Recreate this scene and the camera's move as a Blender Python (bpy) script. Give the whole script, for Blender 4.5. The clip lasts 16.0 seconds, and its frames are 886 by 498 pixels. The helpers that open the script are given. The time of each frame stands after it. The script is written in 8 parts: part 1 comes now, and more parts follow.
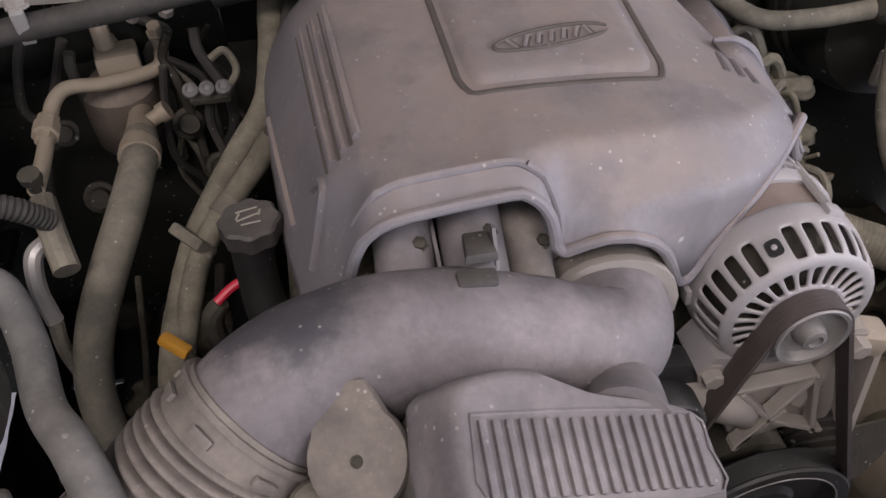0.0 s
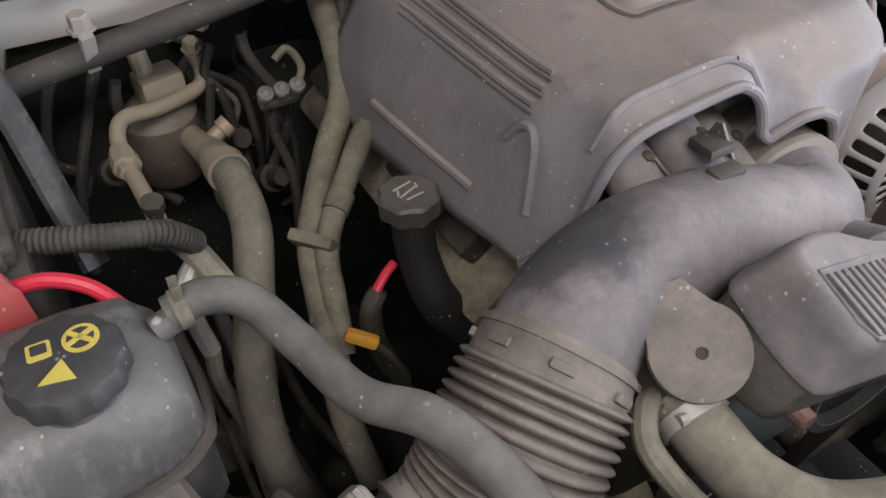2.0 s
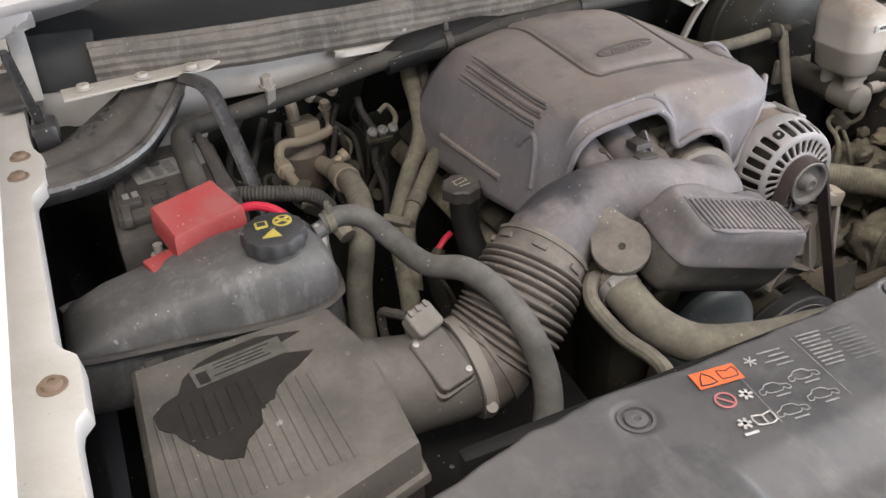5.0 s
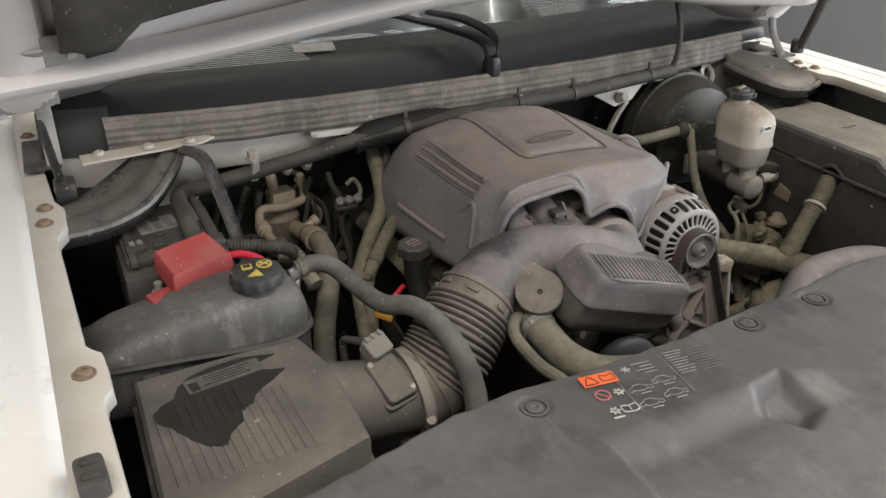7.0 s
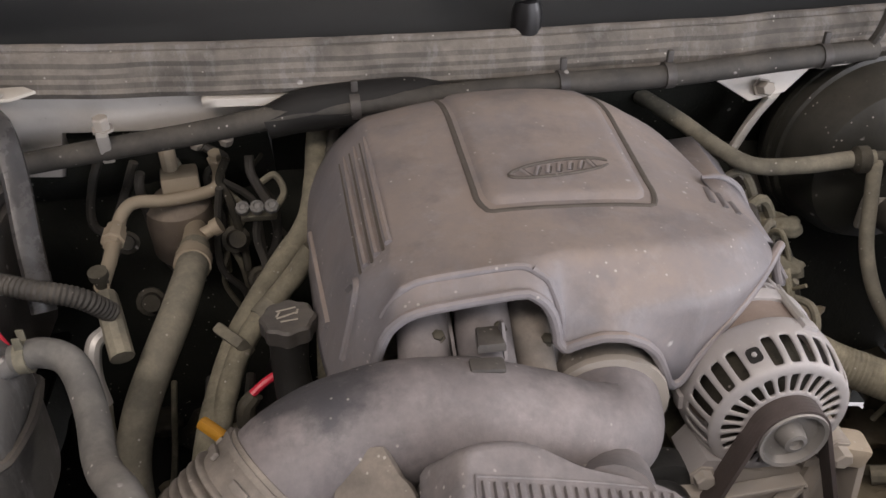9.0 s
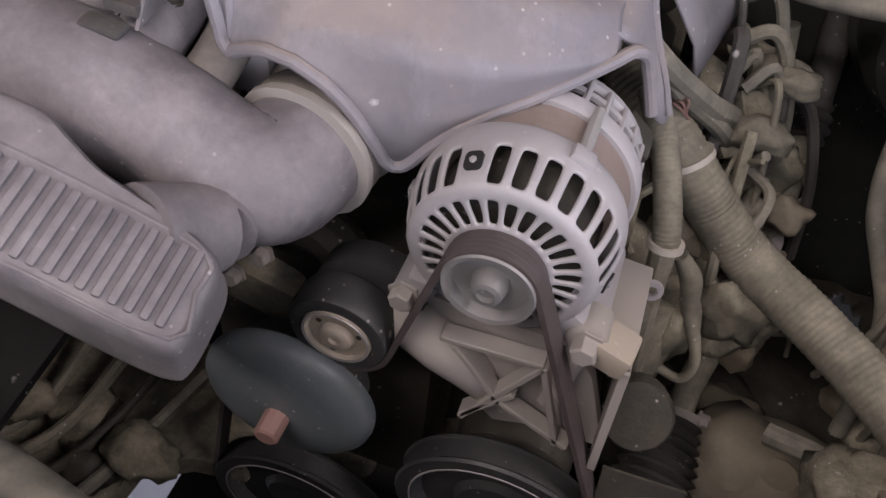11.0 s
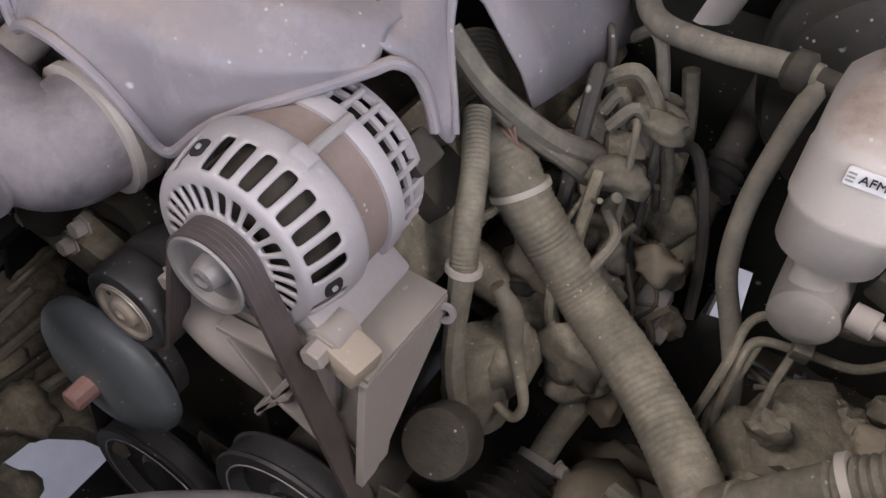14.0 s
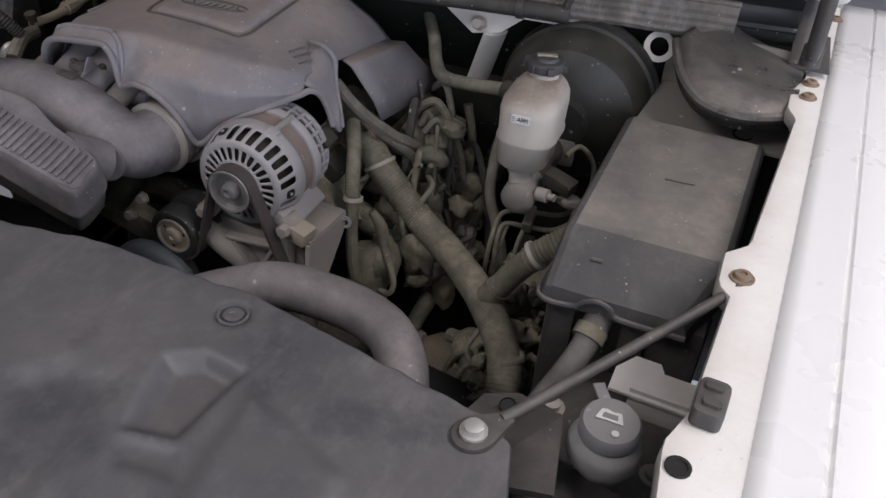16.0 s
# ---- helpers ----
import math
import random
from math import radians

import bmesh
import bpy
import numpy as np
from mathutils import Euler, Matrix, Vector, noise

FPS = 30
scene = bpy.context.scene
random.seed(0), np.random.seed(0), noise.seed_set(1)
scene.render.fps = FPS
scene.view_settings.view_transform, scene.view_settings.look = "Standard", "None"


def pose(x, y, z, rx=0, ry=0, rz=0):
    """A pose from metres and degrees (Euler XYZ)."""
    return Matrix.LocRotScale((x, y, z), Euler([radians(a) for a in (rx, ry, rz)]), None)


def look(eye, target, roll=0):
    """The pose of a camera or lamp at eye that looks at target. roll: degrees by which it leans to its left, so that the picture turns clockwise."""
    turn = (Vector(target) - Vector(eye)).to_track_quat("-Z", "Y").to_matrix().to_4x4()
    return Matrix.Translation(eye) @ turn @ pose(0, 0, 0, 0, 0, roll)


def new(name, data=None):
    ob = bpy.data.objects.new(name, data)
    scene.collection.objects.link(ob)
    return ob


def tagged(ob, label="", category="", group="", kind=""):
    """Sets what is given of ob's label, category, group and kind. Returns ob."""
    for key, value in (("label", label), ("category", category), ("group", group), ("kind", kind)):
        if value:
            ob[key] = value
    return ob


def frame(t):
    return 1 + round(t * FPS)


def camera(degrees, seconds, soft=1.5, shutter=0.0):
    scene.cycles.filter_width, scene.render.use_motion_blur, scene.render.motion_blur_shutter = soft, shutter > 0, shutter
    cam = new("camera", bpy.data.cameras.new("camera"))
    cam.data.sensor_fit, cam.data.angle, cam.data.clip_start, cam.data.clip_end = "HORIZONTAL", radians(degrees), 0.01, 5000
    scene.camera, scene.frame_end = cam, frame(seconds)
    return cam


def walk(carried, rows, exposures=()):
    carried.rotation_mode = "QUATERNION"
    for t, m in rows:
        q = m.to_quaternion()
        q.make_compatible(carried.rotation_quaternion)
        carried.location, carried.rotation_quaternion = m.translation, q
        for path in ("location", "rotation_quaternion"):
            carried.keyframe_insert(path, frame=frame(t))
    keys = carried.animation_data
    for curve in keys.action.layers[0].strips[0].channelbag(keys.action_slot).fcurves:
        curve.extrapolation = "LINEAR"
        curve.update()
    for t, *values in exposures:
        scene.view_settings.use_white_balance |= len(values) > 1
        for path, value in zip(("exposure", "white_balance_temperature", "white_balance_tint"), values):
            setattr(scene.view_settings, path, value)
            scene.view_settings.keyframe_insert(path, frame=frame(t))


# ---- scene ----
cam = camera(56.9, 16.0)

PATH = [
    (0, (-0.167, -0.39, 1.678), (0.093, 1.012, 0.276), -0.7),
    (0.5, (-0.31, -0.348, 1.659), (0.224, 0.969, 0.251), 0.8),
    (1, (-0.398, -0.327, 1.653), (0.263, 0.941, 0.254), -0.9),
    (1.5, (-0.46, -0.32, 1.635), (0.227, 0.965, 0.265), -2.1),
    (2, (-0.492, -0.331, 1.637), (0.198, 0.962, 0.276), -1.7),
    (2.5, (-0.492, -0.334, 1.646), (0.138, 1.013, 0.309), -1.4),
    (3, (-0.47, -0.359, 1.655), (-0.029, 1.076, 0.334), -3.3),
    (3.5, (-0.484, -0.42, 1.665), (-0.051, 1.028, 0.355), -3.2),
    (4, (-0.553, -0.516, 1.687), (-0.025, 0.942, 0.425), -4.6),
    (6.5, (-0.762, -0.992, 1.811), (0.007, 0.603, 0.881), -1.1),
    (7, (-0.758, -0.977, 1.812), (0.021, 0.623, 0.899), -0.2),
    (7.5, (-0.658, -0.875, 1.802), (-0.029, 0.794, 0.898), -0.3),
    (8, (-0.45, -0.744, 1.776), (-0.091, 0.987, 0.84), -0.5),
    (8.5, (-0.306, -0.639, 1.746), (-0.049, 1.069, 0.738), -0.8),
    (9, (-0.18, -0.487, 1.707), (0.065, 1.149, 0.582), 0.3),
    (9.5, (-0.017, -0.44, 1.659), (0.091, 1.07, 0.353), 1.8),
    (10, (0.097, -0.423, 1.636), (0.025, 1.026, 0.258), 4.2),
    (12.5, (0.388, -0.28, 1.494), (-0.124, 0.777, -0.125), 6.5),
    (13, (0.405, -0.269, 1.504), (-0.168, 0.793, -0.091), 6.0),
    (13.5, (0.458, -0.252, 1.528), (-0.146, 0.876, -0.009), 5.7),
    (14, (0.522, -0.267, 1.572), (-0.131, 0.948, 0.124), 4.3),
    (14.5, (0.594, -0.326, 1.619), (-0.043, 0.949, 0.215), 3.6),
    (15, (0.655, -0.472, 1.666), (0.108, 0.909, 0.327), 5.2),
    (15.5, (0.718, -0.66, 1.729), (0.201, 0.804, 0.469), 5.1),
    (16, (0.822, -0.834, 1.794), (0.291, 0.684, 0.605), 4.7),
]
EXPOSURES = [
    (0.0, -0.27, 6550, 23), (2.0, -0.05, 6500, 15), (3.0, -0.08, 6350, 20), (4.0, 0.24, 6420, 17),
    (6.5, -0.38, 6900, 10), (7.5, -0.42, 7000, 10), (8.0, -0.74, 7450, 9), (8.5, -0.33, 7300, 11), (9.0, -0.24, 7000, 18), (9.5, -0.25, 6700, 25), (10.0, -0.25, 6550, 25),
    (12.5, -0.28, 6500, 23), (13.0, -0.3, 6500, 22), (13.5, -0.24, 6450, 22), (14.0, -0.13, 6450, 23), (15.0, 0.0, 6450, 22), (15.5, -0.2, 6350, 20), (16.0, -1.05, 6250, 18),
]
walk(cam, [(t, look(eye, target, roll)) for t, eye, target, roll in PATH], EXPOSURES)
# ==== body ====
# ---------------------------------------------------------------- light
world = bpy.data.worlds.new("world")
scene.world = world
world.use_nodes = True
wn = world.node_tree.nodes
wbg = wn["Background"]
wbg.inputs["Color"].default_value = (0.75, 0.85, 1.0, 1)
wbg.inputs["Strength"].default_value = 0.35


def area_lamp(name, eye, target, sx, sy, power, colour):
    d = bpy.data.lights.new(name, "AREA")
    d.shape, d.size, d.size_y, d.energy, d.color = "RECTANGLE", sx, sy, power, colour
    ob = new(name, d)
    ob.matrix_world = look(eye, target)
    return ob


area_lamp("door_daylight", (3.0, -4.9, 1.9), (0.2, 0.0, 1.1), 4.2, 3.0, 290, (0.85, 0.915, 1.0))
# added lamp in an unseen side opening, to brighten the right outer fender
area_lamp("added_side_daylight", (5.15, -0.9, 1.95), (0.8, -0.2, 1.3), 3.2, 1.7, 240, (0.85, 0.915, 1.0))
area_lamp("ceiling_tube_light", (-1.0, -1.8, 3.7), (-0.9, -1.5, 0), 2.4, 0.5, 85, (1.0, 0.94, 0.86))
area_lamp("ceiling_tube_light", (2.3, -0.3, 3.7), (2.1, -0.4, 0), 2.4, 0.5, 125, (1.0, 0.94, 0.87))
area_lamp("ceiling_tube_light", (0.0, 3.0, 3.7), (0.0, 3.0, 0), 2.4, 0.5, 24, (1.0, 0.94, 0.87))


# ---------------------------------------------------------------- materials
def nodes_of(name):
    m = bpy.data.materials.new(name)
    m.use_nodes = True
    nt = m.node_tree
    return m, nt, nt.nodes["Principled BSDF"]


def noise_node(nt, scale, detail=6.0, rough=0.6, vec=None):
    n = nt.nodes.new("ShaderNodeTexNoise")
    n.inputs["Scale"].default_value, n.inputs["Detail"].default_value = scale, detail
    n.inputs["Roughness"].default_value = rough
    if vec:
        nt.links.new(vec, n.inputs["Vector"])
    return n.outputs["Fac"]


def ramp(nt, fac, lo, hi, a=0.0, b=1.0):
    r = nt.nodes.new("ShaderNodeMapRange")
    for k, v in (("From Min", lo), ("From Max", hi), ("To Min", a), ("To Max", b)):
        r.inputs[k].default_value = v
    nt.links.new(fac, r.inputs["Value"])
    return r.outputs["Result"]


def mixc(nt, fac, a, b):
    n = nt.nodes.new("ShaderNodeMix")
    n.data_type = "RGBA"
    if isinstance(fac, float):
        n.inputs[0].default_value = fac
    else:
        nt.links.new(fac, n.inputs[0])
    for sock, v in ((n.inputs[6], a), (n.inputs[7], b)):
        if isinstance(v, tuple):
            sock.default_value = (*v, 1)
        else:
            nt.links.new(v, sock)
    return n.outputs[2]


def mathn(nt, op, a, b):
    n = nt.nodes.new("ShaderNodeMath")
    n.operation = op
    for sock, v in zip(n.inputs, (a, b)):
        if isinstance(v, (int, float)):
            sock.default_value = v
        else:
            nt.links.new(v, sock)
    return n.outputs[0]


DUST = (0.30, 0.265, 0.225)


def dusty(name, base, dust=DUST, amount=0.5, rough=0.6, metal=0.0, up=0.5, scale=14.0, bump=0.22, specks=True, wiped=(), scuff=0.0, slope=(-0.4, 0.9), mottle=1.0, stains=0.0):
    """A surface under a film of road dust: thick where it settles on upward faces, rubbed off in patches, with splash specks."""
    m, nt, b = nodes_of(name)
    geo = nt.nodes.new("ShaderNodeNewGeometry")
    pos = geo.outputs["Position"]
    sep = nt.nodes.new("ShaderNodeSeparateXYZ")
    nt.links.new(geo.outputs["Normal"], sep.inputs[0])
    # slope limits the dust; on the fuse lid they also paint its shaded sides
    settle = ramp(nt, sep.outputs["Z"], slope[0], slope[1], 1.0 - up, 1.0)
    big = ramp(nt, noise_node(nt, scale, 5, 0.6, pos), 0.32, 0.66, 1.0 - 0.65 * mottle, 1.0)
    fine = ramp(nt, noise_node(nt, scale * 11, 4, 0.7, pos), 0.3, 0.7, 1.0 - 0.20 * mottle, 1.06)
    worn = ramp(nt, noise_node(nt, scale * 2.7, 6, 0.68, pos), 0.36, 0.56, 1.0 - 0.30 * mottle, 1.0)
    film = mathn(nt, "MULTIPLY", mathn(nt, "MULTIPLY", settle, big), mathn(nt, "MULTIPLY", fine, worn))
    film = mathn(nt, "MINIMUM", mathn(nt, "MULTIPLY", film, amount), 1.0)
    for place, radius in wiped:
        dist = nt.nodes.new("ShaderNodeVectorMath")
        dist.operation = "DISTANCE"
        dist.inputs[1].default_value = place
        nt.links.new(pos, dist.inputs[0])
        ragged = mathn(nt, "ADD", dist.outputs["Value"], mathn(nt, "MULTIPLY", noise_node(nt, 30.0, 6, 0.65, pos), radius * 1.7))
        film = mathn(nt, "MULTIPLY", film, ramp(nt, ragged, radius * 1.5, radius * 1.95, 0.25, 1.0))
    col = mixc(nt, film, base, dust)
    if stains:
        blotch = ramp(nt, noise_node(nt, 11.0, 6, 0.62, pos), 0.53, 0.66, 0.0, stains)
        col = mixc(nt, blotch, col, tuple(0.75 * c for c in base))
        run = nt.nodes.new("ShaderNodeMapping")
        run.inputs["Scale"].default_value = (1.0, 0.35, 1.0)
        nt.links.new(pos, run.inputs["Vector"])
        pale = ramp(nt, noise_node(nt, 21.0, 7, 0.7, run.outputs["Vector"]), 0.55, 0.72, 0.0, stains * 0.5)
        col = mixc(nt, pale, col, tuple(min(1.0, 1.35 * c) for c in dust))
    if specks:
        v = nt.nodes.new("ShaderNodeTexVoronoi")
        v.inputs["Scale"].default_value = 95.0
        nt.links.new(pos, v.inputs["Vector"])
        gate = ramp(nt, noise_node(nt, 23.0, 2, 0.5, pos), 0.54, 0.62)
        dot = mathn(nt, "MULTIPLY", ramp(nt, v.outputs["Distance"], 0.16, 0.08), gate)
        col = mixc(nt, mathn(nt, "MULTIPLY", dot, 0.75), col, (0.5, 0.47, 0.43))
        v2 = nt.nodes.new("ShaderNodeTexVoronoi")
        v2.inputs["Scale"].default_value = 30.0
        nt.links.new(pos, v2.inputs["Vector"])
        gate2 = ramp(nt, noise_node(nt, 27.0, 3, 0.6, pos), 0.57, 0.63)
        blot = mathn(nt, "MULTIPLY", ramp(nt, mathn(nt, "ADD", v2.outputs["Distance"], mathn(nt, "MULTIPLY", noise_node(nt, 300.0, 2, 0.5, pos), 0.08)), 0.17, 0.11), gate2)
        col = mixc(nt, mathn(nt, "MULTIPLY", blot, 0.65), col, (0.60, 0.58, 0.56))
    if scuff:
        st = nt.nodes.new("ShaderNodeMapping")
        st.inputs["Scale"].default_value = (1.0, 1.0, 0.28)
        nt.links.new(pos, st.inputs["Vector"])
        rubbed = ramp(nt, noise_node(nt, 38.0, 8, 0.72, st.outputs["Vector"]), 0.52, 0.64, 0.0, scuff)
        col = mixc(nt, rubbed, col, (0.40, 0.40, 0.41))
        stain = ramp(nt, noise_node(nt, 16.0, 7, 0.7, pos), 0.56, 0.66, 0.0, scuff)
        col = mixc(nt, stain, col, (0.03, 0.03, 0.033))
    nt.links.new(col, b.inputs["Base Color"])
    nt.links.new(ramp(nt, film, 0.0, 0.8, rough, min(0.95, rough + 0.3)), b.inputs["Roughness"])
    if metal:
        nt.links.new(ramp(nt, film, 0.0, 0.7, metal, 0.0), b.inputs["Metallic"])
    bp = nt.nodes.new("ShaderNodeBump")
    bp.inputs["Strength"].default_value, bp.inputs["Distance"].default_value = bump, 0.002
    grain = mathn(nt, "ADD", noise_node(nt, 170.0, 5, 0.7, pos), mathn(nt, "MULTIPLY", noise_node(nt, 38.0, 4, 0.6, pos), 1.6))
    nt.links.new(grain, bp.inputs["Height"])
    nt.links.new(bp.outputs["Normal"], b.inputs["Normal"])
    return m


def plain(name, col, rough=0.5, metal=0.0, var=0.12, scale=40.0):
    m, nt, b = nodes_of(name)
    geo = nt.nodes.new("ShaderNodeNewGeometry")
    n = ramp(nt, noise_node(nt, scale, 5, 0.65, geo.outputs["Position"]), 0.3, 0.7)
    lo = tuple(max(0.0, c * (1 - var)) for c in col)
    hi = tuple(min(1.0, c * (1 + var)) for c in col)
    nt.links.new(mixc(nt, n, lo, hi), b.inputs["Base Color"])
    nt.links.new(ramp(nt, n, 0, 1, rough * 0.85, min(1.0, rough * 1.15)), b.inputs["Roughness"])
    b.inputs["Metallic"].default_value = metal
    return m


# dusty top is real; bluish base on the slopes also paints daylight on the front
M_COVER = dusty("engine_cover_plastic", (0.150, 0.155, 0.182), (0.288, 0.240, 0.215), 1.15, 0.46, up=0.55, slope=(0.62, 0.92), scale=7, mottle=0.75, scuff=0.12, stains=0.3)
M_DUCT = dusty("duct_plastic", (0.06, 0.061, 0.068), (0.30, 0.268, 0.262), 0.85, 0.42, up=0.5, scale=13, mottle=0.8, scuff=0.08, stains=0.3)
M_ELBOW = dusty("elbow_plastic", (0.042, 0.044, 0.052), (0.30, 0.268, 0.266), 0.86, 0.42, up=0.4, scale=13, mottle=0.7, scuff=0.08, stains=0.55, wiped=(((-0.207, 0.012, 1.243), 0.060),))
M_BLACK = dusty("black_plastic", (0.028, 0.028, 0.03), amount=0.35, rough=0.45, up=0.6)
# near-black albedo: puts the shade of recesses and holes into colour, besides black parts
M_BLACKER = dusty("black_or_unlit", (0.006, 0.006, 0.006), (0.09, 0.08, 0.07), amount=0.08, rough=0.7, up=0.6)
M_SHIELD = dusty("shield_plastic", (0.048, 0.051, 0.059), (0.20, 0.188, 0.178), 0.62, 0.36, up=0.3, slope=(0.5, 1.0), scale=3.2, bump=0.06, specks=False, mottle=0.8, scuff=0.06, stains=0.5)
M_TANK = dusty("tank_plastic", (0.065, 0.067, 0.07), (0.22, 0.212, 0.20), 0.85, 0.38, up=0.6, scale=10, scuff=0.25, stains=0.4)
M_AIRBOX = dusty("airbox_plastic", (0.08, 0.078, 0.075), (0.25, 0.23, 0.20), 0.85, 0.5, up=0.4, scale=12)
M_RUBBER = dusty("hose_rubber", (0.06, 0.059, 0.050), (0.35, 0.322, 0.250), 0.85, 0.7, up=0.5, scale=18)
M_RUBBER_D = dusty("dark_rubber", (0.02, 0.02, 0.02), (0.2, 0.18, 0.15), 0.45, 0.65, up=0.6, scale=18)
M_GREYHOSE = dusty("grey_hose_rubber", (0.045, 0.046, 0.047), (0.25, 0.238, 0.215), 0.8, 0.6, up=0.45, scale=16, stains=0.3)
M_HINGE = dusty("grimy_hinge_paint", (0.34, 0.335, 0.325), (0.20, 0.185, 0.16), 0.7, 0.5, up=0.3, scale=18)
M_LOOM = dusty("loom_sleeve", (0.06, 0.057, 0.044), (0.34, 0.312, 0.232), 0.88, 0.8, up=0.5, scale=25)
M_BELLOWS = dusty("bellows_rubber", (0.07, 0.065, 0.06), (0.33, 0.29, 0.25), 0.85, 0.6, up=0.5, scale=16)
M_ALU = dusty("cast_aluminium", (0.42, 0.41, 0.42), (0.34, 0.31, 0.29), 0.7, 0.5, metal=0.5, up=0.3, scale=20)
M_STATOR = dusty("stator_steel", (0.20, 0.15, 0.125), (0.32, 0.27, 0.24), 0.7, 0.7, metal=0.2, up=0.4)
M_BRKT = dusty("bracket_aluminium", (0.36, 0.34, 0.32), (0.36, 0.32, 0.27), 0.85, 0.6, metal=0.3, up=0.3, scale=22)
M_STEEL = dusty("bright_steel", (0.55, 0.54, 0.52), (0.35, 0.32, 0.28), 0.45, 0.35, metal=0.8, up=0.3)
M_PULLEY = dusty("pulley_black", (0.02, 0.022, 0.023), (0.12, 0.115, 0.11), 0.4, 0.4, up=0.4)
M_BELT = plain("belt_rubber", (0.075, 0.060, 0.057), 0.6, var=0.25)
M_TAN = dusty("tan_metal", (0.20, 0.165, 0.115), (0.36, 0.315, 0.235), 0.9, 0.6, metal=0.2, up=0.4)
M_PIPE = dusty("ac_pipe_aluminium", (0.36, 0.30, 0.225), (0.34, 0.295, 0.225), 0.75, 0.5, metal=0.4, up=0.4)
M_ENGINE = dusty("engine_dirt", (0.05, 0.047, 0.034), (0.37, 0.335, 0.245), 1.0, 0.8, up=0.7, scale=30, bump=0.9)
M_GREASE = dusty("greasy_metal", (0.016, 0.015, 0.012), (0.125, 0.112, 0.082), 0.6, 0.6, up=0.7, scale=26, bump=0.5)
M_FIREWALL = dusty("firewall_paint", (0.76, 0.735, 0.70), (0.42, 0.375, 0.325), 0.6, 0.5, up=0.3, scale=7)
M_INSUL = dusty("firewall_mat", (0.009, 0.011, 0.008), (0.07, 0.068, 0.055), 0.25, 0.9, up=0.6, scale=12, bump=0.6)
M_SEAL = dusty("weather_seal", (0.075, 0.070, 0.064), (0.29, 0.26, 0.225), 0.95, 0.8, up=0.5, scale=16, bump=0.4, scuff=0.2, stains=0.5)
M_WIPER = plain("wiper_black", (0.008, 0.008, 0.009), 0.4)
M_COWL = plain("cowl_plastic", (0.019, 0.021, 0.022), 0.5, var=0.2, scale=30)
M_WHITE = plain("white_car_paint", (0.84, 0.84, 0.83), 0.28, var=0.004, scale=3)
M_DULLF = dusty("dusty_cream_paint", (0.50, 0.475, 0.43), (0.40, 0.355, 0.295), 0.8, 0.5, up=0.3, scale=14)
M_DULLW = dusty("dull_dirty_paint", (0.24, 0.235, 0.215), (0.27, 0.24, 0.20), 0.7, 0.5, up=0.3, scale=9)
M_FLANGE = dusty("dusty_white_paint", (0.72, 0.70, 0.66), (0.50, 0.45, 0.38), 0.5, 0.4, up=0.2, scale=11)
M_RED = dusty("red_plastic", (0.42, 0.035, 0.04), (0.36, 0.17, 0.15), 0.6, 0.45, up=0.5)
M_REDWIRE = plain("red_wire", (0.62, 0.03, 0.06), 0.4)
M_YELLOW = plain("yellow_paint", (0.58, 0.47, 0.10), 0.5)
M_ORANGE = plain("orange_yellow_plastic", (0.55, 0.27, 0.03), 0.5)
M_CAP = dusty("cap_plastic", (0.03, 0.031, 0.034), (0.16, 0.155, 0.15), 0.35, 0.5, up=0.5)
M_RES = dusty("reservoir_plastic", (0.46, 0.43, 0.385), (0.20, 0.135, 0.095), 1.0, 0.4, up=0.95, slope=(0.3, 0.88), scale=14)
M_LABEL = plain("white_label", (0.70, 0.70, 0.68), 0.5)
M_LABELG = plain("grey_label", (0.27, 0.265, 0.25), 0.5, var=0.25, scale=60)
M_STICKER = plain("dusty_sticker", (0.13, 0.127, 0.115), 0.55, var=0.3, scale=70)
M_INK = plain("black_ink", (0.02, 0.02, 0.02), 0.5)
M_ORLAB = plain("orange_label", (0.85, 0.17, 0.06), 0.5)
M_PINK = plain("faded_red_label", (0.55, 0.20, 0.20), 0.5)
M_TIE = dusty("natural_nylon", (0.50, 0.47, 0.41), (0.36, 0.32, 0.26), 0.6, 0.5, up=0.4)
# narrow slope range paints the lid's front and sides darker, as shade
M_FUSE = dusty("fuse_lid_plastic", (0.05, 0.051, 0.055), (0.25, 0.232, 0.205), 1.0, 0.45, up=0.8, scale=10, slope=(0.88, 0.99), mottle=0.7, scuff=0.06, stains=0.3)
M_RESBASE = dusty("resonator_base_plastic", (0.045, 0.045, 0.045), (0.26, 0.24, 0.205), 0.8, 0.5, up=0.35, scale=20)
M_WORN = dusty("worn_casting", (0.42, 0.36, 0.27), (0.36, 0.32, 0.28), 0.85, 0.6, metal=0.2, up=0.3, scale=30)
M_PSTEEL = dusty("dusty_pulley_steel", (0.27, 0.265, 0.26), (0.22, 0.20, 0.18), 0.55, 0.4, metal=0.6, up=0.1)
M_BAR = dusty("black_painted_steel", (0.016, 0.017, 0.02), (0.17, 0.155, 0.14), 0.4, 0.2, up=0.6, scale=18)
M_BOOST = dusty("booster_paint", (0.016, 0.018, 0.016), (0.15, 0.135, 0.11), 0.42, 0.4, up=0.9, scale=12)
M_CLEAR = dusty("clear_nylon", (0.2, 0.205, 0.205), (0.2, 0.18, 0.16), 0.5, 0.3, up=0.4)
M_PALECLEAR = dusty("pale_translucent_plastic", (0.36, 0.36, 0.35), (0.3, 0.28, 0.25), 0.5, 0.35, up=0.4, scale=30)
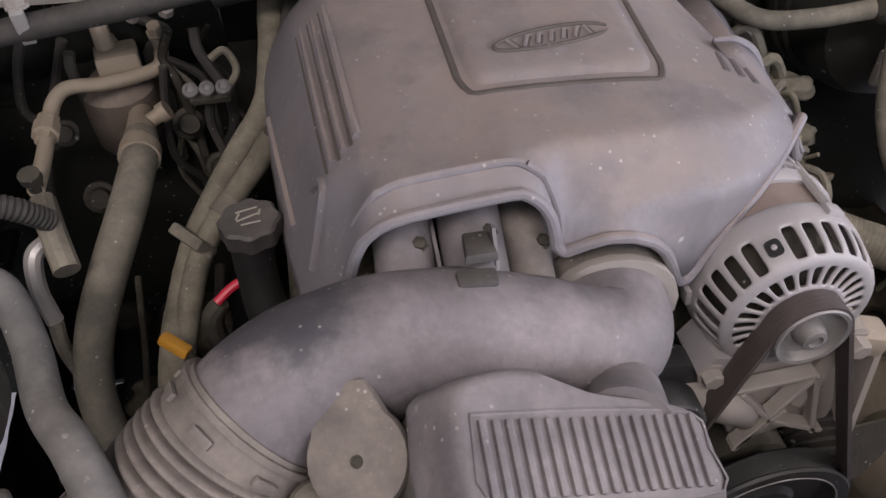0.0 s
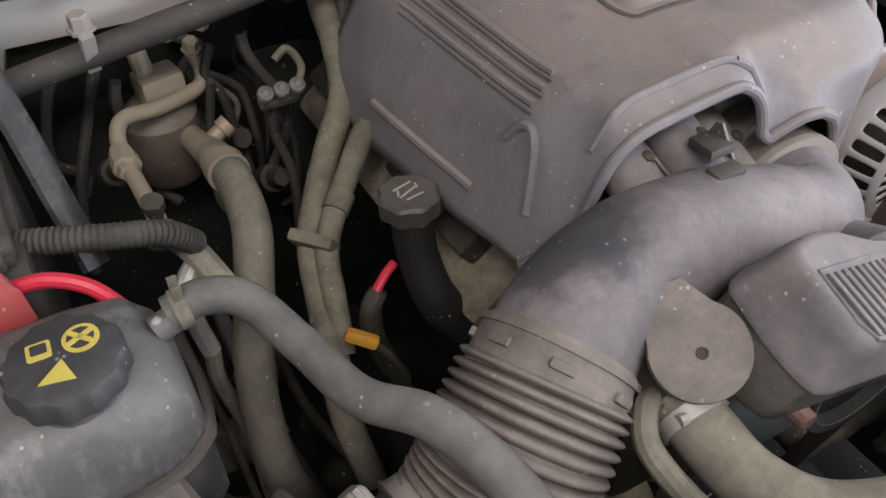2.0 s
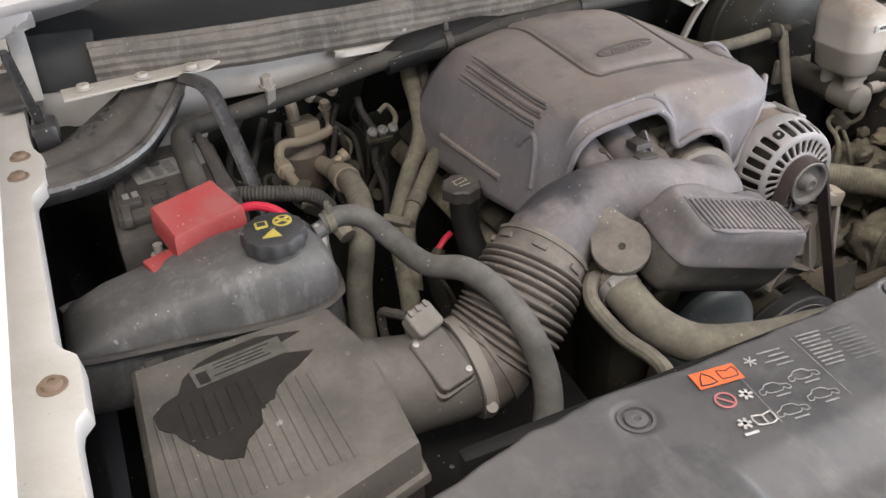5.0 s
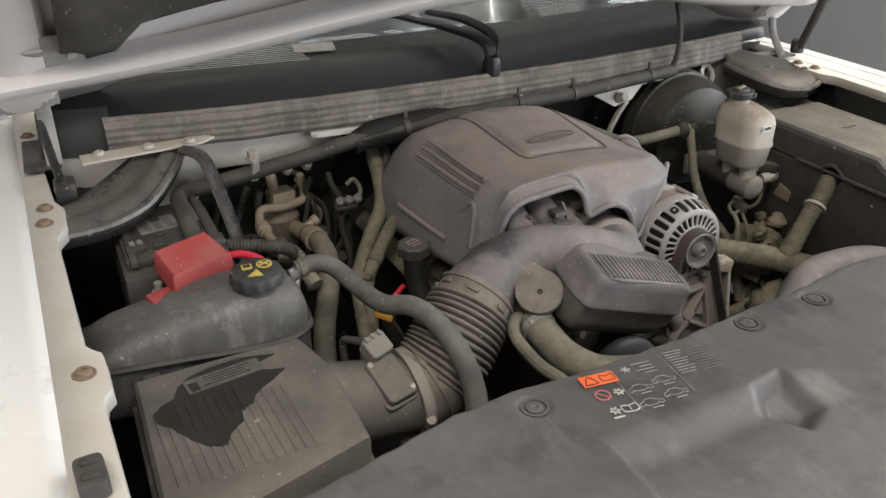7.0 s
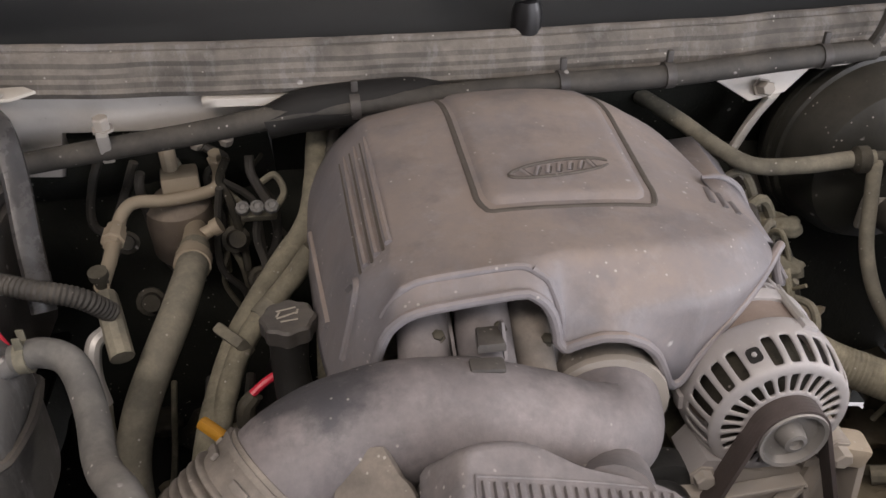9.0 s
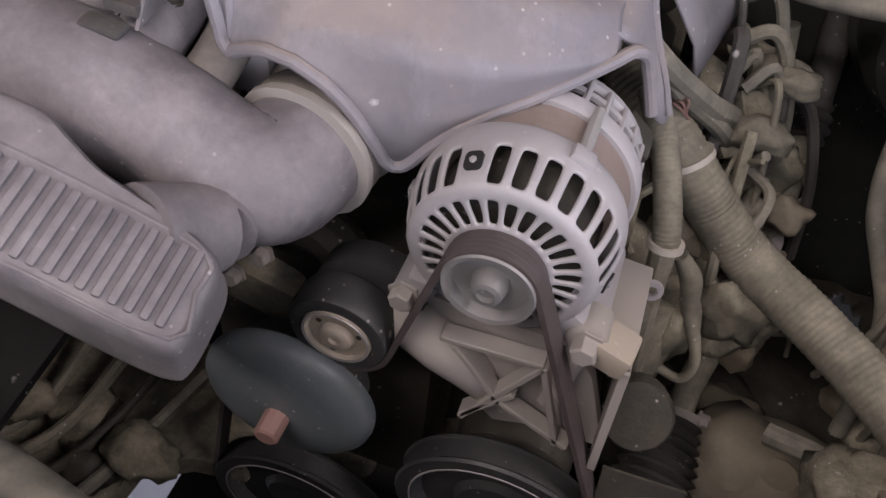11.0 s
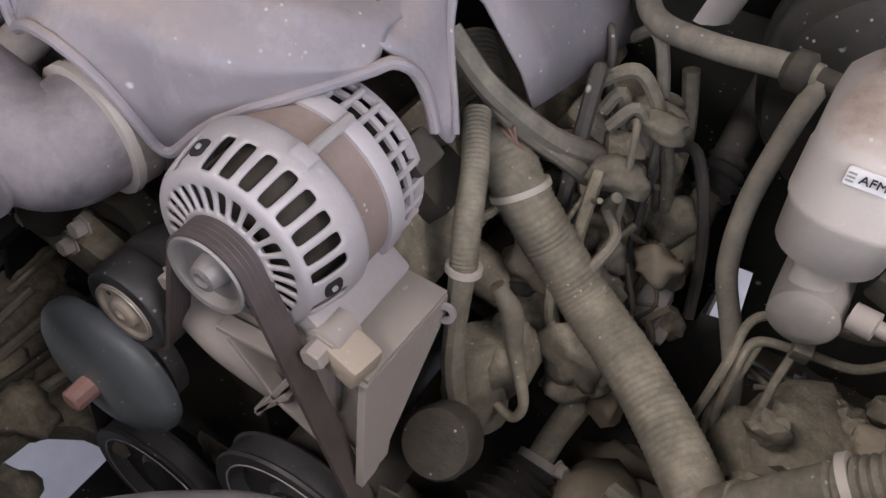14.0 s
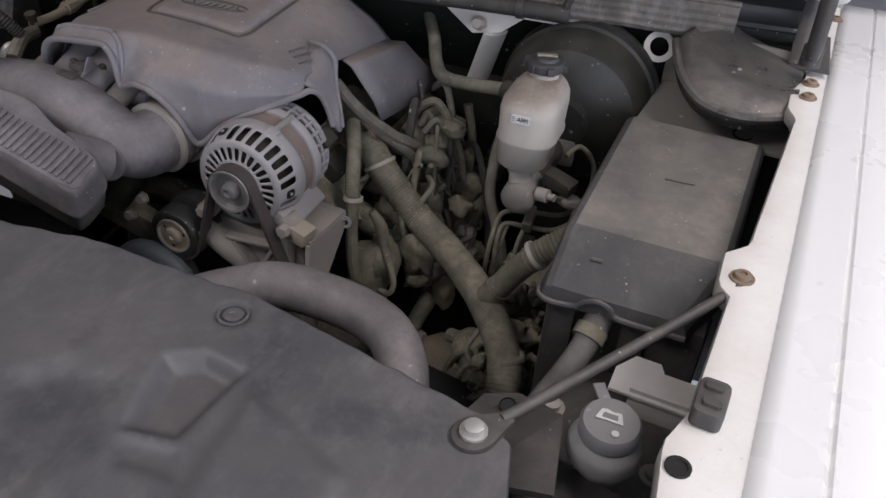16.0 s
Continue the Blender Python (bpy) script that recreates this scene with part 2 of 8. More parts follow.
# dusty brown darkened to paint shade in the cover's grooves and relief
M_GROOVE = dusty("groove_dust_shade", (0.075, 0.066, 0.058), (0.16, 0.14, 0.12), 0.5, 0.9, up=0.3, scale=40)
M_WCAP = dusty("washer_cap_plastic", (0.24, 0.24, 0.245), (0.30, 0.28, 0.26), 0.5, 0.5, up=0.3, scale=30)
M_HOODIN = dusty("dusty_inner_paint", (0.66, 0.635, 0.63), (0.45, 0.41, 0.38), 0.4, 0.45, up=0.3, scale=6, bump=0.05, specks=False)
M_PRINT = plain("white_print", (0.52, 0.51, 0.49), 0.5, var=0.3, scale=150)
M_FAINTP = plain("worn_print", (0.30, 0.295, 0.285), 0.5, var=0.4, scale=150)
M_FAINT = plain("faded_print", (0.17, 0.17, 0.168), 0.5, var=0.3, scale=120)
M_CAN = dusty("dirty_can", (0.10, 0.08, 0.062), (0.30, 0.25, 0.20), 0.75, 0.5, metal=0.2, up=0.75, scale=22)
M_GRILLE = plain("grille_plastic", (0.48, 0.49, 0.48), 0.5, var=0.2, scale=30)
M_GLOSSB = dusty("glossy_black_paint", (0.022, 0.023, 0.026), (0.22, 0.20, 0.175), 0.85, 0.16, up=0.7, scale=12)
M_RUST = dusty("rusty_steel", (0.19, 0.125, 0.082), (0.34, 0.28, 0.22), 0.5, 0.8, up=0.4)
M_PINKNUT = plain("coppery_nut", (0.24, 0.14, 0.12), 0.6)
M_CONCRETE = plain("concrete_floor", (0.50, 0.51, 0.55), 0.7, var=0.15, scale=4)
M_WALL = plain("painted_block_wall", (0.42, 0.42, 0.42), 0.8, var=0.06, scale=2)
M_CEIL = plain("ceiling_paint", (0.5, 0.5, 0.49), 0.9, var=0.04, scale=2)
M_FANCL = dusty("fan_clutch_metal", (0.075, 0.095, 0.102), (0.17, 0.175, 0.175), 0.5, 0.34, up=0.4)
M_PLUG = dusty("plug_plastic", (0.17, 0.165, 0.15), (0.36, 0.33, 0.29), 0.7, 0.6, up=0.4)
M_PAD = dusty("hood_liner_felt", (0.045, 0.043, 0.04), (0.16, 0.145, 0.125), 0.5, 0.9, up=0.1, bump=0.5)
M_DASH = plain("dash_plastic", (0.03, 0.03, 0.032), 0.7)
M_WASHCLEAN = plain("clean_airbox_plastic", (0.035, 0.033, 0.031), 0.4, var=0.25, scale=60)

mg, ntg, bg_ = nodes_of("windscreen_glass")
bg_.inputs["Base Color"].default_value = (0.75, 0.82, 0.80, 1)
bg_.inputs["Roughness"].default_value = 0.03
bg_.inputs["Transmission Weight"].default_value = 1.0
bg_.inputs["IOR"].default_value = 1.45
M_GLASS = mg

# ---------------------------------------------------------------- shape helpers
WORLD_OF = {}


def thing(name, at, label, category, group=""):
    ob = new(name)
    ob.location = at
    ob.empty_display_size = 0.02
    WORLD_OF[ob] = Matrix.Translation(at)
    return tagged(ob, label, category, group)


def mesh_of(name, bm, mat, angle=35):
    me = bpy.data.meshes.new(name)
    bm.normal_update()
    bm.to_mesh(me)
    bm.free()
    me.materials.append(mat)
    me.polygons.foreach_set("use_smooth", [True] * len(me.polygons))
    me.set_sharp_from_angle(angle=radians(angle))
    return me


def put_under(ob, parent):
    ob.parent = parent
    ob.matrix_parent_inverse = WORLD_OF[parent].inverted()
    WORLD_OF[ob] = Matrix()
    return ob


LUMPY = ("connector", "dirty_housing", "dirt_caked_boss", "lobe", "side_cover")


def part(name, bm, mat, parent, label="", angle=35):
    ob = new(name, mesh_of(name, bm, mat, 75 if name in LUMPY else angle))
    put_under(ob, parent)
    return tagged(ob, label)


def solo(name, bm, mat, label, category, group="", kind="", angle=35):
    """A thing that is one mesh, or a piece of the setting."""
    ob = new(name, mesh_of(name, bm, mat, angle))
    WORLD_OF[ob] = Matrix()
    return tagged(ob, label, category, group, kind)


def piece(name, me, m, parent):
    """One more object on a shared mesh, at the pose m in the world."""
    ob = new(name, me)
    ob.parent = parent
    ob.matrix_parent_inverse = WORLD_OF[parent].inverted()
    ob.matrix_basis = m
    WORLD_OF[ob] = m
    return ob


def V(*p):
    return Vector(p)


def spline(pts, per=8):
    """Catmull-Rom through the points."""
    p = [Vector(q) for q in pts]
    if len(p) == 2:
        return [p[0].lerp(p[1], i / per) for i in range(per + 1)]
    p = [p[0] * 2 - p[1]] + p + [p[-1] * 2 - p[-2]]
    out = []
    for i in range(1, len(p) - 2):
        a, b, c, d = p[i - 1 : i + 3]
        for k in range(per):
            t = k / per
            out.append(0.5 * (2 * b + (c - a) * t + (2 * a - 5 * b + 4 * c - d) * t * t + (3 * b - a - 3 * c + d) * t**3))
    out.append(p[-2])
    return out


def even(path, step):
    """The path at even steps."""
    out, need = [path[0].copy()], step
    for a, b in zip(path, path[1:]):
        d = (b - a).length
        while d >= need > 0:
            a = a.lerp(b, need / d)
            out.append(a.copy())
            d = (b - a).length
            need = step
        need -= d
    return out


def frames(path):
    """Side and up along a path, turned as little as may be."""
    tang = [(path[min(i + 1, len(path) - 1)] - path[max(i - 1, 0)]).normalized() for i in range(len(path))]
    side = tang[0].orthogonal().normalized()
    if abs(tang[0].z) < 0.9:
        side = tang[0].cross(V(0, 0, 1)).normalized()
    res = []
    for t in tang:
        side = (side - t * side.dot(t)).normalized()
        res.append((side, side.cross(t)))
    return res


def skin(bm, loops, cap=True, closed=True):
    rows = [[bm.verts.new(q) for q in lp] for lp in loops]
    n = len(rows[0])
    for a, b in zip(rows, rows[1:]):
        for i in range(n if closed else n - 1):
            j = (i + 1) % n
            bm.faces.new((a[i], a[j], b[j], b[i]))
    if cap:
        bm.faces.new(rows[0][::-1])
        bm.faces.new(rows[-1])
    return rows


def tube(pts, r, seg=12, per=8, bm=None, flat=1.0, rib=None, cap=True, wobble=0.0):
    """A hose through the points. r: a radius or one for each point; rib: (pitch, depth) of its corrugation; flat: height over width."""
    bm = bm or bmesh.new()
    path = spline(pts, per)
    total = len(path) - 1
    if rib:
        fine = even(spline(pts, 30), rib[0] / 4)
        path = fine
    rs = r if isinstance(r, (list, tuple)) else [r] * len(pts)
    loops = []
    for i, (q, (s, u)) in enumerate(zip(path, frames(path))):
        f = i / max(1, len(path) - 1) * (len(rs) - 1)
        k = min(int(f), len(rs) - 2)
        rad = rs[k] + (rs[k + 1] - rs[k]) * (f - k)
        if rib:
            rad -= rib[1] * (0, 0.5, 1, 0.5)[i % 4]
        if wobble:
            rad *= 1 + wobble * noise.noise(q * 60)
        loops.append([q + s * (math.cos(a) * rad) + u * (math.sin(a) * rad * flat) for a in (2 * math.pi * j / seg for j in range(seg))])
    skin(bm, loops, cap)
    bmesh.ops.recalc_face_normals(bm, faces=bm.faces)
    return bm


def lathe(base, axis, profile, seg=24, bm=None, cap=True):
    """Turned: profile of (along, radius) from base along axis."""
    bm = bm or bmesh.new()
    ax = Vector(axis).normalized()
    s = ax.orthogonal().normalized()
    u = ax.cross(s)
    base = Vector(base)
    loops = [[base + ax * d + (s * math.cos(a) + u * math.sin(a)) * max(r, 1e-4) for a in (2 * math.pi * j / seg for j in range(seg))] for d, r in profile]
    skin(bm, loops, cap)
    bmesh.ops.recalc_face_normals(bm, faces=bm.faces)
    return bm


def rbox(m, sx, sy, sz, bev=0.004, seg=2, bm=None, taper=1.0):
    """A box with rounded edges, centred at the pose m; taper: size of its top over its bottom."""
    out = bmesh.new()
    bmesh.ops.create_cube(out, size=1)
    for v in out.verts:
        k = taper if v.co.z > 0 else 1.0
        v.co = Vector((v.co.x * sx * k, v.co.y * sy * k, v.co.z * sz))
    if bev:
        bmesh.ops.bevel(out, geom=out.edges[:], offset=bev, segments=seg, profile=0.6, affect="EDGES", clamp_overlap=True)
    bmesh.ops.transform(out, matrix=m, verts=out.verts)
    return merge(bm, out)


def merge(bm, other):
    if bm is None:
        return other
    tmp = bpy.data.meshes.new("tmp")
    other.to_mesh(tmp)
    other.free()
    bm.from_mesh(tmp)
    bpy.data.meshes.remove(tmp)
    return bm


def prism(outline, h, m=Matrix(), bev=0.0, bm=None, seg=2):
    """An outline in x and y, h thick downwards from the pose m."""
    out = bmesh.new()
    top = [out.verts.new((x, y, 0)) for x, y in outline]
    bot = [out.verts.new((x, y, -h)) for x, y in outline]
    ft = out.faces.new(top)
    out.faces.new(bot[::-1])
    n = len(top)
    for i in range(n):
        out.faces.new((top[i], bot[i], bot[(i + 1) % n], top[(i + 1) % n]))
    bmesh.ops.recalc_face_normals(out, faces=out.faces)
    if bev:
        bmesh.ops.bevel(out, geom=list(ft.edges), offset=bev, segments=seg, profile=0.6, affect="EDGES", clamp_overlap=True)
    bmesh.ops.transform(out, matrix=m, verts=out.verts)
    return merge(bm, out)


def hull_loft(sections, bm=None, cap=True):
    bm = bm or bmesh.new()
    skin(bm, sections, cap)
    bmesh.ops.recalc_face_normals(bm, faces=bm.faces)
    return bm


def rounded(w, d, r, k=5):
    """Outline of a rectangle with round corners."""
    pts = []
    for cx, cy, a0 in ((w / 2 - r, d / 2 - r, 0), (-w / 2 + r, d / 2 - r, 90), (-w / 2 + r, -d / 2 + r, 180), (w / 2 - r, -d / 2 + r, 270)):
        for i in range(k + 1):
            a = radians(a0 + 90 * i / k)
            pts.append((cx + r * math.cos(a), cy + r * math.sin(a)))
    return pts


def axes_at(origin, xdir, up):
    """A pose with its x along xdir and its z near up."""
    x = Vector(xdir).normalized()
    z = (Vector(up) - x * Vector(up).dot(x)).normalized()
    y = z.cross(x)
    return Matrix.Translation(origin) @ Matrix((x, y, z)).transposed().to_4x4()


def interp(x, keys):
    """Piecewise linear: keys of (x, values...)."""
    if x <= keys[0][0]:
        return keys[0][1:]
    for a, b in zip(keys, keys[1:]):
        if x <= b[0]:
            f = (x - a[0]) / (b[0] - a[0])
            return tuple(p + (q - p) * f for p, q in zip(a[1:], b[1:]))
    return keys[-1][1:]


def grid_sheet(rows, bm=None):
    bm = bm or bmesh.new()
    skin(bm, rows, cap=False, closed=False)
    bm.normal_update()
    if sum(f.normal.z * f.calc_area() for f in bm.faces) < 0:
        bmesh.ops.reverse_faces(bm, faces=bm.faces)
    return bm


def thicken(ob, t, offset=-1):
    s = ob.modifiers.new("thickness", "SOLIDIFY")
    s.thickness, s.offset = t, offset
    return ob


def hexhead(base, axis, r, h, bm=None):
    return lathe(base, axis, [(0, r * 1.35), (h * 0.18, r * 1.35), (h * 0.18, r), (h * 0.9, r), (h, r * 0.85)], 6, bm)


def clip_ring(name, at, axis, r, w, mat, parent, label="", t=0.0025):
    bm = lathe(Vector(at) - Vector(axis).normalized() * w / 2, axis, [(0, r), (0, r + t), (w, r + t), (w, r)], 20)
    return part(name, bm, mat, parent, label)


# ---------------------------------------------------------------- the garage
solo("ground", grid_sheet([[V(x, y, 0) for x in (-60, 60)] for y in (-60, 60)]), M_CONCRETE, "smooth grey concrete workshop floor", "floor", kind="structure")


def wall(name, x0, y0, x1, y1, z0=0.0, z1=4.0):
    bm = rbox(pose((x0 + x1) / 2, (y0 + y1) / 2, (z0 + z1) / 2), abs(x1 - x0), abs(y1 - y0), z1 - z0, 0)
    solo(name, bm, M_WALL, "plain painted workshop wall", "wall", kind="structure")


wall("wall_west", -4.2, -5.2, -4.0, 8.0)
# east wall is split round an opening added for the side lamp
wall("wall_east", 5.2, -5.2, 5.4, -2.6)
wall("wall_east_rear", 5.2, 0.8, 5.4, 8.0)
wall("wall_east_sill", 5.2, -2.6, 5.4, 0.8, 0.0, 1.05)
wall("wall_east_lintel", 5.2, -2.6, 5.4, 0.8, 2.85, 4.0)
wall("wall_north", -4.2, 8.0, 5.4, 8.2)
wall("wall_south", -4.2, -5.4, 0.6, -5.2)
wall("wall_south_pier", 5.1, -5.4, 5.4, -5.2)
wall("wall_south_lintel", 0.6, -5.4, 5.1, -5.2, 3.5, 4.0)
solo("ceiling", rbox(pose(0.6, 1.4, 4.06), 9.8, 13.6, 0.1, 0), M_CEIL, "plain white workshop ceiling", "ceiling", kind="structure")

# ---------------------------------------------------------------- body shell of the truck
LEFT_IN = [(-0.62, -0.765), (-0.40, -0.767), (-0.205, -0.775), (-0.19, -0.764), (-0.115, -0.765), (-0.092, -0.783), (0.225, -0.795), (0.26, -0.779), (0.335, -0.777), (0.372, -0.79), (0.55, -0.80), (0.62, -0.80), (0.9, -0.80)]
RIGHT_IN = [(-0.62, 0.86), (-0.42, 0.858), (-0.345, 0.852), (-0.30, 0.868), (-0.125, 0.882), (-0.11, 0.868), (-0.05, 0.869), (-0.022, 0.893), (0.335, 0.925), (0.365, 0.912), (0.43, 0.914), (0.49, 0.932), (0.62, 0.935), (0.9, 0.94)]


def fender(name, inner, sgn, label):
    root = thing(name, (inner[0][1] + sgn * 0.12, 0, 0.5), label, "fender", "front fenders")
    ys = [inner[0][0] + (inner[-1][0] - inner[0][0]) * i / 120 for i in range(121)]
    rows = []
    for y in ys:
        xi = interp(y, inner)[0]
        xo = interp(y, [(inner[0][0], inner[0][1]), (inner[-1][0], inner[-1][1])])[0] + sgn * 0.072
        zf = 1.285
        xm = xo - sgn * 0.026
        rows.append([V(xi, y, zf - 0.02), V(xi + sgn * 0.002, y, zf), V(xm, y, zf + 0.001)])
    f = part("flange", grid_sheet(rows), M_FLANGE, root, "dusty white inner flange with scalloped edge")
    thicken(f, 0.002)
    rows = []
    for y in ys[::4]:
        xo = interp(y, [(inner[0][0], inner[0][1]), (inner[-1][0], inner[-1][1])])[0] + sgn * 0.074
        prof = [(-0.028, 0.0012), (-0.010, 0.0014), (0.012, 0.0022), (0.028, 0.0028), (0.031, -0.001), (0.0325, -0.001), (0.035, 0.0035), (0.06, 0.004), (0.09, -0.002), (0.12, -0.022), (0.14, -0.08), (0.15, -0.3), (0.16, -0.55)]
        rows.append([V(xo + sgn * a, y, 1.285 + b) for a, b in prof])
    f = part("outer_panel", grid_sheet(rows), M_WHITE, root, "glossy white painted outer panel", 50)
    thicken(f, 0.002)
    # inner wheelhouse wall, near-black so the unlit gap beside the flange is in its colour
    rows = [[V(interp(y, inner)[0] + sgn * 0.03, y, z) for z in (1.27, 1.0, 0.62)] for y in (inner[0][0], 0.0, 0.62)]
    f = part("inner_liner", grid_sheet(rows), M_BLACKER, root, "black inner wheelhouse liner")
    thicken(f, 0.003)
    return root


FL = fender("front_fender", LEFT_IN, -1, "white painted front fender with dusty bolted flange")
FR = fender("front_fender", RIGHT_IN, 1, "white painted front fender brightly lit from outside")
bolt_bm = lathe((0, 0, 0), (0, 0, 1), [(0, 0.013), (0.0015, 0.013), (0.0015, 0.009), (0.006, 0.0085), (0.0065, 0.004), (0.004, 0.004)], 16)
BOLTW = mesh_of("bolt", bolt_bm.copy(), M_DULLF)
BOLT = mesh_of("bolt", bolt_bm, M_RUST)
for x, y in ((-0.807, 0.345), (-0.81, 0.285), (-0.79, -0.15), (-0.82, 0.66), (-0.82, 0.73)):
    piece("bolt", BOLT, pose(x, y, 1.286), FL)
for x, y in ((0.942, 0.47), (0.94, 0.415), (0.892, -0.09), (0.975, 0.80)):
    piece("bolt", BOLT, pose(x, y, 1.286), FR)

# black disc on the flange, coloured as the hole's unlit inside
part("hole", lathe((0.869, -0.368, 1.2855), (0, 0, 1), [(0, 0.011), (0.0022, 0.011), (0.0022, 0.008), (0.0008, 0.0075)], 16), M_BLACKER, FR, "bolt hole drawn as a black disc")


def hood_bumper(x, y, sgn):
    root = thing("hood_bumper", (x, y, 1.287), "black rubber hood bumper pad on the fender flange", "bumper pad", "hood bumper pads")
    part("pad", prism(rounded(0.027, 0.046, 0.007), 0.018, pose(x, y, 1.305, 0, 0, sgn * 4), 0.004), M_BLACK, root)
    part("grip", prism(rounded(0.016, 0.009, 0.003), 0.004, pose(x, y - 0.010, 1.3085, 0, 0, sgn * 4), 0.001), M_RUBBER_D, root)
    part("grip", prism(rounded(0.016, 0.009, 0.003), 0.004, pose(x, y + 0.010, 1.3085, 0, 0, sgn * 4), 0.001), M_RUBBER_D, root)


hood_bumper(-0.797, -0.335, 1)
hood_bumper(0.883, -0.297, -1)

# added filler boxes close the corners, coloured as deep shade
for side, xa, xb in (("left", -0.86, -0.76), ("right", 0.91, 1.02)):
    solo("corner_filler_" + side, rbox(pose((xa + xb) / 2, 0.63, 0.88), xb - xa, 0.05, 0.74, 0.004), M_BLACKER, "added near-black filler box behind the wheelhouse", "panel", kind="structure")

# firewall: painted upper panel, dark sound mat below, cowl lip with seal
LIP = [(-0.78, 0.53), (-0.5, 0.485), (-0.25, 0.468), (0.05, 0.467), (0.35, 0.478), (0.6, 0.505), (0.93, 0.56)]


def lip_y(x):
    return interp(x, LIP)[0]


xs = [-0.78 + 1.71 * i / 60 for i in range(61)]
rows = []
for x in xs:
    if x < -0.26:
        low = 1.15 if x < -0.53 else 1.232 + 0.006 * noise.noise(V(x * 20, 1, 0))
        rows.append([V(x, lip_y(x) + 0.035, 1.315), V(x, lip_y(x) + 0.014, 1.30), V(x, lip_y(x) + 0.014 + (1.30 - low) * 0.35, low + 0.01), V(x, lip_y(x) + 0.03 + (1.30 - low) * 0.4, low)])
thicken(solo("firewall_upper", grid_sheet(rows), M_FIREWALL, "dusty white painted upper firewall panel", "firewall", kind="structure"), 0.004)
rows = [[V(x, lip_y(x) + 0.035 + 0.008 * noise.noise(V(x * 9, 5, 0)), 1.318), V(x, lip_y(x) + 0.06, 1.29), V(x, 0.59 + 0.01 * noise.noise(V(x * 7, 2, 0)), 1.20), V(x, 0.605, 1.11)] for x in xs if x > -0.29]
thicken(solo("firewall_mat", grid_sheet(rows), M_INSUL, "black sound-deadening mat behind the engine", "firewall", kind="structure"), 0.006)
rows = [[V(x, lip_y(x) + 0.045, 1.245), V(x, 0.56 + 0.012 * noise.noise(V(x * 9, 2, 0)), 1.20), V(x, 0.59 + 0.015 * noise.noise(V(x * 8, 7, 0)), 1.15), V(x, 0.605, 1.10)] for x in xs if x < -0.25]
thicken(solo("firewall_mat_side", grid_sheet(rows), M_INSUL, "dark sound-deadening mat behind the pipes", "firewall", kind="structure"), 0.006)
wpz = thing("firewall_bracket", (0.40, 0.5, 1.2), "white painted firewall bracket with bolt and strut", "bracket")
part("plate", prism([(-0.075, 0.018), (0.085, 0.026), (0.04, -0.012), (-0.01, -0.022)], 0.004, pose(0.395, 0.482, 1.27, 70, 0, 0), 0.001), M_FIREWALL, wpz)
part("strut", tube([(0.425, 0.485, 1.255), (0.41, 0.50, 1.21), (0.392, 0.51, 1.15)], 0.024, 8, flat=0.3), M_FLANGE, wpz)
part("bolt", hexhead((0.398, 0.476, 1.268), (0, -0.9, 0.3), 0.010, 0.022), M_BRKT, wpz)
rows = [[V(x, 0.605 + 0.02 * noise.noise(V(x * 6, z * 6, 0)), z) for z in (1.125, 1.0, 0.9, 0.8 + 0.02 * math.sin(x * 90), *((0.79, 0.785) if 0.475 < x < 0.535 else (0.7, 0.5)))] for x in xs]
thicken(solo("firewall_lower", grid_sheet(rows), M_INSUL, "black sound-deadening mat on the firewall", "firewall", kind="structure"), 0.01)

seal = thing("cowl_seal", (0.05, 0.48, 1.31), "weathered grey rubber cowl seal strip, ribbed and dusty", "weather strip")
prof = [(0.030, 1.300), (-0.004, 1.302), (-0.009, 1.310), (-0.0062, 1.315), (-0.0072, 1.322), (-0.0042, 1.327), (-0.0052, 1.333), (-0.0018, 1.339), (-0.003, 1.346), (0.004, 1.356), (0.024, 1.360), (0.034, 1.354)]
xs2 = [-0.69 + 1.5 * i / 80 for i in range(81)]
rows = [[V(x, lip_y(x) + a + 0.003 * noise.noise(V(x * 9, 0, b * 30)), b + 0.002 * noise.noise(V(x * 14, 3, b))) for a, b in prof] for x in xs2]
bm = bmesh.new()
skin(bm, rows, True, True)
bmesh.ops.recalc_face_normals(bm, faces=bm.faces)
part("strip", bm, M_SEAL, seal)
part("top_bulb", tube([V(x, lip_y(x) + 0.013, 1.3575 + 0.0015 * noise.noise(V(x * 11, 5, 0))) for x in xs2[::2]], 0.0058, 8, per=3), M_SEAL, seal, "rounded rubber bulb along the top")

rows = [[V(x, lip_y(x) + 0.03, 1.2915), V(x, lip_y(x) - 0.008, 1.290), V(x, lip_y(x) - 0.009, 1.2985), V(x, lip_y(x) + 0.0, 1.3005)] for x in xs2 if -0.34 < x < 0.62]
thicken(solo("cowl_flange", grid_sheet(rows), M_FLANGE, "white painted flange below the cowl seal", "flange", kind="structure"), 0.0015)

# cowl panel with grille
cowl = thing("cowl_panel", (0.05, 0.55, 1.36), "dark grey plastic cowl panel below the windscreen", "cowl panel")
tagged(cowl, kind="structure")
rows = [[V(x, lip_y(x) + a, b) for a, b in ((0.02, 1.33), (0.03, 1.356), (0.04, 1.362), (0.085, 1.385), (0.13, 1.402), (0.145, 1.402), (0.27, 1.404), (0.29, 1.38))] for x in xs]
thicken(part("panel", grid_sheet(rows), M_COWL, cowl), 0.003)
slat = bmesh.new()
rbox(pose(0, 0, 0), 0.40, 0.0022, 0.0012, 0.0003, 1, slat)
SLAT = mesh_of("slat", slat, M_GRILLE)
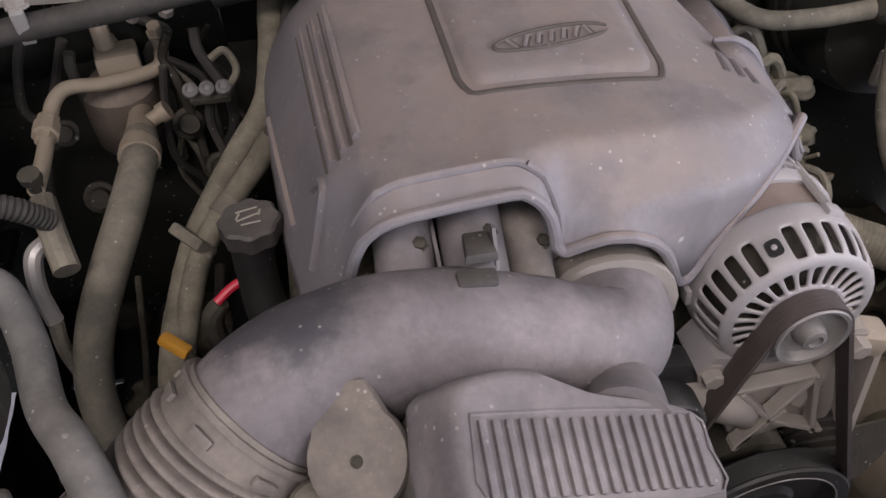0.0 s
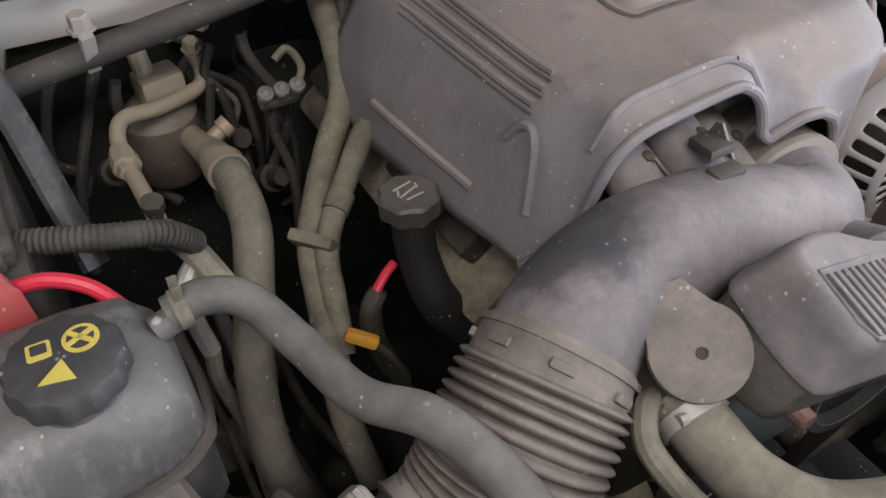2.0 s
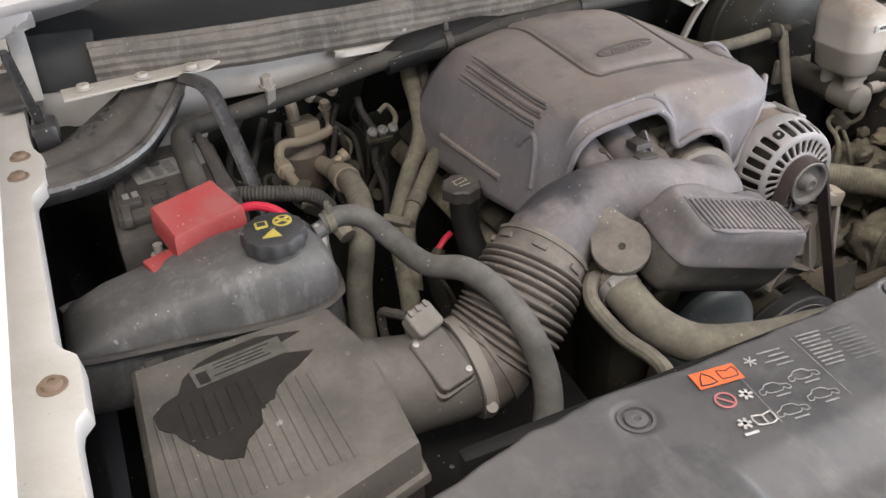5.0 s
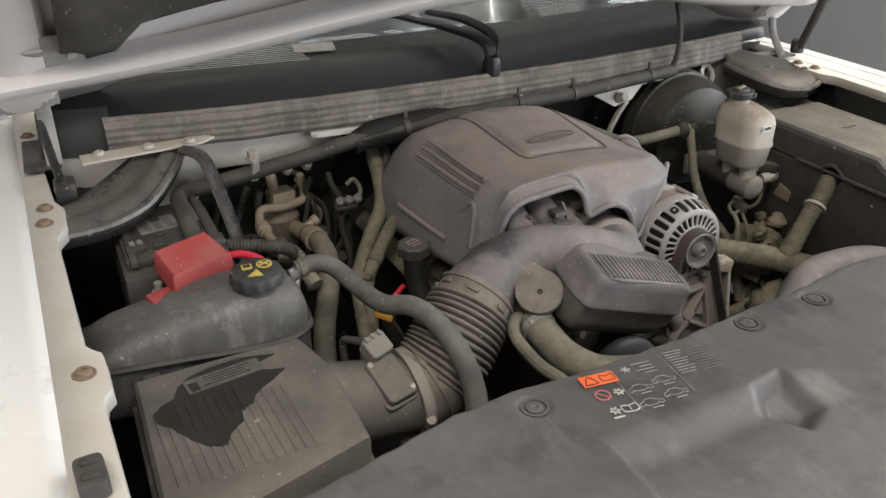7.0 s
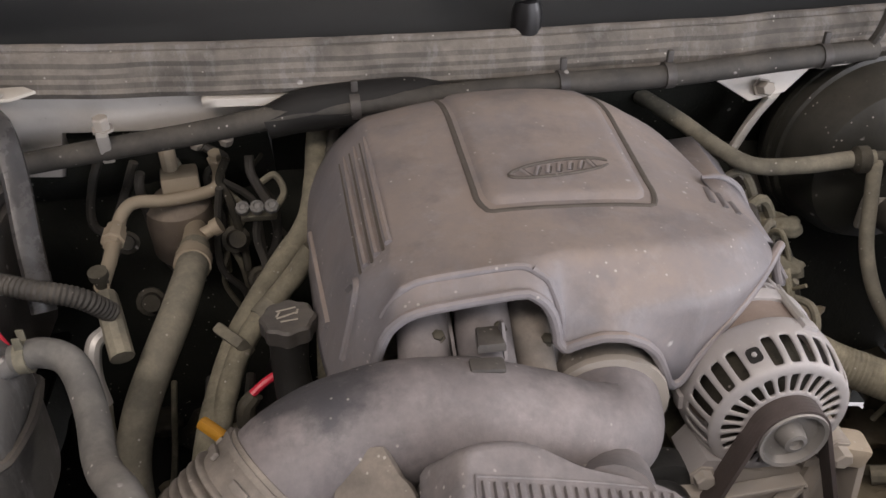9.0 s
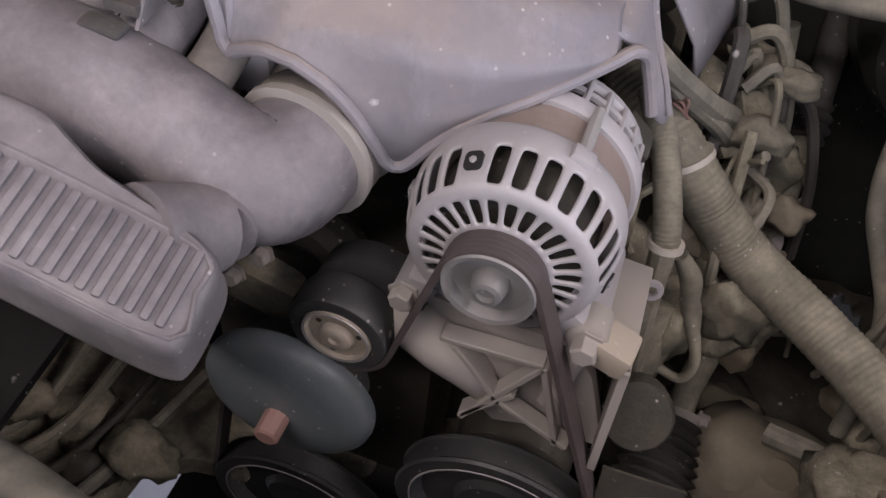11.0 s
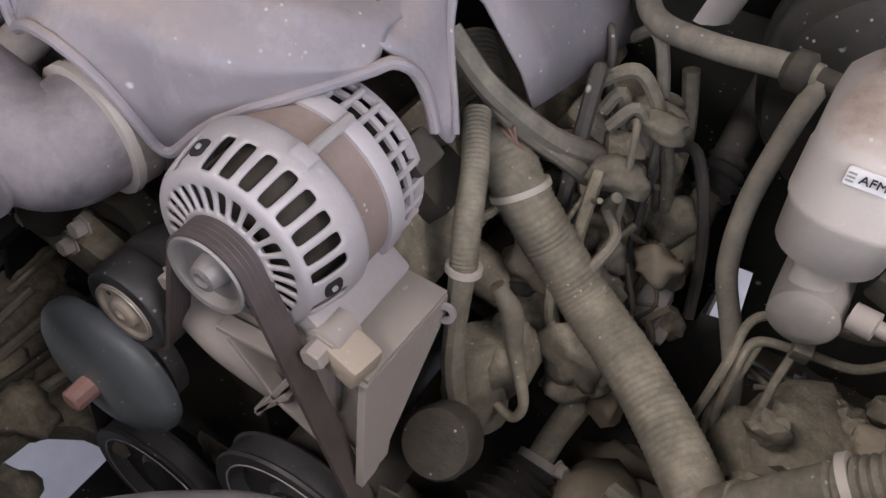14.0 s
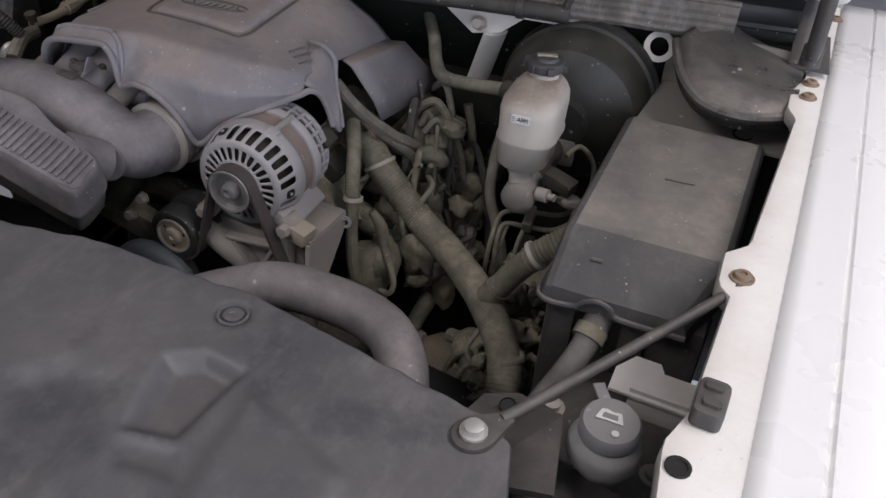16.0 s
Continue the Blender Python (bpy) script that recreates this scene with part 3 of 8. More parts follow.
for i in range(9):
    piece("slat", SLAT, pose(-0.485, lip_y(-0.485) + 0.130 + 0.0155 * i, 1.4075, 0, 0, math.degrees(math.atan2(lip_y(-0.285) - lip_y(-0.685), 0.4))), cowl)

# windscreen and dark cabin behind it
ws = thing("windscreen", (0.05, 0.75, 1.40), "curved glass windscreen reflecting a bright workshop", "windscreen")
rows = [[V(x, lip_y(x) + 0.280 + a, 1.400 + a * 0.62) for a in (0.0, 0.2, 0.4, 0.62)] for x in xs[2:-2]]
g = part("pane", grid_sheet(rows), M_GLASS, ws)
thicken(g, 0.005)
g.visible_shadow = False
solo("cabin_interior", rbox(pose(0.07, 1.85, 1.35), 1.75, 1.0, 1.3, 0.05), M_DASH, "black dashboard and dark cabin behind the glass", "cabin", kind="structure")
part("end_panel", rbox(pose(-0.738, 0.552, 1.335, -20, 0, -9), 0.12, 0.016, 0.085, 0.004), M_COWL, cowl)
st = thing("paper_scrap", (-0.255, 0.66, 1.41), "torn grey paper scrap on the cowl grille", "paper scrap")
x0, y0 = -0.255, lip_y(-0.255) + 0.195
part("paper", prism(rounded(0.085, 0.045, 0.004), 0.0012, pose(x0, y0, 1.4125, 8, 0, -8)), M_LABELG, st)

# wiper
wp = thing("wiper_arm", (0.08, 0.63, 1.41), "black windscreen wiper arm with thin blade", "wiper")
part("pivot", lathe((0.070, 0.492, 1.355), (0, -0.1, 1), [(0, 0.020), (0.03, 0.019), (0.042, 0.014), (0.045, 0.006)], 16), M_WIPER, wp)
part("arm", tube([(0.070, 0.488, 1.395), (0.060, 0.510, 1.425), (0.015, 0.575, 1.442), (-0.073, 0.683, 1.460), (-0.20, 0.79, 1.500), (-0.34, 0.87, 1.540)], [0.017, 0.016, 0.013, 0.010, 0.008, 0.005], 10, flat=0.6), M_WIPER, wp)
part("arm_hook", tube([(0.070, 0.488, 1.395), (0.090, 0.53, 1.43), (0.06, 0.60, 1.452), (0.0, 0.66, 1.462)], [0.014, 0.012, 0.012, 0.008], 8, flat=0.5), M_WIPER, wp)
part("blade", tube([(-0.02, 0.76, 1.455), (-0.25, 0.80, 1.478), (-0.50, 0.82, 1.482)], 0.006, 6), M_WIPER, wp)

# washer hose over the cowl at the right
solo("washer_hose", tube([(0.52, 0.50, 1.29), (0.545, 0.475, 1.33), (0.56, 0.485, 1.40), (0.565, 0.52, 1.48), (0.56, 0.56, 1.60), (0.55, 0.60, 1.72)], 0.0065, 8), M_RUBBER_D, "thin black washer hose rising to the hood", "hose")

# hood, raised
HOOD_A = 46
HM = pose(0.06, 0.63, 1.425, -HOOD_A, 0, 0)


def hood_pt(x, d, h=0.0):
    """d metres from the rear edge towards the front, h below the skin; the rear edge bows forward in its middle."""
    bow = 0.17 * max(0.0, 1 - (x / 0.76) ** 2)
    return HM @ V(x, -(d + bow * (1 - d / 1.3)), -h)


hood = thing("hood", (0.06, 0.6, 1.44), "white engine hood raised on its hinges, seen from below", "hood")
rows = [[hood_pt(x, d, 0.05 * (abs(x) / 0.85) ** 3 + 0.02 * (d / 1.25) ** 2) for x in [-0.90 + 1.80 * i / 24 for i in range(25)]] for d in [-0.02 + 1.25 * j / 10 for j in range(11)]]
thicken(part("skin", grid_sheet(rows), M_HOODIN, hood), 0.003)
for side in (-1, 1):
    part("side_rail", tube([hood_pt(side * 0.86, 0.02, 0.06), hood_pt(side * 0.86, 0.5, 0.06), hood_pt(side * 0.85, 1.15, 0.07)], 0.05, 10, flat=0.5), M_HOODIN, hood)
part("rear_rail", tube([hood_pt(-0.89, 0.075, 0.05), hood_pt(-0.6, 0.055, 0.05), hood_pt(0, 0.05, 0.04), hood_pt(0.6, 0.055, 0.05), hood_pt(0.89, 0.075, 0.05)], 0.082, 16, flat=0.33), M_HOODIN, hood)
rows = []
for j in range(25):
    f = j / 24
    row = []
    for i in range(41):
        x = -0.795 + 1.59 * i / 40
        start = 0.15 + 0.05 * max(0.0, min(1.0, (abs(x + 0.04) < 0.64) * 1.0)) + 0.012 * noise.noise(V(x * 11, 3, 0))
        d = start + (1.06 - start) * f
        row.append(hood_pt(x, d, 0.080 + 0.014 * noise.noise(V(x * 12, d * 12, 1)) - 0.03 * max(0.0, 1 - j / 2)))
    rows.append(row)
thicken(part("liner", grid_sheet(rows), M_PAD, hood, "dark dusty felt hood liner"), 0.02)


def hinge(sgn, x, label, arm=None):
    arm = arm or M_HINGE
    root = put_under(new("hinge"), hood)
    tagged(root, label)
    part("base_plate", prism([(-0.03, -0.06), (0.03, -0.06), (0.03, 0.10), (-0.03, 0.10)], 0.006, pose(x, 0.56, 1.30), 0.002), M_BLACK, root)
    a, b, c = V(x - sgn * 0.02, 0.50, 1.30), V(x - sgn * 0.02, 0.555, 1.40), V(x - sgn * 0.025, 0.43, 1.51)
    part("lower_arm", tube([a, a.lerp(b, 0.5) + V(0, 0.012, 0), b], 0.013, 8, flat=0.25), arm, root)
    part("upper_arm", tube([b, b.lerp(c, 0.5) + V(0, 0.02, 0.01), c], 0.016, 8, flat=0.2), arm, root)
    part("pivot_bolt", hexhead(b, (-sgn, 0, 0), 0.011, 0.03), M_STEEL, root)
    part("mount_plate", prism(rounded(0.10, 0.12, 0.01), 0.005, axes_at(V(x - sgn * 0.05, 0.47, 1.49), (1, 0, 0), (0, 0.72, 0.7)), 0.001), arm, root)
    for k in (-0.03, 0.03):
        part("bolt", hexhead(V(x - sgn * 0.05 + k, 0.47 - k * 0.3, 1.487 + k * 0.3), (0, -0.7, -0.7), 0.008, 0.008), M_STEEL, root)


hinge(-1, -0.80, "grimy grey steel hood hinge with bolts")
hinge(1, 0.935, "black hood hinge arm beside the gas strut", M_BLACK)
gs = thing("hood_gas_strut", (0.92, 0.45, 1.3), "black gas strut holding the hood open", "gas strut")
part("cylinder", lathe((0.93, 0.46, 1.33), (-0.03, -0.18, 0.45), [(0, 0.010), (0.02, 0.012), (0.3, 0.012), (0.31, 0.006)], 12), M_BLACK, gs)
part("rod", tube([(0.912, 0.355, 1.60), (0.89, 0.25, 1.87)], 0.005, 8), M_STEEL, gs)
part("ball_end", lathe((0.93, 0.47, 1.315), (0, 0, 1), [(0, 0.016), (0.03, 0.016), (0.034, 0.01)], 12), M_BLACK, gs)
gs = thing("hood_gas_strut", (-0.78, 0.45, 1.3), "thin black gas strut beside the fender flange", "gas strut")
part("cylinder", lathe((-0.774, 0.425, 1.275), (-0.09, -0.36, 1.0), [(0, 0.006), (0.02, 0.007), (0.14, 0.007), (0.15, 0.005)], 14), M_BAR, gs)
part("ball_end", rbox(pose(-0.772, 0.415, 1.282), 0.034, 0.05, 0.04, 0.008), M_BAR, gs)

# ---------------------------------------------------------------- radiator shield
sh = thing("radiator_shield", (0.05, -0.5, 1.2), "dark grey dusty plastic radiator cover panel", "panel")
SH_BACK = [(-0.72, -0.405), (-0.585, -0.375), (-0.45, -0.34), (-0.36, -0.328), (-0.28, -0.333), (-0.11, -0.327), (0.0, -0.313), (0.11, -0.303), (0.24, -0.284), (0.35, -0.288), (0.43, -0.287), (0.53, -0.306), (0.61, -0.322), (0.70, -0.338), (0.735, -0.36), (0.76, -0.45)]
PINS = [(-0.352, -0.373), (-0.016, -0.347), (0.111, -0.341), (0.432, -0.331)]
# hollows: convex outlines with the depth and the run of their walls
HOLLOWS = [
    ([(-0.335, -0.95), (0.10, -0.95), (0.06, -0.52), (-0.02, -0.452), (-0.10, -0.440), (-0.318, -0.444)], 0.013, 0.016, (1, 1, 2, 3.5, 3.5, 1)),
    ([(-0.135, -0.485), (-0.095, -0.530), (-0.047, -0.507), (-0.056, -0.436), (-0.112, -0.446)], 0.016, 0.022),
    ([(0.402, -0.404), (0.425, -0.497), (0.482, -0.486), (0.492, -0.388), (0.437, -0.380)], 0.016, 0.020),
    ([(0.420, -0.505), (0.445, -0.53), (0.512, -0.522), (0.488, -0.484), (0.44, -0.49)], 0.005, 0.016),
    ([(0.27, -0.95), (0.42, -0.95), (0.415, -0.52), (0.395, -0.44), (0.335, -0.435), (0.285, -0.48)], 0.006, 0.03),
    ([(0.485, -0.393), (0.506, -0.52), (0.54, -0.95), (0.70, -0.95), (0.63, -0.455)], -0.005, 0.02),
]


def hollow(x, y, pts, run, ease=()):
    """How far into a hollow, 0 at its rim to 1 on its floor."""
    n = len(pts)
    d = 1.0
    for i in range(n):
        (x1, y1), (x2, y2) = pts[i], pts[(i + 1) % n]
        ln = math.hypot(x2 - x1, y2 - y1)
        d = min(d, ((x2 - x1) * (y - y1) - (y2 - y1) * (x - x1)) / ln / (ease[i] if ease else 1))
    f = max(0.0, min(1.0, d / run))
    return f * f * (3 - 2 * f)


nx, ny = 420, 160
rows = []
for j in range(ny + 1):
    f = j / ny
    row = []
    for i in range(nx + 1):
        x = -0.72 + 1.48 * i / nx
        yb = interp(x, SH_BACK)[0] + 0.0025 * noise.noise(V(x * 40, 7, 0))
        y = yb + (-0.93 - yb) * f**1.2
        d = yb - y
        z = 1.247 - 0.05 * max(0.0, d - 0.18) * 1.1 + 0.0012 * noise.noise(V(x * 9, y * 9, 3))
        if d < 0.012:
            z -= 0.02 * (1 - d / 0.012) ** 2
        for pts, dep, *walls in HOLLOWS:
            z -= dep * hollow(x, y, pts, *walls)
        for px, py in PINS:
            e = math.hypot(x - px, y - py) / 0.021
            if e < 1:
                z -= 0.0045 * (1 - e**4)
        row.append(V(x, y, z))
    rows.append(row)
thicken(part("panel", grid_sheet(rows), M_SHIELD, sh, angle=40), 0.003)
pin_me = mesh_of("push_pin", lathe((0, 0, 0), (0, 0, 1), [(-0.004, 0.0165), (0.0012, 0.0165), (0.0012, 0.0135), (-0.002, 0.0125), (-0.002, 0.0105), (0.001, 0.0100), (0.0015, 0.004), (0.0005, 0.003)], 24), M_SHIELD)
for x, y in PINS:
    piece("push_pin", pin_me, pose(x, y, 1.2455), sh)
# slot is a black plate laid on top; its shade is colour only
part("latch_slot", prism(rounded(0.03, 0.05, 0.008), 0.003, pose(-0.052, -0.585, 1.2235, 0, 0, 12), 0.001), M_BLACKER, sh, "latch slot drawn as a black plate")
LB = thing("service_label", (-0.2, -0.39, 1.248), "printed service label with orange warning field and small diagrams", "label")
LM = axes_at(V(-0.262, -0.365, 1.2488), (0.994, -0.11, 0), (0, 0, 1))
CAR = [(-0.015, -0.004), (-0.014, 0.001), (-0.009, 0.0025), (-0.005, 0.006), (0.004, 0.006), (0.008, 0.002), (0.014, 0.001), (0.015, -0.004), (0.011, -0.0045), (0.0085, -0.0015), (0.006, -0.0045), (-0.006, -0.0045), (-0.0085, -0.0015), (-0.011, -0.0045), (-0.015, -0.004)]


def flat_bar(name, cx, cy, w, h, mat, parent, m=LM, t=0.0006, turn=0, label=""):
    return part(name, prism([(-w / 2, -h / 2), (w / 2, -h / 2), (w / 2, h / 2), (-w / 2, h / 2)], t, m @ pose(cx, cy, t, 0, 0, turn)), mat, parent, label)


def drawn(name, pts, cx, cy, r, mat, label=""):
    """A printed line drawing on the label."""
    return part(name, tube([LM @ V(cx + a, cy + b, 0.0004) for a, b in pts], r, 6, per=2), mat, LB, label)


flat_bar("warning_field", 0.0, 0.0, 0.044, 0.020, M_ORLAB, LB, label="faded orange warning field")
drawn("warning_sign", [(-0.008, -0.0065), (0.008, -0.0065), (0, 0.0075), (-0.008, -0.0065)], -0.011, 0.0, 0.0009, M_INK)
drawn("book_sign", [(-0.008, -0.005), (0.008, -0.005), (0.008, 0.006), (0.0, 0.003), (-0.008, 0.006), (-0.008, -0.005)], 0.011, 0.0, 0.0007, M_INK)
part("ban_sign", lathe(LM @ V(-0.010, -0.028, 0.0), (0, 0, 1), [(0, 0.0078), (0, 0.0095), (0.0008, 0.0095), (0.0008, 0.0078)], 24, cap=False), M_PINK, LB, "red ban sign")
flat_bar("ban_slash", -0.010, -0.028, 0.015, 0.0016, M_PINK, LB, turn=-45)
for k, (cx, cy) in enumerate(((0.0386, 0.006), (0.0102, -0.028), (-0.0109, -0.0565))):
    for a in (0, 60, 120):
        flat_bar("fan_sign", cx, cy, 0.0125, 0.0026 if k else 0.0012, M_PRINT, LB, turn=a)
flat_bar("text_bar", -0.0117, -0.0675, 0.013, 0.0026, M_PRINT, LB)
drawn("book_sign", [(0, -0.005), (-0.009, -0.003), (-0.009, 0.007), (0, 0.005), (0.009, 0.007), (0.009, -0.003), (0, -0.005), (0, 0.005)], 0.0075, -0.0585, 0.0008, M_PRINT)
for cx, cy in ((0.0365, -0.030), (0.070, -0.0244), (0.0344, -0.0566), (0.070, -0.0496)):
    drawn("car_diagram", CAR, cx, cy, 0.0005, M_FAINTP)
    flat_bar("text_bar", cx + 0.003, cy - 0.0095, 0.014, 0.0014, M_FAINTP, LB)
for k in range(4):
    flat_bar("text_bar", 0.062 + 0.004 * (k % 2), 0.012 - 0.0062 * k, 0.024 - 0.007 * (k % 2), 0.0016, M_FAINTP, LB)
drawn("rule", [(0.018, 0.012), (0.018, -0.066)], 0, 0, 0.0004, M_FAINTP)
drawn("rule", [(0.092, 0.020), (0.092, -0.060)], 0, 0, 0.0004, M_FAINTP)
for k in range(9):
    flat_bar("text_bar", 0.110 - 0.0015 * (k % 3), 0.020 - 0.0052 * k, 0.026 - 0.003 * (k % 3), 0.0015, M_FAINTP, LB)
    flat_bar("text_bar", 0.142 - 0.002 * (k % 2), 0.018 - 0.0052 * k, 0.030 - 0.004 * (k % 2), 0.0011, M_FAINT, LB)

# radiator and fan shroud under the shield, near-black so the unlit depth is in the colour
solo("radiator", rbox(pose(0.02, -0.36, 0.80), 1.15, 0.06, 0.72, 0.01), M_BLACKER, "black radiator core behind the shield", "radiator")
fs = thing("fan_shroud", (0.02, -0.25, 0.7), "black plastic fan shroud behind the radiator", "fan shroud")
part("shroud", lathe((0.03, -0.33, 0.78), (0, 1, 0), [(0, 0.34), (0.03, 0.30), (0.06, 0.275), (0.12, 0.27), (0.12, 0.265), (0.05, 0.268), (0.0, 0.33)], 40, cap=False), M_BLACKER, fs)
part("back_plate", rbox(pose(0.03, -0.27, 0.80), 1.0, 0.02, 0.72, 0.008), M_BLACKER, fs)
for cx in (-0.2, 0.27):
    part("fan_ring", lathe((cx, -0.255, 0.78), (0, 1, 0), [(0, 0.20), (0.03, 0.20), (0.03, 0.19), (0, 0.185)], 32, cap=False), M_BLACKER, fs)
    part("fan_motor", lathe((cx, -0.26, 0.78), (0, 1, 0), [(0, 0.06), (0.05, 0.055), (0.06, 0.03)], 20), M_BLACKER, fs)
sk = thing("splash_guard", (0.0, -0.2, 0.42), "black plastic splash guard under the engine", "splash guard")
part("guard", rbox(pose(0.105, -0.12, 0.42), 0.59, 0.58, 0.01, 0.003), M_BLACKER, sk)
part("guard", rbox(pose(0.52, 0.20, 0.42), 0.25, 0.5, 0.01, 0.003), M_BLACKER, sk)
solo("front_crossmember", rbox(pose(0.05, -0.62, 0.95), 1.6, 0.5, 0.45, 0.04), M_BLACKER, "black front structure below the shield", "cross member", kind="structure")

# ---------------------------------------------------------------- engine
eng = thing("engine_block", (0.04, 0.3, 0.5), "dirty cast engine block under the cover", "engine")
part("block", rbox(pose(0.04, 0.36, 0.82), 0.34, 0.44, 0.52, 0.04), M_GREASE, eng)
part("front_cover", rbox(pose(0.05, 0.10, 0.86), 0.24, 0.12, 0.34, 0.03), M_GREASE, eng)
for sgn in (-1, 1):
    part("cylinder_head", rbox(pose(0.04 + sgn * 0.17, 0.35, 1.03, 0, sgn * 38, 0), 0.13, 0.46, 0.14, 0.015), M_ENGINE, eng)
    for k in range(4):
        part("ignition_coil", rbox(pose(0.04 + sgn * 0.215, 0.2 + 0.11 * k, 1.085, 0, sgn * 38, 0), 0.045, 0.06, 0.05, 0.008), M_GREASE, eng)
im = thing("intake_manifold", (-0.05, 0.2, 1.15), "dusty plastic intake manifold runners below the cover", "manifold")
part("plenum", rbox(pose(0.03, 0.26, 1.18), 0.18, 0.32, 0.11, 0.03), M_ENGINE, im)
for x, r, h in ((-0.116, 0.0235, 0.0), (-0.062, 0.0255, 0.002), (-0.018, 0.019, -0.012)):
    part("runner", tube([(x - 0.004, -0.01, 1.214 + h), (x, 0.04, 1.226 + h), (x + 0.002, 0.10, 1.250 + h), (x + 0.004, 0.18, 1.268 + h)], r, 18, flat=0.85), M_BELLOWS if r < 0.02 else M_DUCT, im)
    part("runner_bolt", hexhead((x + 0.012, 0.050, 1.229 + h + r * 0.72), (0.1, -0.3, 1), 0.0055, 0.005), M_GREASE, im)
part("runner_fin", prism([(0.0, 0.0), (0.10, 0.030), (0.10, 0.045), (0.0, 0.014)], 0.003, axes_at(V(-0.089, 0.02, 1.215), (0, 1, 0.0), (1, 0, 0)), 0.0), M_DUCT, im)
tbd = thing("throttle_body", (0.05, 0.06, 1.17), "dusty cast throttle body behind the intake elbow", "throttle body")
part("housing", lathe((0.055, 0.13, 1.165), (0, -1, 0), [(0, 0.05), (0.05, 0.05), (0.052, 0.057), (0.064, 0.057), (0.066, 0.051), (0.085, 0.051)], 28), M_BRKT, tbd)
part("actuator", rbox(pose(-0.012, 0.085, 1.195), 0.05, 0.05, 0.04, 0.01), M_ALU, tbd)

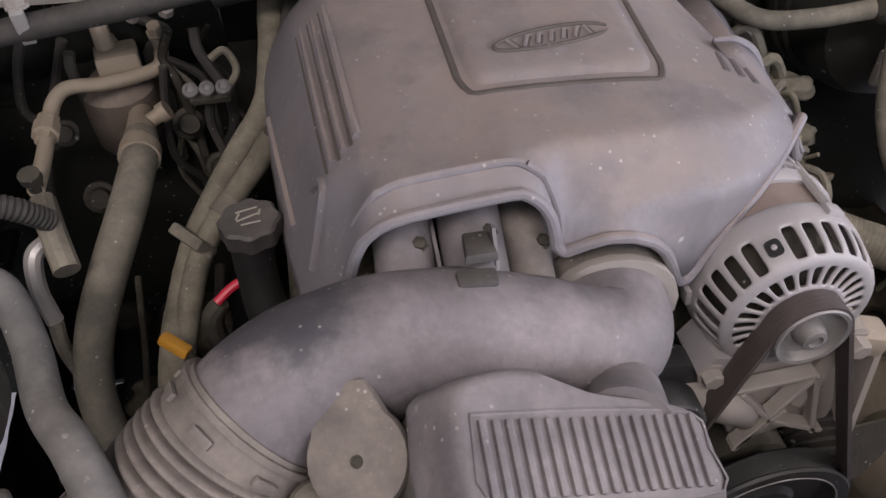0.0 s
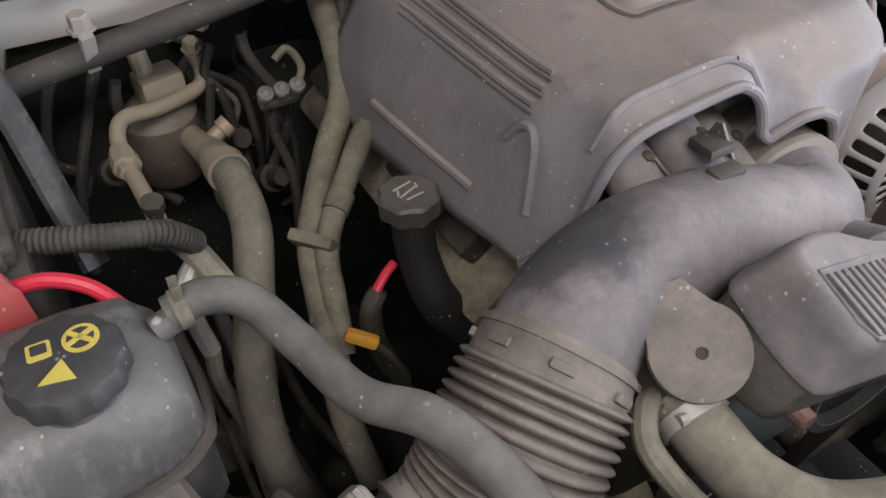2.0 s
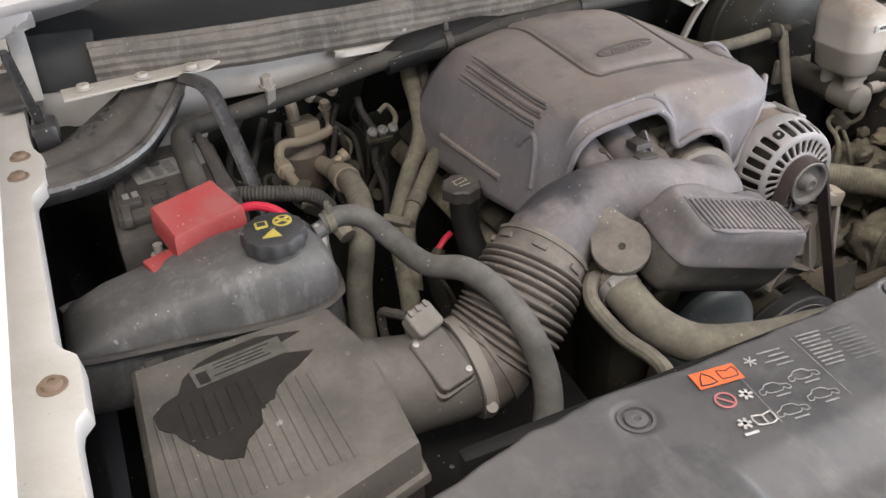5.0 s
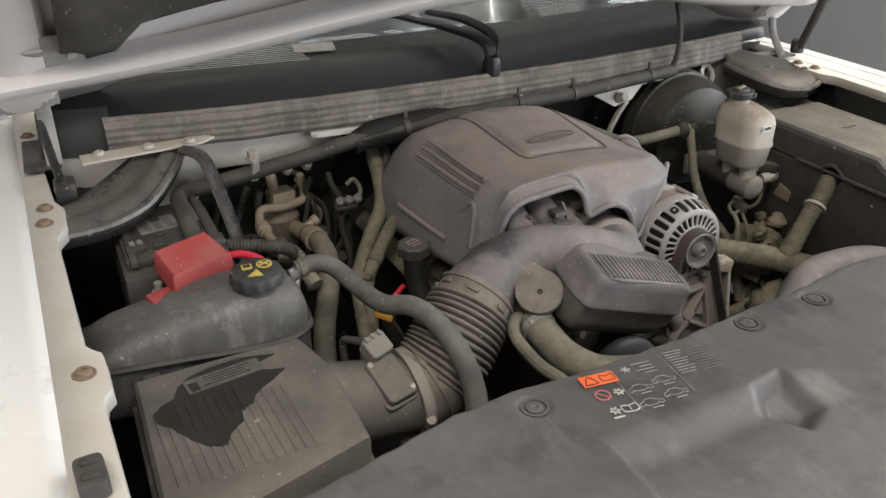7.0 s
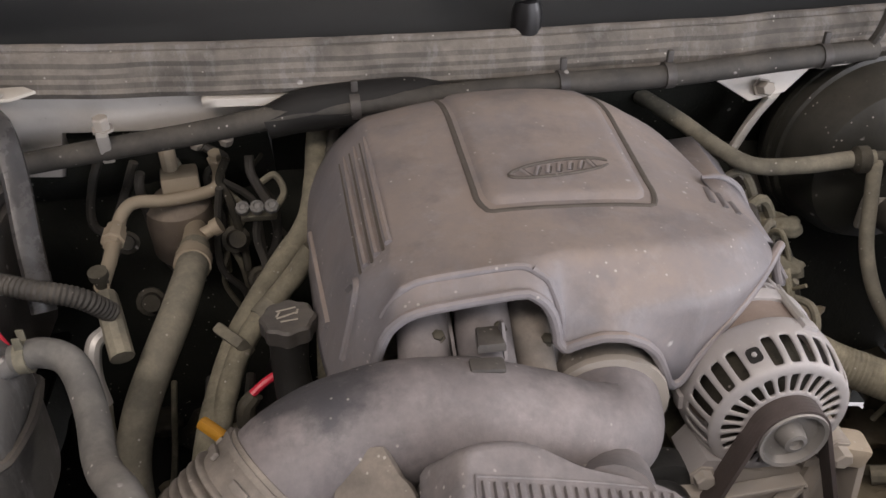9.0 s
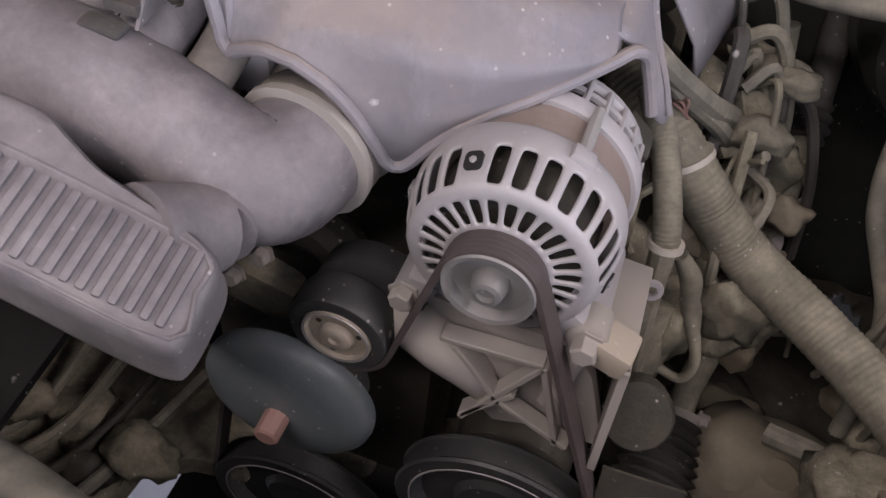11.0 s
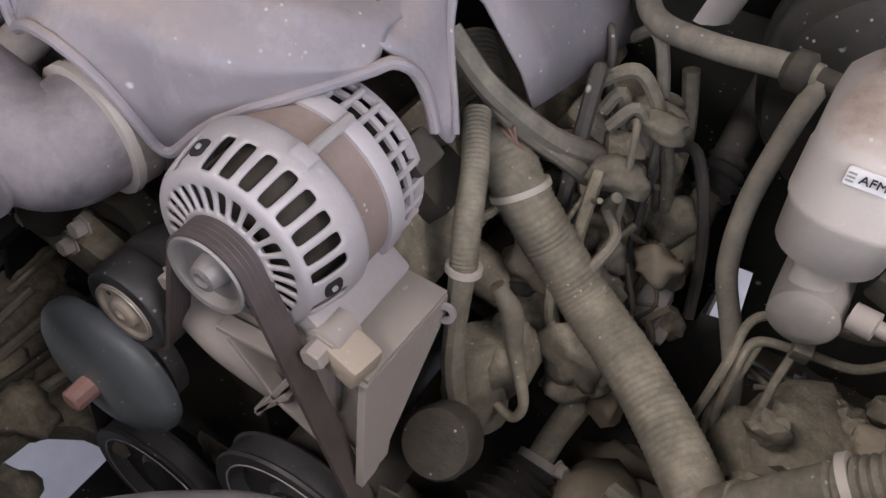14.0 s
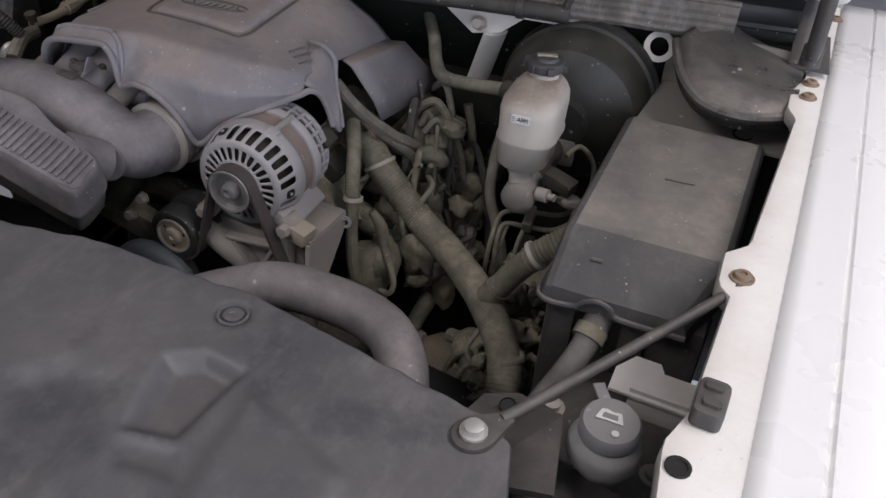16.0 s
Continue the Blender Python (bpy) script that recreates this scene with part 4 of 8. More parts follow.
# engine cover: a moulded shell over a cage of columns from the passenger flank to the driver's side; rows from the lower edge over the front face to the back
ec = thing("engine_cover", (0.04, 0.25, 1.2), "large dusty grey plastic engine cover with raised centre panel", "engine cover")
CAGE = [
    (((-0.198, 0.080), 1.150), ((-0.201, 0.095), 1.150), ((-0.205, 0.120), 1.149), ((-0.212, 0.165), 1.145), ((-0.224, 0.36), 1.125), ((-0.226, 0.44), 1.117)),
    (((-0.188, 0.070), 1.163), ((-0.190, 0.086), 1.176), ((-0.193, 0.115), 1.188), ((-0.197, 0.165), 1.188), ((-0.216, 0.36), 1.194), ((-0.218, 0.44), 1.181)),
    (((-0.176, 0.060), 1.174), ((-0.175, 0.075), 1.220), ((-0.168, 0.110), 1.262), ((-0.167, 0.16), 1.264), ((-0.180, 0.36), 1.262), ((-0.182, 0.44), 1.241)),
    (((-0.165, 0.052), 1.195), ((-0.161, 0.066), 1.245), ((-0.140, 0.103), 1.290), ((-0.132, 0.155), 1.293), ((-0.142, 0.36), 1.300), ((-0.144, 0.44), 1.277)),
    (((-0.157, 0.046), 1.234), ((-0.151, 0.061), 1.266), ((-0.132, 0.096), 1.293), ((-0.118, 0.155), 1.297), ((-0.118, 0.36), 1.307), ((-0.118, 0.44), 1.283)),
    (((-0.147, 0.041), 1.268), ((-0.140, 0.062), 1.287), ((-0.124, 0.092), 1.295), ((-0.105, 0.155), 1.299), ((-0.095, 0.36), 1.312), ((-0.095, 0.44), 1.288)),
    (((-0.124, 0.040), 1.284), ((-0.117, 0.065), 1.298), ((-0.108, 0.087), 1.299), ((-0.085, 0.157), 1.301), ((-0.07, 0.36), 1.317), ((-0.07, 0.44), 1.293)),
    (((-0.030, 0.039), 1.295), ((-0.031, 0.060), 1.309), ((-0.031, 0.078), 1.307), ((-0.02, 0.157), 1.304), ((-0.01, 0.36), 1.322), ((-0.01, 0.44), 1.299)),
    (((-0.014, 0.034), 1.286), ((-0.014, 0.052), 1.304), ((-0.012, 0.075), 1.306), ((0.0, 0.157), 1.304), ((0.01, 0.36), 1.322), ((0.01, 0.44), 1.299)),
    (((-0.005, 0.030), 1.266), ((-0.003, 0.045), 1.288), ((0.0, 0.074), 1.306), ((0.015, 0.157), 1.304), ((0.025, 0.36), 1.323), ((0.025, 0.44), 1.300)),
    (((-0.001, 0.028), 1.236), ((0.004, 0.035), 1.266), ((0.010, 0.074), 1.305), ((0.03, 0.157), 1.303), ((0.04, 0.36), 1.323), ((0.04, 0.44), 1.300)),
    (((0.018, 0.022), 1.250), ((0.022, 0.034), 1.268), ((0.027, 0.075), 1.304), ((0.045, 0.157), 1.303), ((0.055, 0.36), 1.322), ((0.055, 0.44), 1.299)),
    (((0.042, 0.019), 1.257), ((0.046, 0.034), 1.270), ((0.048, 0.077), 1.303), ((0.063, 0.157), 1.302), ((0.075, 0.36), 1.321), ((0.075, 0.44), 1.298)),
    (((0.067, 0.021), 1.247), ((0.070, 0.035), 1.270), ((0.072, 0.079), 1.301), ((0.085, 0.158), 1.301), ((0.097, 0.36), 1.319), ((0.097, 0.44), 1.296)),
    (((0.088, 0.026), 1.226), ((0.091, 0.036), 1.269), ((0.093, 0.082), 1.299), ((0.105, 0.158), 1.299), ((0.117, 0.36), 1.316), ((0.117, 0.44), 1.293)),
    (((0.104, 0.033), 1.193), ((0.110, 0.037), 1.268), ((0.112, 0.085), 1.297), ((0.122, 0.16), 1.297), ((0.135, 0.36), 1.312), ((0.135, 0.44), 1.289)),
    (((0.113, 0.038), 1.171), ((0.122, 0.038), 1.267), ((0.126, 0.088), 1.295), ((0.138, 0.162), 1.295), ((0.15, 0.36), 1.307), ((0.15, 0.44), 1.285)),
    (((0.125, 0.041), 1.171), ((0.134, 0.039), 1.266), ((0.140, 0.091), 1.293), ((0.152, 0.165), 1.292), ((0.163, 0.36), 1.300), ((0.163, 0.44), 1.278)),
    (((0.145, 0.052), 1.196), ((0.154, 0.046), 1.262), ((0.158, 0.096), 1.290), ((0.168, 0.17), 1.288), ((0.178, 0.36), 1.291), ((0.178, 0.44), 1.269)),
    (((0.170, 0.064), 1.214), ((0.180, 0.060), 1.257), ((0.180, 0.104), 1.286), ((0.188, 0.18), 1.283), ((0.197, 0.36), 1.280), ((0.197, 0.44), 1.259)),
    (((0.200, 0.085), 1.227), ((0.208, 0.083), 1.252), ((0.204, 0.118), 1.280), ((0.208, 0.195), 1.277), ((0.216, 0.36), 1.266), ((0.216, 0.44), 1.247)),
    (((0.227, 0.108), 1.238), ((0.232, 0.108), 1.249), ((0.224, 0.138), 1.272), ((0.226, 0.205), 1.267), ((0.232, 0.36), 1.250), ((0.233, 0.44), 1.231)),
    (((0.246, 0.128), 1.245), ((0.246, 0.132), 1.248), ((0.238, 0.158), 1.262), ((0.238, 0.215), 1.256), ((0.246, 0.36), 1.232), ((0.248, 0.44), 1.215)),
]


def filleted(keys, share, run=3):
    """A polyline whose corners are rounded over a share of their shorter side; share: one number or one for each corner."""
    out = [keys[0]]
    for i in range(1, len(keys) - 1):
        s = share[i] if isinstance(share, (list, tuple)) else share
        a, b, c = keys[i - 1], keys[i], keys[i + 1]
        r = min((b - a).length, (c - b).length) * s
        p, q = b + (a - b).normalized() * r, b + (c - b).normalized() * r
        out += [out[-1].lerp(p, k / run) for k in range(1, run)]
        out += [p * ((1 - f) ** 2) + b * (2 * f * (1 - f)) + q * (f * f) for f in (0.0, 0.25, 0.5, 0.75, 1.0)]
    return out + [out[-1].lerp(keys[-1], k / run) for k in range(1, run)] + [keys[-1]]


cage = [[V(*xy, z) for xy, z in col] for col in CAGE]
shares = [0.3] * 2 + [0.22, 0.25] + [0.48] * (len(cage) - 4)
across = [filleted(col, [0, 0.22, 0.20, 0.45, 0.45, 0]) for col in cage]
sheet = [filleted([col[j] for col in across], shares) for j in range(len(across[0]))]
part_shell = part("shell", grid_sheet(sheet), M_COVER, ec, angle=40)
thicken(part_shell, 0.003)
SHEET = np.array([[tuple(q) for q in row] for row in sheet])
TA, TB, TC = [np.concatenate([a.reshape(-1, 3), b.reshape(-1, 3)]) for a, b in ((SHEET[:-1, :-1], SHEET[1:, 1:]), (SHEET[:-1, 1:], SHEET[1:, :-1]), (SHEET[1:, :-1], SHEET[:-1, 1:]))]


def on_cover(x, y, h=0.0):
    """The point of the cover's upper side over (x, y), h above it."""
    d = (TB[:, 1] - TC[:, 1]) * (TA[:, 0] - TC[:, 0]) + (TC[:, 0] - TB[:, 0]) * (TA[:, 1] - TC[:, 1])
    d = np.where(np.abs(d) < 1e-12, 1e-12, d)
    u = ((TB[:, 1] - TC[:, 1]) * (x - TC[:, 0]) + (TC[:, 0] - TB[:, 0]) * (y - TC[:, 1])) / d
    v = ((TC[:, 1] - TA[:, 1]) * (x - TC[:, 0]) + (TA[:, 0] - TC[:, 0]) * (y - TC[:, 1])) / d
    inside = (u > -0.01) & (v > -0.01) & (u + v < 1.01)
    z = u * TA[:, 2] + v * TB[:, 2] + (1 - u - v) * TC[:, 2]
    if not inside.any():
        k = np.argmin((TC[:, 0] - x) ** 2 + (TC[:, 1] - y) ** 2)
        return V(x, y, TC[k, 2] + h)
    return V(x, y, z[inside].max() + h)


# beads along the front edge and round the notch
low = sheet[0]
part("front_bead", tube(low[::3] + [V(0.254, 0.136, 1.249), V(0.262, 0.146, 1.243), V(0.266, 0.156, 1.228), V(0.273, 0.160, 1.206), V(0.280, 0.158, 1.186)], 0.0050, 10, per=2), M_COVER, ec, "rounded bead along the lower edge")
crest = [sheet[5][j] for j in range(len(sheet[0])) if -0.138 < sheet[5][j].x < -0.004]
part("notch_rim", tube([V(-0.152, 0.062, 1.264)] + crest[::3] + [V(0.0, 0.038, 1.272), V(0.002, 0.032, 1.248)], [0.002] + [0.0042] * 8 + [0.003], 10, per=3), M_COVER, ec, "raised rim over the notch")

# raised centre panel in a groove
def panel_u(f):
    return 0.084 + 0.006 * f


rows = []
for j in range(31):
    f = j / 30
    y = 0.160 + 0.262 * f
    half = panel_u(f) - (0.014, 0.005, 0.001)[j] if j < 3 else panel_u(f)
    row = []
    for i in range(25):
        g_ = -1 + 2 * i / 24
        h = 0.0045 if (1 < i < 23 and j > 1) else (0.003 if (0 < i < 24 and j > 0) else -0.003)
        row.append(on_cover(0.041 + g_ * half, y, h))
    rows.append(row)
part("centre_panel", grid_sheet(rows), M_COVER, ec)
gro = [on_cover(0.041 - panel_u(f) - 0.0045, 0.160 + 0.262 * f, 0.0) for f in [1 - k / 16 for k in range(16)]]
gro += [on_cover(0.041 - 0.082, 0.1565, 0.0)] + [on_cover(0.041 - 0.07 + 0.14 * k / 10, 0.1545, 0.0) for k in range(11)] + [on_cover(0.041 + 0.082, 0.1565, 0.0)]
gro += [on_cover(0.041 + panel_u(f) + 0.0045, 0.160 + 0.262 * f, 0.0) for f in [(k + 1) / 16 for k in range(16)]]
# darker tube stands for the groove's shadow and dust
part("panel_groove", tube(gro, 0.0034, 6, per=2, flat=0.45), M_GROOVE, ec, "groove round the panel, dust and shade in its dark colour")
# oval badge: an open swoosh ring with a row of slanted bars
ring = [on_cover(0.043 + 0.054 * math.cos(a), 0.213 + 0.0125 * math.sin(a) + 0.009 * math.cos(a), 0.0055) for a in (2 * math.pi * (0.03 + 0.93 * k / 28) for k in range(29))]
part("oval_badge", tube(ring, [0.0010] + [0.0018] * 14 + [0.0008], 6, per=2), M_GROOVE, ec, "embossed oval badge")
for k, (lean, tall) in enumerate(((-0.004, 0.015), (0.003, 0.015), (0.002, 0.013), (0.002, 0.014), (0.002, 0.013), (0.003, 0.014), (-0.002, 0.013))):
    x, y = 0.006 + 0.0118 * k, 0.2065 + k * 0.0021
    part("badge_bar", tube([on_cover(x - lean, y - tall * 0.5, 0.0053), on_cover(x + lean, y + tall * 0.5, 0.0053)], 0.0022, 6, per=2, flat=0.5), M_COVER, ec)
    # offset darker bar paints shade beside each raised bar
    part("badge_bar", tube([on_cover(x - lean + 0.0034, y - tall * 0.45, 0.0049), on_cover(x + lean + 0.0034, y + tall * 0.45, 0.0049)], 0.0012, 6, per=2, flat=0.5), M_GROOVE, ec)
# three ribs down the passenger shoulder, a step and an angled ridge on the flank, short slots on the driver's shoulder
for k, (xf, yf, xb, yb) in enumerate(((-0.137, 0.134, -0.146, 0.345), (-0.148, 0.130, -0.158, 0.345), (-0.159, 0.128, -0.170, 0.345))):
    at = [(xf + (xb - xf) * q / 8, yf + (yb - yf) * q / 8) for q in range(9)]
    part("rib", tube([on_cover(x, y, 0.0005) for x, y in at], [0.0042, 0.0042, 0.0042, 0.004, 0.002], 8, per=2), M_COVER, ec)
    # dark strip paints the little shade that the rib casts
    part("rib_shade", tube([on_cover(x - 0.0052, y - 0.003, 0.0) for x, y in at], [0.002, 0.0018, 0.0012], 6, per=2, flat=0.5), M_GROOVE, ec, "dark strip painting the shade beside the rib")
for pts, r in ((((-0.214, 0.33), (-0.2105, 0.29), (-0.205, 0.23), (-0.1995, 0.172), (-0.1985, 0.160)), 0.0052), (((-0.176, 0.142), (-0.170, 0.130), (-0.168, 0.118), (-0.171, 0.108), (-0.178, 0.100), (-0.186, 0.094)), 0.0052)):
    part("flank_ledge", tube([on_cover(x, y, -0.5 * r) for x, y in pts], r, 8), M_COVER, ec)
for k in range(3):
    a, b = on_cover(0.196 + 0.012 * k, 0.178 - 0.006 * k, 0.0006), on_cover(0.203 + 0.011 * k, 0.212 - 0.006 * k, 0.0006)
    part("slot", tube([a, b], 0.0036, 6, per=4, flat=0.35), M_DUCT, ec, "short moulded louvre")
# bracket leg and rear skirt on the driver's side
LEG = [((0.228, 0.140, 1.262), (0.204, 0.226, 1.283)), ((0.242, 0.142, 1.255), (0.226, 0.226, 1.281)), ((0.254, 0.146, 1.247), (0.248, 0.224, 1.266)), ((0.260, 0.156, 1.235), (0.257, 0.210, 1.244)), ((0.266, 0.162, 1.220), (0.268, 0.196, 1.224)), ((0.274, 0.162, 1.203), (0.282, 0.180, 1.204)), ((0.281, 0.159, 1.184), (0.293, 0.166, 1.184))]
rows = [[Vector(p).lerp(Vector(q), f) + V(0.004, -0.002, -0.006) * math.sin(math.pi * f) for f in (0, 0.2, 0.4, 0.6, 0.8, 1)] for p, q in LEG]
thicken(part("right_leg", grid_sheet(rows), M_COVER, ec, "hollow bracket leg reaching down", 60), 0.003)
part("leg_ridge", tube([Vector(q) for p, q in LEG], [0.002, 0.004, 0.0045, 0.004, 0.0035, 0.003, 0.003], 8, per=4), M_COVER, ec)
rows = [[on_cover(0.243, y, 0.0006), V(0.262 + 0.02 * f, y - 0.006, 1.243 - 0.012 * f), V(0.300 + 0.03 * f, y, 1.188), V(0.310 + 0.03 * f, y + 0.01, 1.150)] for f, y in ((0, 0.262), (0.3, 0.305), (0.65, 0.36), (1, 0.425))]
thicken(part("right_skirt", grid_sheet(rows), M_COVER, ec, "side skirt behind the square opening"), 0.003)
# ---------------------------------------------------------------- intake: elbow, resonator, bellows, meter, airbox
el = thing("intake_elbow", (-0.1, -0.02, 1.15), "dusty grey moulded plastic intake elbow over the engine", "intake duct")
EL = [(-0.252, -0.040, 1.172), (-0.215, -0.022, 1.192), (-0.16, -0.009, 1.202), (-0.09, -0.007, 1.203), (-0.03, -0.012, 1.193), (0.014, -0.015, 1.177), (0.042, -0.002, 1.166), (0.052, 0.036, 1.166)]
part("duct", tube(EL, [0.056, 0.056, 0.055, 0.052, 0.0475, 0.046, 0.048, 0.049], 32, per=8, wobble=0.02), M_ELBOW, el)
part("seam", tube([(x, y - 0.037, z - 0.036) for x, y, z in EL[1:5]], 0.003, 6), M_DUCT, el)
clip_ring("collar", (0.053, 0.040, 1.167), (0.12, 1, 0.02), 0.0505, 0.026, M_BELLOWS, el, "tan ring collar at the throttle end", 0.004)
clip_ring("collar_clamp", (0.052, 0.030, 1.167), (0.12, 1, 0.02), 0.0535, 0.007, M_BRKT, el, "worn band clamp")
part("tab", prism([(-0.012, -0.014), (0.012, -0.014), (0.010, 0.014), (-0.009, 0.014)], 0.008, pose(-0.064, 0.026, 1.264, -6, 0, 0), 0.003), M_BLACK, el, "dark moulded tab")
part("tab_fin", prism([(-0.018, 0.0), (0.016, 0.0), (0.010, 0.020), (0.004, 0.022)], 0.003, axes_at(V(-0.0505, 0.026, 1.252), (0, 1, 0.1), (1, 0, 0)), 0.001), M_DUCT, el)
part("pad", rbox(pose(-0.070, 0.000, 1.2535, 0, 4, 0), 0.030, 0.016, 0.006, 0.003), M_BLACK, el, "dark rubbed pad")
dm = axes_at(V(-0.173, -0.097, 1.207), (0.90, -0.06, 0.38), (-0.36, -0.48, 0.8))
outl = [(0.036 * math.cos(radians(a)), 0.036 * math.sin(radians(a)) - 0.002) for a in range(-220, 41, 13)] + [(0.020, 0.046), (0.0, 0.052), (-0.018, 0.046)]
part("bracket_plate", prism(outl, 0.010, dm, 0.003), M_BELLOWS, el, "tan rounded bracket plate with a hole")
# uncut: a dark disc carries the shade inside the hole
part("plate_hole", lathe(dm @ V(0, -0.004, 0.0), dm.to_3x3() @ V(0, 0, 1), [(0.0, 0.0046), (0.0012, 0.0043), (0.0012, 0.003), (0.0004, 0.0026)], 14), M_GREASE, el)
part("neck", tube([(0.022, -0.03, 1.165), (0.030, -0.062, 1.168)], [0.032, 0.027], 18, per=4), M_DUCT, el)
for k in range(2):
    part("neck_band", tube([(0.0265 + 0.0026 * k, -0.048 - 0.010 * k, 1.1665), (0.0278 + 0.0026 * k, -0.053 - 0.010 * k, 1.167)], 0.0300, 18, per=2), M_DUCT, el)

rs = thing("intake_resonator", (-0.03, -0.14, 1.15), "dusty grey plastic resonator box with ribbed top", "resonator")
RM = axes_at(V(-0.020, -0.134, 1.220), (0.93, 0.07, -0.33), (0.16, -0.28, 0.95))
RSO = [(-0.100, 0.044), (-0.079, 0.056), (-0.042, 0.060), (-0.018, 0.052), (0.004, 0.0435), (0.028, 0.0395), (0.055, 0.036), (0.082, 0.029), (0.093, 0.018), (0.096, 0.0), (0.096, -0.028), (0.087, -0.037), (0.05, -0.038), (0.0, -0.036), (-0.05, -0.034), (-0.084, -0.032), (-0.098, -0.022), (-0.103, 0.010)]
RSO = [q for q in spline([(*p, 0) for p in RSO[-1:] + RSO + RSO[:2]], 4)[4:-8]]


def res_loop(k, dz, dy=0.0):
    """The lid's outline, k times as large, dz along its normal."""
    return [RM @ V(q.x * k, 0.006 + (q.y - 0.006) * (1 + (k - 1) * 1.7) + dy, dz) for q in RSO]


part("lid", hull_loft([res_loop(k, dz) for k, dz in ((0.90, 0.0030), (0.945, 0.0022), (0.985, -0.002), (1.015, -0.012), (1.055, -0.040), (1.075, -0.043), (1.075, -0.048))]), M_DUCT, rs, "dusty upper half", 40)
part("base", hull_loft([res_loop(k, dz, dy) for k, dz, dy in ((1.075, -0.048, 0), (1.045, -0.051, 0), (1.03, -0.075, 0.0), (0.99, -0.098, 0.002), (0.84, -0.112, 0.005))]), M_RESBASE, rs, "dark speckled lower half", 40)
part("rib_frame", tube([RM @ V(x, y, 0.0032) for x, y in ((-0.088, 0.027), (0.0, 0.0285), (0.080, 0.024), (0.087, 0.0), (0.087, -0.030), (0.0, -0.031), (-0.084, -0.028), (-0.088, 0.027))], 0.0016, 6, per=3, flat=0.6), M_DUCT, rs)
rib_me_bm = rbox(pose(0, 0, -0.0004), 0.0056, 0.050, 0.0056, 0.0022, 2)
RIB = mesh_of("rib", rib_me_bm, M_DUCT)
for k in range(18):
    piece("rib", RIB, RM @ pose(-0.0815 + 0.0094 * k, -0.0015, 0.0038), rs)
part("neck", tube([RM @ V(0.040, 0.02, -0.02), V(0.030, -0.062, 1.168)], [0.034, 0.030], 18, per=4), M_DUCT, rs)

bl = thing("intake_bellows", (-0.29, -0.05, 1.08), "tan dusty corrugated rubber intake bellows", "bellows hose")
part("collar", tube([(-0.238, -0.032, 1.181), (-0.247, -0.037, 1.175), (-0.256, -0.042, 1.1685), (-0.264, -0.047, 1.1625)], [0.0585, 0.0605, 0.0612, 0.0605], 36, per=4), M_BELLOWS, bl)
path = even(spline([(-0.256, -0.042, 1.1685), (-0.288, -0.060, 1.141), (-0.314, -0.072, 1.115), (-0.340, -0.079, 1.092)], 30), 0.0012)
loops = []
for i, (q, (s_, u_)) in enumerate(zip(path, frames(path))):
    f = i / (len(path) - 1)
    swell = abs(math.sin(math.pi * (f * 13.0)))
    rad = 0.0525 + 0.0140 * math.sqrt(swell) + 0.003 * math.sin(math.pi * f)
    loops.append([q + s_ * (math.cos(a) * rad) + u_ * (math.sin(a) * rad) for a in (2 * math.pi * j / 40 for j in range(40))])
bm = bmesh.new()
skin(bm, loops, False)
bmesh.ops.recalc_face_normals(bm, faces=bm.faces)
part("corrugated_sleeve", bm, M_BELLOWS, bl, "", 60)
part("smooth_cuff", tube([(-0.330, -0.077, 1.100), (-0.345, -0.080, 1.090), (-0.366, -0.082, 1.083), (-0.384, -0.083, 1.081)], [0.058, 0.0635, 0.0625, 0.0615], 32, per=5), M_BELLOWS, bl, "tan smooth cuff over the meter")
clip_ring("cuff_lip", (-0.349, -0.0805, 1.0885), (-0.9, -0.08, -0.32), 0.0625, 0.005, M_BELLOWS, bl, t=0.004)
clip_ring("rim", (-0.2415, -0.034, 1.1785), (-0.03, -0.016, -0.021), 0.058, 0.005, M_BELLOWS, bl, t=0.005)
for k, a in enumerate((110, 160, 200, 255, 310, 20, 65)):
    an = radians(a)
    ax_ = V(-0.03, -0.016, -0.021).normalized()
    s_ = ax_.cross(V(0, 0, 1)).normalized()
    u_ = s_.cross(ax_)
    c_ = V(-0.252, -0.040, 1.1715) + (s_ * math.cos(an) + u_ * math.sin(an)) * 0.0625
    part("lug", rbox(Matrix.Translation(c_) @ axes_at((0, 0, 0), s_ * -math.sin(an) + u_ * math.cos(an), ax_), 0.019, 0.005, 0.0075, 0.002), M_BELLOWS, bl)

mf = thing("air_flow_meter", (-0.41, -0.08, 1.05), "tan dusty air flow meter tube with plug", "air flow meter")
part("tube", tube([(-0.375, -0.082, 1.081), (-0.42, -0.082, 1.082), (-0.50, -0.075, 1.09)], [0.058, 0.057, 0.062], 28, per=6), M_AIRBOX, mf)
clip_ring("clamp", (-0.374, -0.082, 1.082), (1, 0.04, 0.12), 0.0625, 0.015, M_BRKT, mf, "pale worn band clamp", 0.0022)
for w in (-0.0065, 0.0065):
    clip_ring("clamp_edge", (-0.374 + w, -0.082, 1.082), (1, 0.04, 0.12), 0.0635, 0.002, M_BRKT, mf, "", 0.0022)
part("clamp_screw", lathe((-0.374, -0.150, 1.075), (0.1, 0.5, -0.8), [(0, 0.007), (0.026, 0.007), (0.027, 0.005), (0.034, 0.005)], 10), M_BRKT, mf)
SM = pose(-0.417, -0.112, 1.139, 28, -6, 12)
part("sensor", prism(rounded(0.046, 0.072, 0.008), 0.022, SM, 0.004, seg=3), M_AIRBOX, mf, "flat moulded sensor cover")
